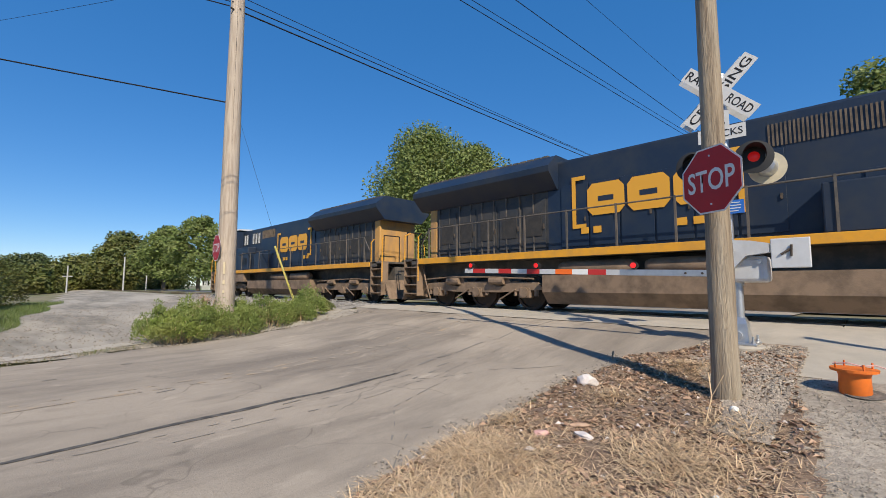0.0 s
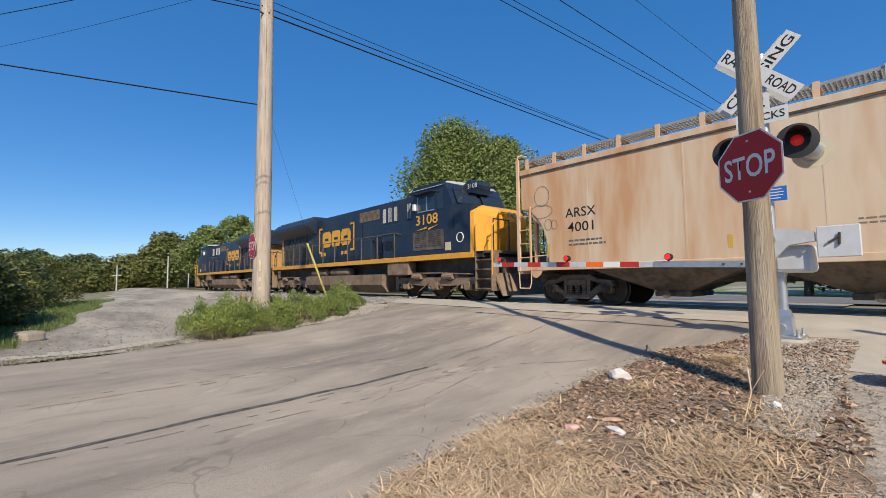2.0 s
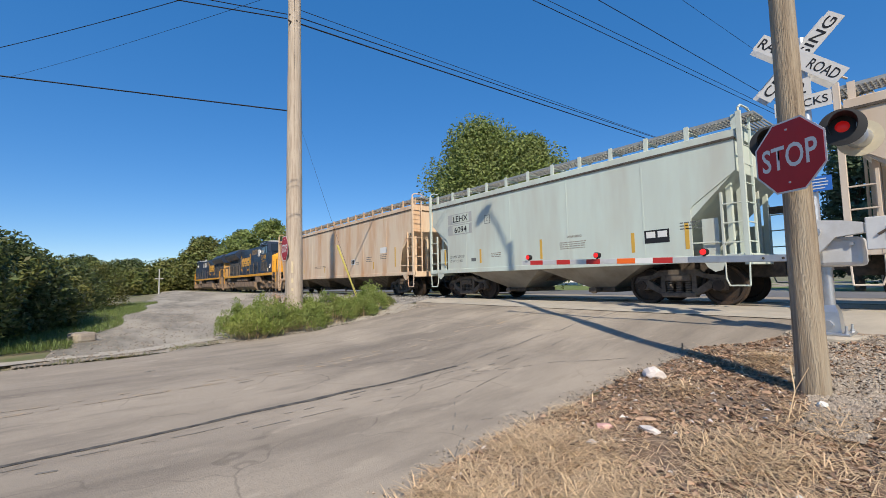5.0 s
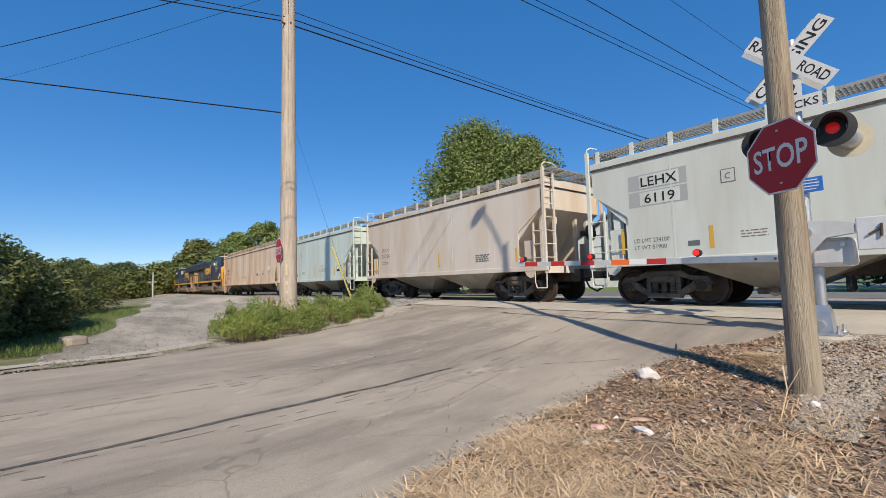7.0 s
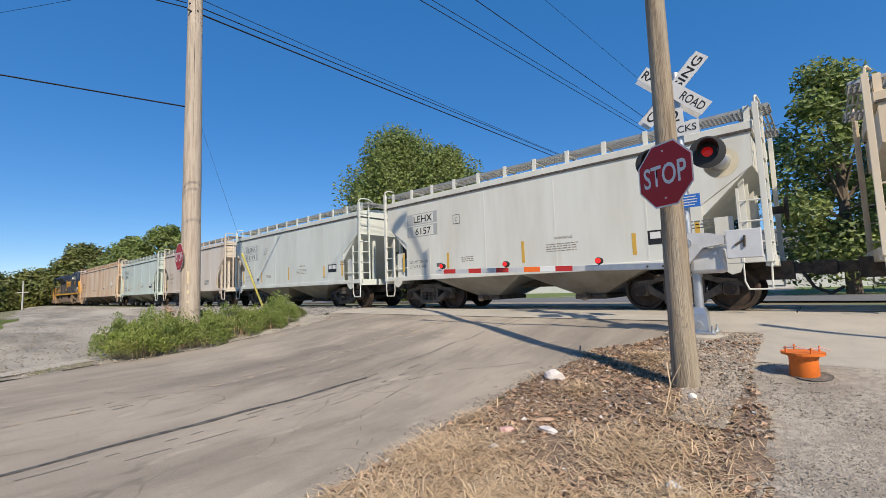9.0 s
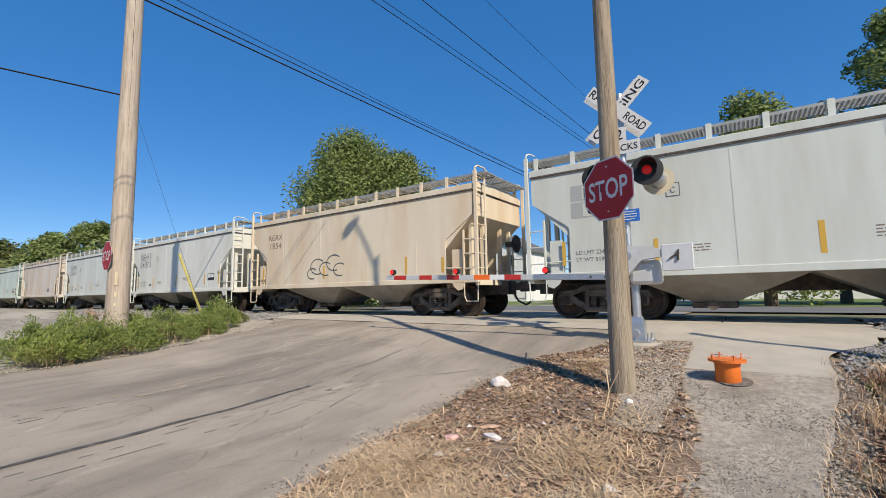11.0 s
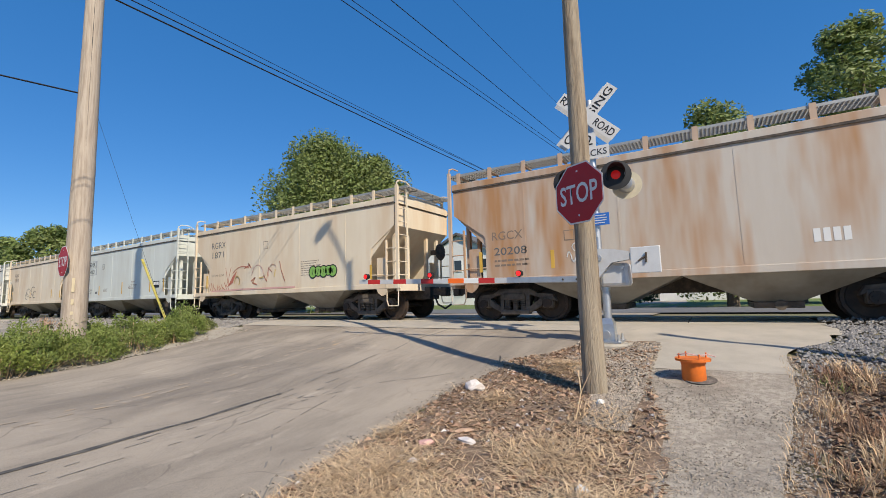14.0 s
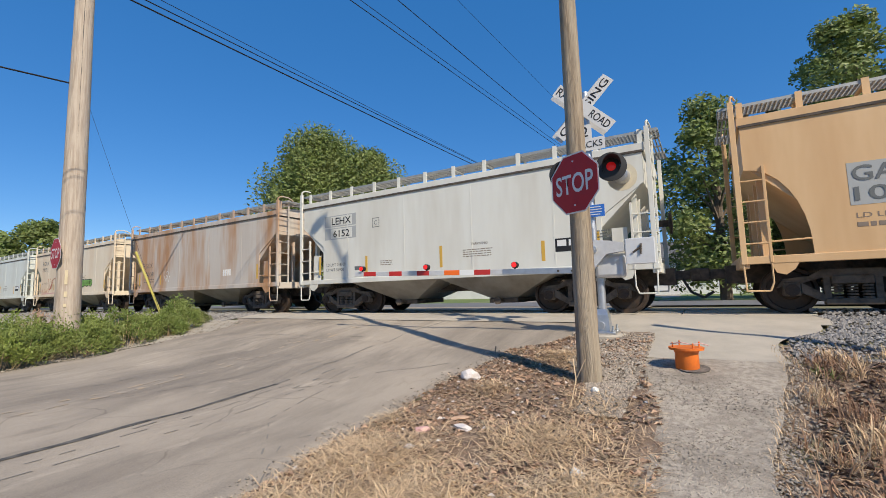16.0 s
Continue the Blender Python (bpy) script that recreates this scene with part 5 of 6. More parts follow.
        for i in range(9):
            part("hood_rib", Form().box(1.45 + i * 0.5, 1.49 + i * 0.5, s * 1.0 - 0.03, s * 1.0 + 0.03, D, 3.6), M["loco_grime"], car)
        part("battery_box", Form().box(14.4, 15.9, s * 1.3 - 0.2, s * 1.3 + 0.2, 0.95, D - 0.2, bevel=0.03), M["loco_under"], car)
        part("sand_pipe", Form().tube([(0.9, s * 1.3, 1.4), (1.1, s * 1.35, 0.9), (1.2, s * 1.2, 0.25)], 0.03, 6), M["loco_under"], car)
        # walkway handrail
        f = Form()
        xs = [1.4 + 1.35 * i for i in range(11)]
        for x in xs:
            f.box(x - 0.022, x + 0.022, s * 1.47 - 0.022, s * 1.47 + 0.022, D, D + 1.08)
        f.tube([(1.0, s * 1.47, D + 0.5), (1.4, s * 1.47, D + 1.05), (xs[-1], s * 1.47, D + 1.05), (xs[-1] + 0.5, s * 1.47, D + 0.95)], 0.02, 6)
        part("handrail", f, M["loco_grime"], car)
        # end steps with yellow grab irons
        for x, e in ((0.1, 1), (L - 0.1, -1)):
            a, b = sorted((x, x + e * 0.75))
            well = part("step_well", Form().box(a, b, s * 1.2 - 0.02, s * 1.2 + 0.02, 0.36, D), M["loco_under"], car, "dusty stepped end ladder")
            for z in (0.42, 0.74, 1.06, 1.38):
                part("step", Form().box(a + 0.04, b - 0.04, s * 1.38 - 0.16, s * 1.38 + 0.14, z, z + 0.04), M["loco_under"], well)
            for q in (a, b - 0.03):
                part("step_side", Form().box(q, q + 0.03, s * 1.38 - 0.16, s * 1.38 + 0.15, 0.36, D), M["loco_under"], well)
            part("grab_iron", Form().tube([(a, s * 1.5, 0.9), (a, s * 1.5, D + 0.9), (a + 0.12 * e, s * 1.3, D + 1.0)], 0.022, 6), M["loco_yellow"], car)
            part("grab_iron", Form().tube([(b, s * 1.5, 0.9), (b, s * 1.5, D + 0.8), (b, s * 1.35, D + 0.95)], 0.022, 6), M["loco_yellow"], car)
    for x in (0.12, L - 0.12):
        for y in (-1.0, 1.0):
            part("end_rail", Form().tube([(x, y - 0.4, D), (x, y - 0.4, D + 1.05), (x, y + 0.4, D + 1.05), (x, y + 0.4, D)], 0.022, 6), M["black"], car)
        part("platform", Form().box(min(x, x + (0.9 if x < 5 else -0.9)), max(x, x + (0.9 if x < 5 else -0.9)), -1.5, 1.5, D - 0.08, D, bevel=0.01), M["loco_grime"], car)
        e = -1 if x < 5 else 1
        part("plow", Form().prism([(x, 0.95), (x + e * 0.35, 0.2), (x + e * 0.3, 0.2), (x - e * 0.1, 0.95)], -1.35, 1.35), M["loco_under"], car)
    f = Form().prism([(0, 4.0), (0.12, 4.34), (0.5, 4.5), (0.55, 4.34), (0.45, 4.0)], -0.55, 0.55)
    f.bm.transform(Matrix.Translation((18.1, 0, 0.05)))
    part("number_box", f, M["loco_blue"], car)
    for s in (-1, 1):
        f = Form()
        f.prism([(s * 0.12, 3.56), (s * 1.3, 3.56), (s * 1.25, 4.2), (s * 0.12, 4.26)], 0, 0.02, axis="x")
        f.bm.transform(Matrix.Translation((18.66, 0, 0)) @ Matrix.Shear("XY", 4, (0, 0)))
        for v in f.bm.verts:
            v.co.x -= (v.co.z - 3.55) * 0.5 - 0.01
        part("windscreen", f, M["glass"], car)
    f = Form().rod((18.3, 0.9, 4.5), (18.6, 0.9, 4.5), 0.06, 10)
    part("horn", f, M["loco_grime"], car)
    part("headlight", Form().rod((20.06, -0.12, 3.05), (20.12, -0.12, 3.05), 0.09, 12).rod((20.06, 0.12, 3.05), (20.12, 0.12, 3.05), 0.09, 12), M["alu"], car)
    # tank and reservoirs
    f = Form()
    f.prism([(-1.45, 0.55), (-1.15, 0.22), (1.15, 0.22), (1.45, 0.55), (1.45, 1.02), (-1.45, 1.02)], 6.0, 13.9, axis="x")
    part("fuel_tank", f, M["loco_under"], car, "dust-brown fuel tank")
    for s in (-1, 1):
        for x0, x1 in ((6.4, 8.5), (8.7, 10.9)):
            m = Matrix.Translation((x0, s * 1.2, 1.2)) @ Matrix.Rotation(radians(90), 4, "Y")
            n = x1 - x0
            part("air_reservoir", Form().lathe([(0.02, 0), (0.14, 0.04), (0.2, 0.16), (0.2, n - 0.16), (0.14, n - 0.04), (0.02, n)], m, 14), M["loco_under"], car, smooth=True)
    # emblem: bracket frame round three heavy blocks with cut corners, as plain shapes
    for s in (-1, 1):
        y = s * 1.035
        for x0, e in ((6.75, 1), (10.75, -1)):
            f = Form().prism([(x0, 2.3), (x0 + e * 0.4, 2.3), (x0 + e * 0.4, 2.41), (x0 + e * 0.11, 2.41), (x0 + e * 0.11, 3.64), (x0 + e * 0.4, 3.64), (x0 + e * 0.4, 3.75), (x0, 3.75)], y - 0.004, y + 0.004)
            part("emblem_bracket", f, M["loco_gold"], car)
        for x0 in (7.2, 8.28, 9.36):
            block = part("emblem_block", Form().prism([(x0 + 0.14, 2.62), (x0 + 0.86, 2.62), (x0 + 1.0, 2.78), (x0 + 1.0, 3.32), (x0 + 0.86, 3.48), (x0 + 0.14, 3.48), (x0, 3.32), (x0, 2.78)], y - 0.004, y + 0.004), M["loco_gold"], car)
            part("emblem_slot", Form().box(x0 + 0.3, x0 + 0.72, y - 0.007, y + 0.007, 2.98, 3.12), M["loco_blue"], block)
        for x0 in (7.0, 7.35, 9.4, 9.75):
            part("emblem_dot", Form().box(x0, x0 + 0.22, y - 0.004, y + 0.004, 2.14, 2.32, bevel=0.003), M["loco_gold"], car)
    if number:
        mark(car, number, 16.45, 2.9, 0.4, 1.35, M["loco_gold"], 0.012, -1.512, "road_number")
        f = Form().prism([(16.5, 2.7), (17.15, 2.82), (17.1, 2.72), (17.85, 2.84), (17.2, 2.66), (17.25, 2.74)], -1.515, -1.508)
        part("lightning_bolt", f, M["loco_gold"], car)
        lettering("road_number", number, 0.17, 0.5, M["white_text"], car, Matrix.Translation((18.45, -0.555, 4.2)) @ SIDE)
        pts = [(18.98 + 0.17 * math.cos(a), -1.5, 2.25 + 0.17 * math.sin(a)) for a in (k * math.pi / 8 for k in range(17))]
        part("round_badge", Form().tube(pts, 0.018, 5), M["white_text"], car)
    loco_truck(car, 3.4)
    loco_truck(car, L - 3.4)
    return car


LEAD = locomotive("dark blue diesel locomotive with yellow end, running first")
REAR = locomotive("dark blue diesel locomotive with yellow nose and number 3108", "3108")
TRAIN.append((REAR, -12.6))


# ---- things ----
def pole(name, x, y, z0, z1, r0, r1, material, label, lean=(0, 0), seg=20):
    rings = []
    n = 24
    for i in range(n + 1):
        t = i / n
        r = r0 + (r1 - r0) * t
        z = z0 + (z1 - z0) * t
        rings.append([((r + 0.008 * noise.noise((math.cos(a) * 2, math.sin(a) * 2, z * 1.5))) * math.cos(a) + lean[0] * t, (r + 0.008 * noise.noise((math.cos(a) * 2 + 7, math.sin(a) * 2, z * 1.5))) * math.sin(a) + lean[1] * t, z - z0)
                      for a in (2 * math.pi * k / seg for k in range(seg))])
    f = Form()
    f.loft(rings)
    th = thing(name, Matrix.Translation((x, y, z0)), label, "pole")
    part("shaft", f, material, th, smooth=True)
    return th


stop_pole = pole("utility_pole", -1.275, 5.66, 0.0, 10.8, 0.146, 0.064, M["wood_pole"], "weathered round wooden pole standing in mulch")
left_pole = pole("utility_pole", -13.55, 4.46, 0.1, 14.5, 0.27, 0.17, M["wood_pole_pale"], "tall pale weathered utility pole behind weeds")


def tree(name, x, y, base, h, spread, trunk_r, leaf, label, count, size, low=0.25, seed=1, cone=False, category="tree", lumps=26, dome=False, tall=1.0, lump=0.42):
    rng = random.Random(seed)
    th = thing(name, Matrix.Translation((x, y, base)), label, category)
    f = Form()
    f.rod((0, 0, -0.1), (0, 0, h * 0.62), trunk_r, 9, trunk_r * 0.5)
    centres = []
    for i in range(lumps):
        a = i * 2.4 + rng.uniform(-0.4, 0.4)
        t = (i + 0.5) / lumps
        z = h * (low + (0.97 - low) * t)
        if cone:
            rad = spread * (1 - t) ** 0.8
        elif dome:
            rad = spread * math.sqrt(max(0.02, 1 - 0.97 * t * t))
        else:
            rad = spread * math.sin(math.pi * (0.16 + 0.8 * t)) ** 0.8
        rr = rad * rng.uniform(0.35, 0.8)
        c = Vector((rr * math.cos(a), rr * math.sin(a), z))
        s = (spread * lump + 0.1) * rng.uniform(0.7, 1.15) * (0.55 + 0.45 * math.sin(math.pi * min(1, 0.2 + 0.75 * t)))
        if cone:
            s *= 0.75
        centres.append((c, s))
        f.rod((0, 0, max(0.3, z * 0.6)), c, trunk_r * 0.28, 5, trunk_r * 0.08)
    part("trunk", f, M["bark"], th)
    verts, faces = [], []
    per = count // lumps
    for c, s in centres:
        for k in range(per):
            d = Vector((rng.gauss(0, 1), rng.gauss(0, 1), rng.gauss(0, 0.8))).normalized()
            p = c + Vector((d.x, d.y, d.z * tall)) * s * (rng.random() ** 0.42)
            p.z = max(p.z, 0.15)
            u = Vector((rng.gauss(0, 1), rng.gauss(0, 1), rng.gauss(0, 0.6))).normalized()
            w = (u.cross(d) if abs(u.dot(d)) < 0.95 else u.orthogonal()).normalized()
            q = size * rng.uniform(0.6, 1.4)
            i0 = len(verts)
            verts += [tuple(p - u * q), tuple(p + w * q * 0.5 + d * q * 0.2), tuple(p + u * q), tuple(p - w * q * 0.5 + d * q * 0.2)]
            faces.append((i0, i0 + 1, i0 + 2, i0 + 3))
    me = bpy.data.meshes.new("crown")
    me.from_pydata(verts, [], faces)
    me.materials.append(leaf)
    part("crown", me, None, th)
    return th




# sign on the wooden pole
def octagon_sign(m, label, word=True):
    th = thing("stop_sign", m, label, "road sign")
    r = 0.381 / math.cos(math.pi / 8)
    out = [(r * math.cos(math.pi / 8 + k * math.pi / 4), r * math.sin(math.pi / 8 + k * math.pi / 4)) for k in range(8)]
    part("border", Form().prism(out, -0.003, 0.0, axis="z"), M["white_sign"], th, "white rim")
    part("face", Form().prism([(x * 0.95, y * 0.95) for x, y in out], 0.0, 0.0025, axis="z"), M["red_sign"], th, "red reflective face")
    if word:
        lettering("word", "STOP", 0.255, 0.6, M["white_sign"], th, Matrix.Translation((-0.3, -0.127, 0.004)), 0.014)
    for y in (-0.28, 0.28):
        part("bolt", Form().rod((0, y, 0.002), (0, y, 0.012), 0.011, 8), M["alu"], th)
    return th


def upright(x, y, z, alpha, spin=0):
    """Pose of a sign: its x along heading alpha (degrees) in the plan, its y up."""
    return Matrix.Translation((x, y, z)) @ Matrix.Rotation(radians(alpha), 4, "Z") @ Matrix.Rotation(radians(90), 4, "X") @ Matrix.Rotation(radians(spin), 4, "Z")


octagon_sign(upright(-1.285, 5.495, 2.73, -28), "red stop sign with white letters on the wooden pole")
octagon_sign(upright(-13.62, 4.185, 2.62, -3), "red stop sign bolted edge-on to the utility pole", True)
for z0, z1 in ((1.75, 2.1), (1.45, 1.58), (1.2, 1.28)):
    plate_m = Matrix.Rotation(radians(60), 4, "Z")
    part("reflector_plate", Form().box(-0.028, 0.028, -0.275, -0.255, z0, z1, plate_m), M["cream_plate"], left_pole, "small pale yellow plate")
f = Form().rod((0.24, -0.06, 0.3), (0.16, -0.06, 14), 0.012, 5)
part("ground_wire", f, M["wire"], left_pole)
f = Form().rod((-0.22, 0, 9.9), (0.22, 0, 9.9), 0.025, 6).rod((0.1, -0.1, 9.85), (0.16, -0.26, 9.85), 0.03, 6).rod((-0.1, -0.1, 7.0), (-0.2, -0.16, 7.0), 0.025, 6)
part("wire_bracket", f, M["steel_dark"], left_pole)

# street lamp arm on top of the wooden pole
f = Form().tube([(-0.06, 0, 10.5), (-0.3, 0, 11.0), (-0.62, 0, 11.55), (-1.0, 0, 12.05)], 0.035)
part("lamp_arm", f, M["steel_dark"], stop_pole)
f = Form()
f.lathe([(0.03, -0.32), (0.1, -0.28), (0.16, -0.05), (0.17, 0.15), (0.05, 0.34)], Matrix.Translation((-1.22, 0, 11.96)) @ Matrix.Rotation(radians(-122), 4, "Y"), 14)
part("lamp_head", f, M["alu_paint"], stop_pole, smooth=True)


# signal mast with crossbuck, flashers, gate machine and arm
def signal_mast():
    X, Y, Z = -1.67, 8.2, 0.53
    th = thing("crossing_signal", Matrix.Translation((X, Y, Z)), "aluminium crossing signal mast with crossbuck and flashers", "railway signal")
    bx = 0.1
    at_base = Matrix.Translation((bx, 0, 0))
    part("foundation", Form().lathe([(0.02, -0.3), (0.42, -0.3), (0.42, 0.05), (0.38, 0.08), (0.02, 0.08)], at_base, 24), M["concrete"], th, "round concrete footing")
    part("mast", Form().rod((0.02, 0, 1.1), (0.02, 0, 4.55), 0.064, 16), M["alu"], th, smooth=True)
    part("lower_pipe", Form().rod((bx, 0, 0.3), (bx, 0, 1.3), 0.07, 16).rod((bx, 0, 1.0), (bx, 0, 1.06), 0.085, 16), M["alu"], th, "dull aluminium pipe below the gate machine", True)
    f = Form()
    f.box(bx - 0.24, bx + 0.24, -0.24, 0.24, 0.08, 0.115, bevel=0.01)
    f.loft([[(bx - 0.13, -0.13, 0.115), (bx + 0.13, -0.13, 0.115), (bx + 0.13, 0.13, 0.115), (bx - 0.13, 0.13, 0.115)], [(bx - 0.11, -0.11, 0.4), (bx + 0.11, -0.11, 0.4), (bx + 0.11, 0.11, 0.4), (bx - 0.11, 0.11, 0.4)], [(bx - 0.075, -0.075, 0.5), (bx + 0.075, -0.075, 0.5), (bx + 0.075, 0.075, 0.5), (bx - 0.075, 0.075, 0.5)]])
    base = part("junction_base", f, M["alu"], th, "cast aluminium junction box base")
    for x in (-0.19, 0.19):
        for y in (-0.19, 0.19):
            part("anchor_bolt", Form().rod((bx + x, y, 0.1), (bx + x, y, 0.22), 0.018, 6).rod((bx + x, y, 0.115), (bx + x, y, 0.145), 0.032, 6), M["alu"], base)
    part("access_cap", Form().rod((bx - 0.02, -0.12, 0.22), (bx - 0.02, -0.17, 0.22), 0.07, 12), M["alu"], base)
    part("conduit", Form().tube([(bx - 0.12, -0.1, 0.45), (bx - 0.14, -0.1, 0.8), (bx - 0.08, -0.1, 1.15)], 0.025, 8), M["alu_paint"], th)
    # crossbuck
    zc, half = 4.23, 0.67
    for ang, word, off in ((45, "CROSSING", -0.075), (-45, "RAILROAD", -0.1)):
        m = Matrix.Translation((0.0, off, zc)) @ Matrix.Rotation(radians(90), 4, "X") @ Matrix.Rotation(radians(ang), 4, "Z")
        f = Form().box(-half, half, -0.12, 0.12, -0.004, 0.004)
        f.bm.transform(m)
        blade = part("crossbuck_blade", f, M["white_sign"], th, "white blade with black letters")
        if word == "RAILROAD":
            lettering("word", "RAIL", 0.145, 0.42, M["black"], blade, m @ Matrix.Translation((-0.63, -0.072, 0.0055)), 0.012)
            lettering("word", "ROAD", 0.145, 0.44, M["black"], blade, m @ Matrix.Translation((0.18, -0.072, 0.0055)), 0.012)
        else:
            lettering("word", word, 0.145, 1.24, M["black"], blade, m @ Matrix.Translation((-0.62, -0.072, 0.0055)), 0.012)
    # crossbuck of the other direction, on the mast's far side
    for ang, off in ((45, 0.08), (-45, 0.105)):
        f = Form().box(-half, half, -0.12, 0.12, -0.004, 0.004)
        f.bm.transform(Matrix.Translation((-0.1, off, zc + 0.02)) @ Matrix.Rotation(radians(90), 4, "X") @ Matrix.Rotation(radians(ang), 4, "Z"))
        part("rear_blade", f, M["alu_paint"], th, "bare metal back of the far crossbuck")
    f = Form().box(-0.34, 0.34, -0.085, -0.079, 3.4, 3.63)
    f.box(-0.12, 0.12, -0.085, -0.079, 3.632, 3.9)
    tracks = part("track_count_sign", f, M["white_sign"], th, "white sign below the crossbuck")
    lettering("word", "TRACKS", 0.12, 0.6, M["black"], tracks, Matrix.Translation((-0.3, -0.088, 3.455)) @ SIDE, 0.006)
    lettering("word", "2", 0.19, 0.12, M["black"], tracks, Matrix.Translation((-0.06, -0.088, 3.67)) @ SIDE, 0.006)
    # flashers on a cross arm
    part("cross_arm", Form().rod((-0.44, 0.0, 3.0), (0.54, 0.0, 3.0), 0.03, 8).rod((-0.1, -0.02, 3.0), (0.1, -0.02, 3.0), 0.1, 10), M["alu"], th)
    for x, lit in ((-0.4, False), (0.44, True)):
        m = Matrix.Translation((x, -0.22, 3.0)) @ Matrix.Rotation(radians(12), 4, "Z") @ Matrix.Rotation(radians(90), 4, "X")
        fl = part("flasher_backplate", Form().lathe([(0.02, -0.02), (0.26, -0.02), (0.26, 0.0), (0.16, 0.01), (0.02, 0.01)], m, 28), M["black"], th, "round black backing plate", True)
        part("lens", Form().lathe([(0.002, 0.03), (0.055, 0.028), (0.08, 0.014), (0.08, 0.005), (0.002, 0.005)], m, 24), M["lamp_red"] if lit else M["lens_dark"], fl, "red signal lens", True)
        f = Form()
        rings = []
        for k in range(15):
            a = radians(-35 + 250 * k / 14)
            rings.append([(0.15 * math.cos(a), 0.15 * math.sin(a), 0.0), (0.15 * math.cos(a), 0.15 * math.sin(a), 0.30 * max(0.15, math.sin(a) * 0.5 + 0.5)), (0.155 * math.cos(a), 0.155 * math.sin(a), 0.30 * max(0.15, math.sin(a) * 0.5 + 0.5)), (0.155 * math.cos(a), 0.155 * math.sin(a), 0.0)])
        f.loft(rings)
        f.bm.transform(m)
        part("hood", f, M["black"], fl)
        part("lamp_housing", Form().lathe([(0.02, 0.2), (0.12, 0.18), (0.15, 0.02), (0.02, 0.02)], Matrix.Translation((x, -0.22, 3.0)) @ Matrix.Rotation(radians(-90), 4, "X"), 16), M["alu"], fl, smooth=True)
        m2 = Matrix.Translation((x + 0.1, 0.26, 2.9)) @ Matrix.Rotation(radians(-90), 4, "X")
        fl = part("flasher_backplate", Form().lathe([(0.02, -0.01), (0.26, -0.01), (0.26, 0.0), (0.02, 0.0)], m2, 28), M["cream_back"], th, "pale back of the rear flasher")
        part("lamp_housing", Form().lathe([(0.02, -0.2), (0.12, -0.18), (0.15, -0.01), (0.02, -0.01)], m2, 16), M["alu"], fl, smooth=True)
    # blue notice
    bl = part("emergency_notice", Form().box(-0.08, 0.26, -0.09, -0.083, 2.16, 2.38, bevel=0.002), M["blue_sign"], th, "small blue notice with white lines")
    for i, w in enumerate((0.22, 0.26, 0.24, 0.18)):
        part("notice_bar", Form().box(0.09 - w / 2, 0.09 + w / 2, -0.094, -0.0905, 2.33 - i * 0.045, 2.345 - i * 0.045), M["white_sign"], bl)
    part("mast_collar", Form().rod((0, 0, 1.95), (0, 0, 2.05), 0.078, 16), M["alu"], th)
    # gate machine
    f = Form()
    f.prism([(-0.1, 1.6), (0.08, 1.72), (0.34, 1.69), (0.56, 1.64), (0.56, 1.5), (0.27, 1.46), (-0.08, 1.07), (-0.17, 1.07), (-0.1, 1.3), (-0.15, 1.47)], -0.27, -0.11)
    f.box(0.04, 0.53, -0.16, 0.2, 1.05, 1.46, bevel=0.06)
    gm = part("gate_machine", f, M["alu_paint"], th, "silver gate machine housing")
    part("pivot", Form().rod((0.06, -0.27, 1.55), (0.06, -0.32, 1.55), 0.065, 14).rod((0.06, -0.32, 1.55), (0.06, -0.35, 1.55), 0.035, 8), M["alu"], gm)
    part("bolt_head", Form().rod((0.42, -0.16, 1.36), (0.42, -0.2, 1.36), 0.03, 6), M["alu"], gm)
    part("counterweight_arm", Form().box(0.5, 0.75, -0.22, -0.17, 1.5, 1.62), M["alu"], th)
    cw = part("counterweight", Form().box(0.58, 1.04, -0.26, -0.2, 1.26, 1.7, bevel=0.012), M["white_steel"], th, "pale square counterweight plate")
    part("weight_latch", Form().rod((0.7, -0.275, 1.46), (0.82, -0.275, 1.54), 0.016, 6).rod((0.82, -0.275, 1.43), (0.83, -0.275, 1.6), 0.016, 6), M["steel_dark"], cw)
    return th


M["cream_back"] = mat("cream_paint", (0.62, 0.55, 0.4), 0.6, second=(0.5, 0.44, 0.32), scale=6)
M["white_steel"] = mat("white_galvanised_plate", (0.66, 0.67, 0.67), 0.45, 0.2, second=(0.55, 0.55, 0.55), scale=4)
mast = signal_mast()

# the lowered arm, across the road
arm = thing("gate_arm", Matrix.Translation((-1.65, 7.95, 1.72)) @ Matrix.Rotation(radians(1.8), 4, "Y"), "lowered crossing gate arm striped red and white with lamps", "gate")
part("root", Form().box(-1.7, -0.1, -0.03, 0.03, -0.055, 0.055, bevel=0.008), M["alu"], arm, "bare aluminium arm root")
x = -1.7
order = [("alu_paint", 0.3), ("tape_red", 0.4), ("tape_white", 0.38), ("tape_orange", 0.42), ("alu_paint", 0.42), ("tape_red", 0.36), ("alu_paint", 0.46), ("tape_red", 0.4), ("alu_paint", 0.44), ("tape_red", 0.42), ("alu_paint", 0.3)]
for key, w in order:
    w *= 0.9
    part("arm_panel", Form().box(x - w, x, -0.02, 0.02, -0.052, 0.052, bevel=0.004), M[key], arm)
    x -= w
for lx in (-1.45, -3.5, -5.35):
    lamp = part("arm_lamp", Form().rod((lx, 0, 0.05), (lx, 0, 0.1), 0.02, 6).rod((lx, -0.05, 0.13), (lx, 0.05, 0.13), 0.062, 14), M["black"], arm)
    part("lens", Form().rod((lx, -0.062, 0.13), (lx, -0.045, 0.13), 0.05, 14), M["lamp_red_dim"], lamp, "red lens")
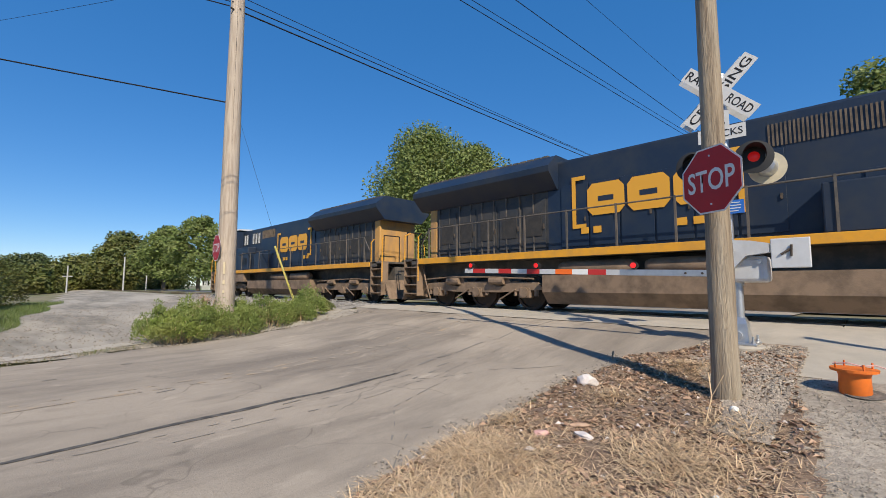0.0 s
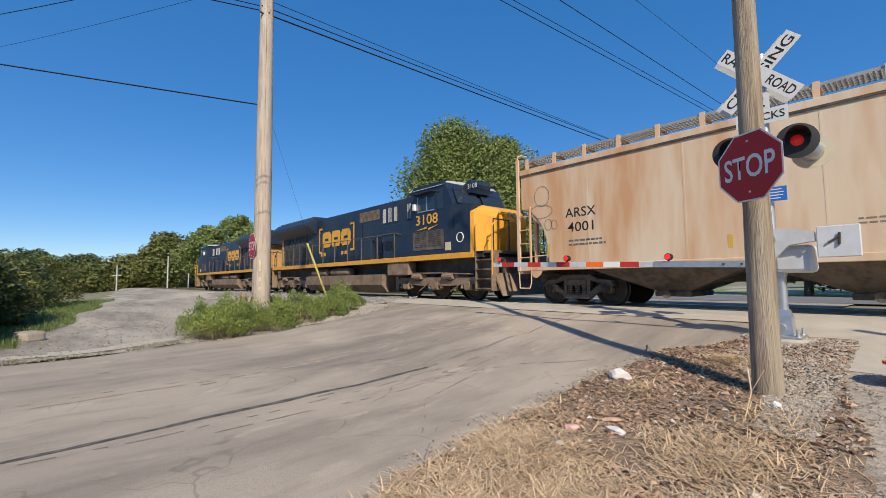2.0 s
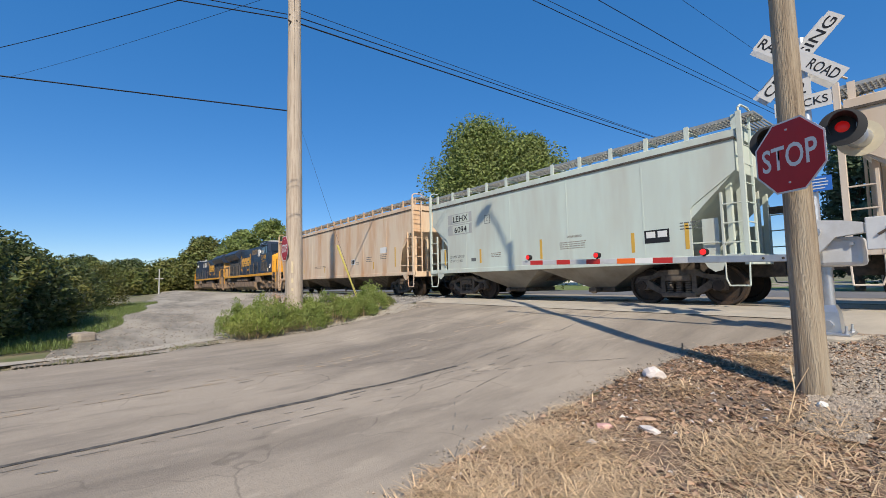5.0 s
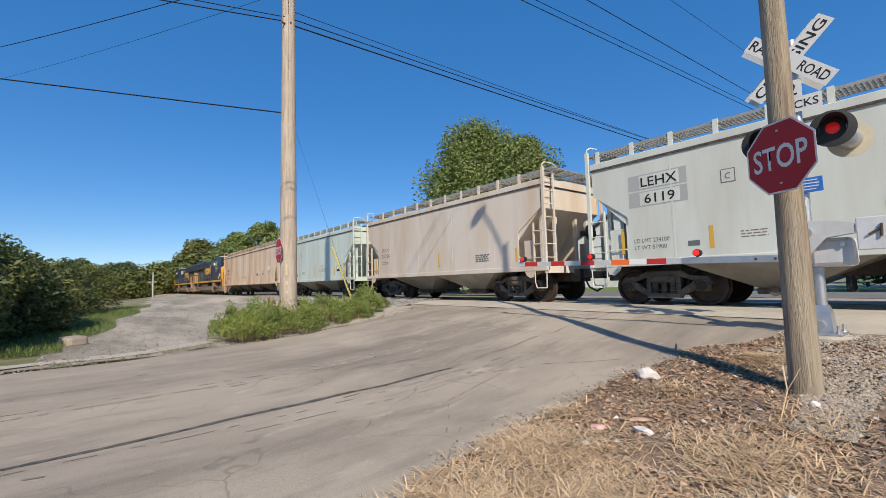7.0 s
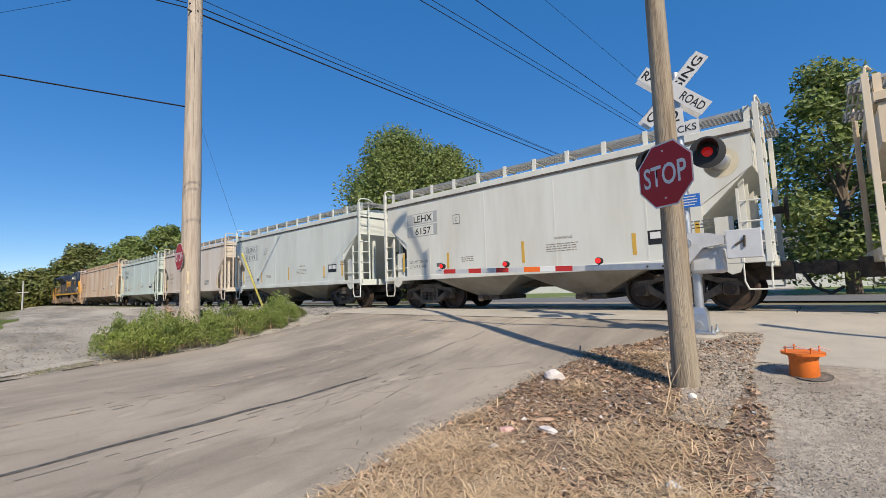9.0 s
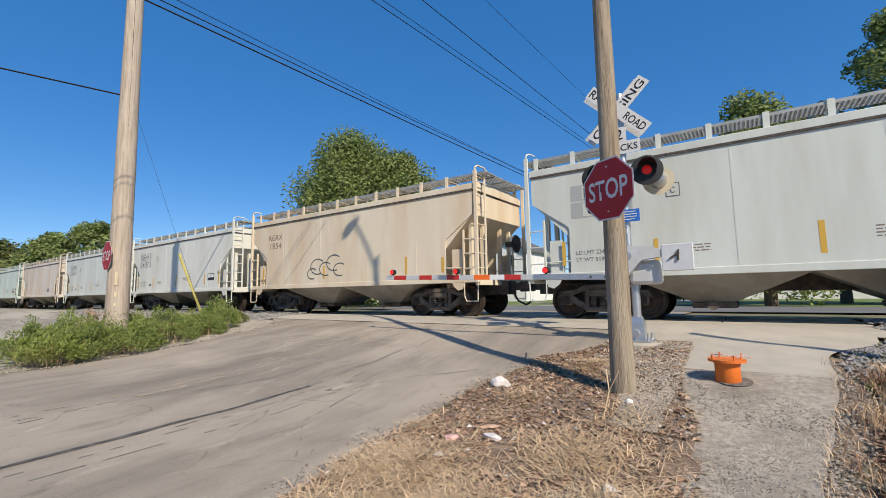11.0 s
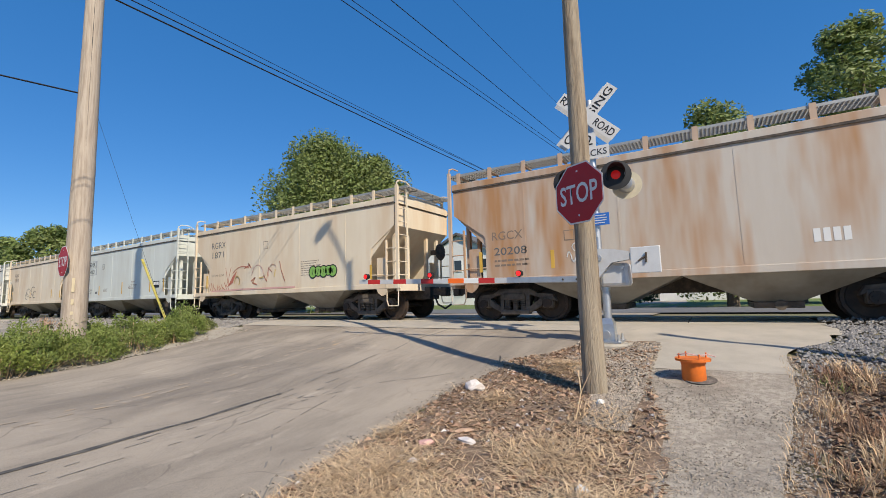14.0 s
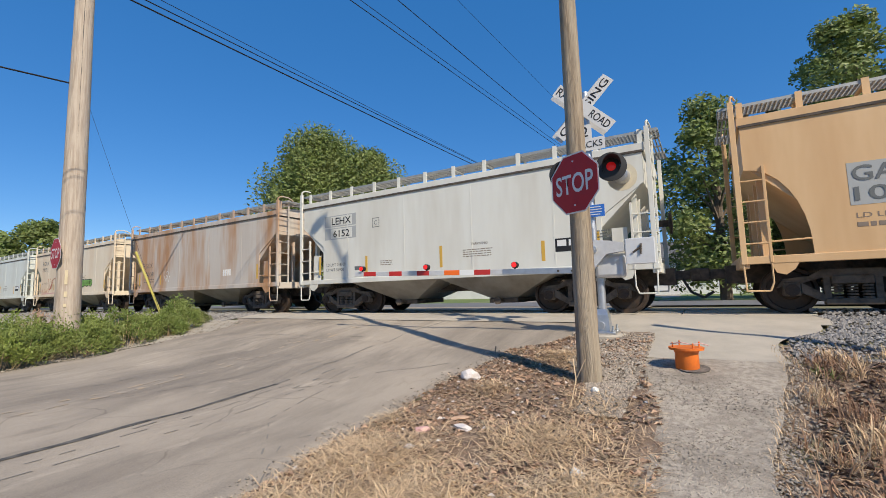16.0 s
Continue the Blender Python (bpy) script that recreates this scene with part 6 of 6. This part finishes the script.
for lx in (-0.35, -0.6):
    part("arm_bolt", Form().rod((lx, -0.045, 0), (lx, 0.045, 0), 0.02, 6), M["steel_dark"], arm)

pole("signal_post", 4.5, 6.3, 0.2, 5.7, 0.08, 0.07, M["steel_post"], "plain grey steel post beside the verge", seg=12)
# orange bollard sleeve set in a hole in the path
bk = thing("orange_bollard", Matrix.Translation((-0.24, 6.45, height(0, 6.45) - 0.03)) @ Matrix.Diagonal((0.83, 0.83, 0.9, 1)), "orange plastic bollard base standing in a hole in the path", "bollard")
part("sleeve", Form().lathe([(0.15, 0.0), (0.165, 0.02), (0.16, 0.26), (0.18, 0.32), (0.13, 0.32), (0.12, 0.02)], None, 24), M["orange"], bk, smooth=True)
part("flange", Form().lathe([(0.13, 0.315), (0.24, 0.318), (0.245, 0.35), (0.13, 0.355)], None, 24), M["orange"], bk)
for a in range(4):
    x, y = 0.2 * math.cos(a * 1.571 + 0.5), 0.2 * math.sin(a * 1.571 + 0.5)
    part("stud", Form().rod((x, y, 0.345), (x, y, 0.42), 0.013, 6), M["orange"], bk)
part("loose_cord", Form().tube([(-0.2, -0.1, 0.4), (-0.05, -0.18, 0.43), (0.08, -0.16, 0.4), (0.2, -0.12, 0.42), (0.3, -0.1, 0.39)], 0.008, 5), M["graf_pink"], bk)
hole = Form().lathe([(0.02, -0.02), (0.17, -0.02), (0.18, 0.004), (0.14, 0.002), (0.02, 0.002)], None, 20)
single("path_hole", hole, M["ballast_bed"], "dark earth hole round the orange bollard", "hole", m=Matrix.Translation((-0.17, 6.42, height(0, 6.42) + 0.034)) @ Matrix.Rotation(math.atan((height(0, 6.9) - height(0, 5.9))), 4, "X"))


# litter
def crumple(name, x, y, sx, sy, sz, material, label, seed):
    rng = random.Random(seed)
    f = Form()
    bmesh.ops.create_icosphere(f.bm, subdivisions=2, radius=1)
    for v in f.bm.verts:
        k = 1 + 0.45 * noise.noise(v.co * 1.9 + Vector((seed, 0, 0)))
        v.co = Vector((v.co.x * sx * k, v.co.y * sy * k, max(-0.3, v.co.z) * sz * k))
    single(name, f, material, label, "litter", "litter on the mulch", m=Matrix.Translation((x, y, height(x, y) + 0.05 + sz * 0.25)) @ Matrix.Rotation(rng.uniform(0, 3), 4, "Z"))


crumple("crumpled_paper", -2.72, 5.25, 0.13, 0.1, 0.1, M["litter"], "crumpled pale paper bag at the mulch's edge", 1)
crumple("plastic_bottle", -2.04, 3.78, 0.11, 0.05, 0.03, M["litter"], "flattened clear plastic bottle", 2)
crumple("paper_scrap", -2.38, 3.6, 0.08, 0.045, 0.03, M["graf_pink"], "pinkish scrap of paper", 3)
crumple("paper_scrap", -2.27, 3.24, 0.05, 0.035, 0.02, M["litter"], "small white paper scrap", 4)
crumple("plastic_cup", -1.12, 5.2, 0.045, 0.045, 0.04, M["white_sign"], "white cup at the pole's foot", 5)
crumple("paper_scrap", -0.85, 3.3, 0.06, 0.05, 0.04, M["white_sign"], "white paper scrap on dry grass", 6)
crumple("dead_plant", -2.2, 4.0, 0.09, 0.05, 0.02, M["dead_leaf"], "large brown dead leaf", 7)
f = Form().tube([(0, 0, 0), (0.05, 0.1, 0.28), (0.02, 0.14, 0.5)], 0.006, 5).tube([(0.05, 0.1, 0.28), (0.16, 0.1, 0.5)], 0.004, 5)
single("dry_twig", f, M["straw"], "pale dry twig standing by the pole", "twig", m=Matrix.Translation((-1.28, 4.75, height(0, 4.75) + 0.02)))
f = Form().rod((0, 0, 0), (0.02, 0.0, 0.14), 0.012, 6)
single("wooden_stub", f, M["wood_pole"], "short wooden stub at the road's edge", "stub", m=Matrix.Translation((-2.98, 6.62, height(0, 6.62))))


# cables overhead
def cable(points, r, label, sag=0.0):
    f = Form()
    pts = []
    (a, b) = (Vector(points[0]), Vector(points[1]))
    n = 28
    for i in range(n + 1):
        t = i / n
        p = a.lerp(b, t)
        p.z -= 4 * sag * t * (1 - t)
        pts.append(p)
    rings = []
    d = (b - a).normalized()
    side = d.cross(Vector((0, 0, 1))).normalized()
    for p in pts:
        rings.append([p + side * r, p + Vector((0, 0, r)), p - side * r, p - Vector((0, 0, r))])
    f.loft([[tuple(v) for v in ring] for ring in rings])
    single("overhead_cable", f, M["wire"], label, "cable", "overhead cables")


T0 = (-13.55, 4.46)
cable([(T0[0], T0[1] - 0.2, 10.05), (-12.9, 62, 10.9)], 0.028, "black overhead cable slung from the tall pole", 0.12)
cable([(T0[0] + 0.1, T0[1] - 0.2, 10.2), (-12.7, 62, 11.1)], 0.02, "black overhead cable slung from the tall pole", 0.12)
cable([(T0[0] - 0.1, T0[1], 10.6), (-13.4, 62, 11.6)], 0.013, "thin overhead cable slung from the tall pole", 0.25)
cable([(T0[0] - 0.1, T0[1] - 0.2, 10.15), (-20.5, -22, 10.2)], 0.02, "black overhead cable slung from the tall pole", 0.3)
cable([(T0[0] - 0.1, T0[1] - 0.2, 10.3), (-20.1, -22, 10.5)], 0.016, "black overhead cable slung from the tall pole", 0.3)
cable([(T0[0] - 0.15, T0[1] - 0.1, 12.0), (-40, -14, 13.2)], 0.018, "black overhead cable slung from the tall pole", 0.5)
cable([(T0[0] - 0.15, T0[1] - 0.1, 11.2), (-60, -16, 19.0)], 0.009, "thin overhead cable slung from the tall pole", 0.6)
cable([(T0[0] - 0.05, T0[1] - 0.18, 7.05), (-32, -21, 11.5)], 0.022, "black service cable leaving a low bracket", 0.05)
cable([(-10.6, -30, 9.6), (-3.2, 70, 9.6)], 0.016, "overhead cable above the road", 0.1)
cable([(-10.4, -30, 9.6), (-2.95, 70, 9.6)], 0.013, "overhead cable above the road", 0.1)
cable([(-8.7, -30, 9.6), (-3.5, 70, 9.6)], 0.015, "overhead cable above the road", 0.1)
cable([(-7.4, -30, 9.6), (-2.1, 70, 9.6)], 0.007, "thin overhead cable above the road", 0.1)

# yellow guard on a guy wire
gy_ = thing("guy_wire", Matrix.Translation((-14.3, 7.15, 0.35)), "guy wire with a yellow plastic guard in the weeds", "guy wire")
part("guard", Form().rod((0, -0.1, 0.45), (0.0, -0.92, 2.5), 0.035, 10), M["guard_yellow"], gy_, "faded yellow guard tube")
part("cable", Form().rod((0, 0.05, 0.0), (0.5, -2.5, 6.6), 0.004, 5), M["wire"], gy_)


# weeds at the pole's foot: a clump each
def weed_clump(x, y, h, r, seed, leaf, n, label):
    rng = random.Random(seed)
    th = thing("weed_clump", Matrix.Translation((x, y, height(x, y))) @ Matrix.Diagonal((1, 1, 1.18, 1)), label, "weeds", "weeds along the road's edge")
    verts, faces, f = [], [], Form()
    for k in range(n // 6):
        a, q = rng.uniform(0, 6.283), r * math.sqrt(rng.random())
        top = h * rng.uniform(0.6, 1.0) * (1.05 - 0.6 * (q / r) ** 2)
        c = Vector((q * math.cos(a), q * math.sin(a), top * rng.uniform(0.45, 0.9)))
        if k % 3 == 0:
            f.rod((c.x * 0.6, c.y * 0.6, 0), c, 0.006, 4)
        s0 = rng.uniform(0.1, 0.2)
        for i in range(70):
            d = Vector((rng.gauss(0, 1), rng.gauss(0, 1), rng.gauss(0.25, 0.9))).normalized()
            p = c + d * s0 * rng.random() ** 0.4
            p.z = max(0.02, p.z)
            u = (d + Vector((rng.gauss(0, 0.7), rng.gauss(0, 0.7), rng.gauss(0.4, 0.5)))).normalized()
            q2 = rng.uniform(0.014, 0.036)
            w = u.orthogonal().normalized() * q2 * 0.42
            i0 = len(verts)
            verts += [tuple(p - u * q2), tuple(p + w), tuple(p + u * q2), tuple(p - w)]
            faces.append((i0, i0 + 1, i0 + 2, i0 + 3))
    part("stem", f, M["straw"], th)
    me = bpy.data.meshes.new("foliage")
    me.from_pydata(verts, [], faces)
    me.materials.append(leaf)
    part("foliage", me, None, th)


for i, (x, y, h, r) in enumerate(((-12.75, 3.05, 0.85, 0.7), (-13.0, 3.5, 1.05, 0.85), (-13.4, 3.0, 0.95, 0.75), (-13.5, 4.6, 1.0, 0.8), (-12.9, 4.6, 0.85, 0.7), (-13.3, 5.6, 0.95, 0.75), (-13.7, 6.3, 0.75, 0.6), (-13.3, 6.7, 0.6, 0.5), (-13.95, 7.35, 1.05, 0.55), (-14.0, 3.8, 1.1, 0.8), (-14.6, 5.0, 0.9, 0.8))):
    weed_clump(x, y, h, r, 40 + i, M["weed"] if i % 3 else M["weed_light"], 700, "leafy green weeds at the pole's foot")
weed_clump(-14.6, 8.4, 0.35, 0.35, 70, M["leaf_olive"], 90, "low reddish weeds at the apron's edge")
weed_clump(-13.6, 4.0, 1.45, 0.35, 71, M["dead_leaf"], 60, "tall brown seed stalks against the pole")

# woods and trees
tree("maple_tree", -23.4, 22.0, 0.6, 12.2, 5.6, 0.3, M["leaf_maple"], "full green maple tree behind the track", 78000, 0.115, 0.12, 3, lumps=110, dome=True, tall=1.35, lump=0.36)
tree("maple_tree", -19.9, 23.2, 0.6, 10.9, 3.4, 0.25, M["leaf_maple"], "green maple tree joined to a larger crown", 32000, 0.115, 0.12, 8, lumps=46, dome=True, tall=1.35, lump=0.4)
tree("shade_tree", 0.9, 25.5, 0.6, 10.2, 3.2, 0.28, M["leaf_maple"], "tall green tree beyond the street", 16000, 0.13, 0.1, 5, lumps=26)
tree("shade_tree", 4.4, 32, 0.6, 10.5, 3.4, 0.28, M["leaf_olive"], "tall green tree beyond the street", 14000, 0.15, 0.15, 6, lumps=26)
tree("conifer", 7.0, 28, 0.6, 14.2, 3.0, 0.3, M["leaf_maple"], "tall green pine with layered boughs beyond the street", 15000, 0.13, 0.2, 12, lumps=22)
tree("conifer", 10.8, 29, 0.6, 16.0, 3.2, 0.3, M["leaf_maple"], "tall green pine with layered boughs beyond the street", 15000, 0.14, 0.2, 13, lumps=22)
tree("conifer", 4.5, 33, 0.6, 12.0, 1.6, 0.2, M["needle"], "slim blue-green conifer beyond the street", 7000, 0.13, 0.12, 14, cone=True, lumps=26)
tree("conifer", -4.0, 27, 0.6, 8.5, 2.4, 0.2, M["needle"], "dark blue-green conifer beyond the street", 9000, 0.13, 0.08, 15, cone=True, lumps=30)
tree("garden_bush", -31, 30, 0.55, 2.6, 2.2, 0.1, M["weed"], "round bright green garden bush", 5000, 0.12, 0.05, 16, category="bush", lumps=14)
tree("shade_tree", -72, 20.2, 0.5, 11.2, 4.6, 0.3, M["leaf_maple"], "airy green tree behind the track", 9000, 0.25, 0.25, 17, lumps=22)
tree("shade_tree", -84, 18.4, 0.5, 10.8, 4.4, 0.3, M["leaf_maple"], "airy green tree behind the track", 8000, 0.25, 0.25, 18, lumps=20)
tree("shade_tree", -98, 14.7, 0.4, 10.2, 6.5, 0.4, M["leaf_olive"], "broad olive-green tree at the lot's end", 16000, 0.3, 0.02, 19, lumps=30)
wood = [(-104, 9, 5.4, 5), (-112, 2, 6.4, 5), (-118, -5, 7.4, 6), (-108, -9, 5.8, 4.5), (-100, -14, 6.6, 6), (-90, -19, 6.4, 5), (-125, 11, 7.4, 6), (-80, -15, 5.2, 4), (-125, 28, 8.6, 7), (-108, 22, 7.6, 6), (-140, 4, 8.0, 7), (-70, -12, 5, 4), (-96, 3, 4, 4), (-60, -9, 4, 3.5), (-50, -7, 4.2, 3)]
for i, (x, y, h, s) in enumerate(wood):
    tree("woodland_tree", x, y, 0.3, h, s, 0.35, M["leaf_dark"] if i % 3 else M["leaf_olive"], "dense dark-green tree in the far wood", 7000, 0.34, 0.0, 100 + i, lumps=20)
for i, (x, y, h, s) in enumerate(((-17.5, -3.4, 3.4, 1.7), (-20.0, -3.0, 3.2, 1.9), (-23.0, -2.6, 2.9, 1.8), (-16.2, -5.4, 3.8, 2.0), (-26.5, -2.8, 2.7, 1.9), (-31, -3.2, 3.0, 2.2), (-19, -6.5, 4.6, 2.4), (-15.0, -3.3, 3.3, 1.5), (-21.5, -2.2, 2.3, 1.2), (-36, -2.2, 3.2, 2.2), (-42, -1.0, 3.4, 2.4))):
    tree("thicket_bush", x, y, 0.0, h, s, 0.08, M["leaf_dark"] if i % 2 else M["leaf_olive"], "tangled vine-covered bush beside the lot", 9000, 0.085, 0.02, 130 + i, category="bush", lumps=24)


def on_lawn(rng):
    x = -14.5 - 34 * rng.random() ** 1.3
    y = -0.6 + 0.12 * max(0.0, -x - 17) + 0.3 * math.sin(x * 0.5) - 2.6 * rng.random() ** 1.2
    return x, y, height(x, y) + 0.01


scatter("verge_grass", M["grass"], 26000, on_lawn, 0.26, "green uncut grass along the thicket", "grass", 1.5, 31, "blade")
f = Form()
f.box(-0.3, 0.3, -0.25, 0.25, 0, 0.3, bevel=0.08)
single("boulder", f, M["gravel"], "grey boulder in the grass", "rock", m=Matrix.Translation((-16.2, -0.7, -0.03)) @ Matrix.Rotation(0.5, 4, "Z"))


# far posts and buildings
def line_post(x, y, h, arms):
    th = thing("line_post", Matrix.Translation((x, y, 0.3)), "pale weathered post beside the track", "post", "posts beside the track")
    part("shaft", Form().rod((0, 0, 0), (0, 0, h), 0.11, 8, 0.09), M["steel_post"], th)
    if arms:
        part("crossarm", Form().box(-0.05, 0.05, -0.6, 0.6, h * 0.6, h * 0.6 + 0.12), M["steel_post"], th)


line_post(-87, 6.4, 4.2, True)
line_post(-78, 12.0, 5.4, False)
line_post(-92, 17.5, 4.0, False)


def house(x0, x1, y0, y1, wall_h, ridge, label, gable_front):
    th = thing("house", Matrix.Translation((x0, y0, 0.45)), label, "house", "houses beyond the street")
    w, d = x1 - x0, y1 - y0
    for nm, b in (("front_wall", (0, w, 0, 0.2)), ("rear_wall", (0, w, d - 0.2, d)), ("side_wall", (0, 0.2, 0.2, d - 0.2)), ("side_wall", (w - 0.2, w, 0.2, d - 0.2))):
        part(nm, Form().box(*b, 0, wall_h), M["siding"], th)
    if gable_front:
        part("roof", Form().prism([(-0.3, wall_h - 0.1), (w / 2, ridge), (w + 0.3, wall_h - 0.1), (w + 0.3, wall_h + 0.1), (w / 2, ridge + 0.25), (-0.3, wall_h + 0.1)], -0.3, d + 0.3), M["roofing"], th)
        part("gable", Form().prism([(0.1, wall_h), (w - 0.1, wall_h), (w / 2, ridge - 0.05)], 0.02, 0.18), M["siding"], th)
    else:
        part("roof", Form().prism([(-0.3, wall_h - 0.1), (d / 2, ridge), (d + 0.3, wall_h - 0.1), (d + 0.3, wall_h + 0.1), (d / 2, ridge + 0.25), (-0.3, wall_h + 0.1)], -0.3, w + 0.3, axis="x"), M["roofing"], th)
    n = max(2, int(w / 2.6))
    for i in range(n):
        c = w * (i + 0.5) / n
        for z in ((1.0,) if wall_h < 4 else (1.0, 3.6)):
            wd = part("window", Form().box(c - 0.5, c + 0.5, -0.05, 0.03, z, z + 1.3), M["siding"], th)
            part("pane", Form().box(c - 0.42, c + 0.42, -0.06, -0.045, z + 0.08, z + 1.22), M["window_dark"], wd)


house(-27.5, -18.0, 40, 48, 5.2, 7.6, "white clapboard house with a grey gable roof", True)
house(-54, -33, 40, 47, 3.0, 4.6, "long low white building beyond the street", False)
house(-4, 10, 44, 52, 3.2, 5.0, "white house beyond the street", False)
house(-104, -92, 30, 38, 3.4, 5.6, "small white house behind the track", False)



def motions():
    """The train runs past, gathering a little speed; its wheels roll."""
    times = [i * 0.5 for i in range(33)]
    for car, u in TRAIN:
        walk(car, [(t, pose(u - travel(t), TRACK_Y, RAIL_Z)) for t in times])
    walk(LEAD, [(t, pose(-13.8 - travel(t), TRACK_Y, RAIL_Z, 0, 0, 180)) for t in times])
    steps = range(0, 481)
    for ws, x, r in WHEELS:
        way = 1 if ws.parent.parent is LEAD else -1
        walk(ws, [(k / 30, Matrix.Translation((x, 0, r)) @ Matrix.Rotation(way * travel(k / 30) / r, 4, "Y")) for k in steps])


motions()
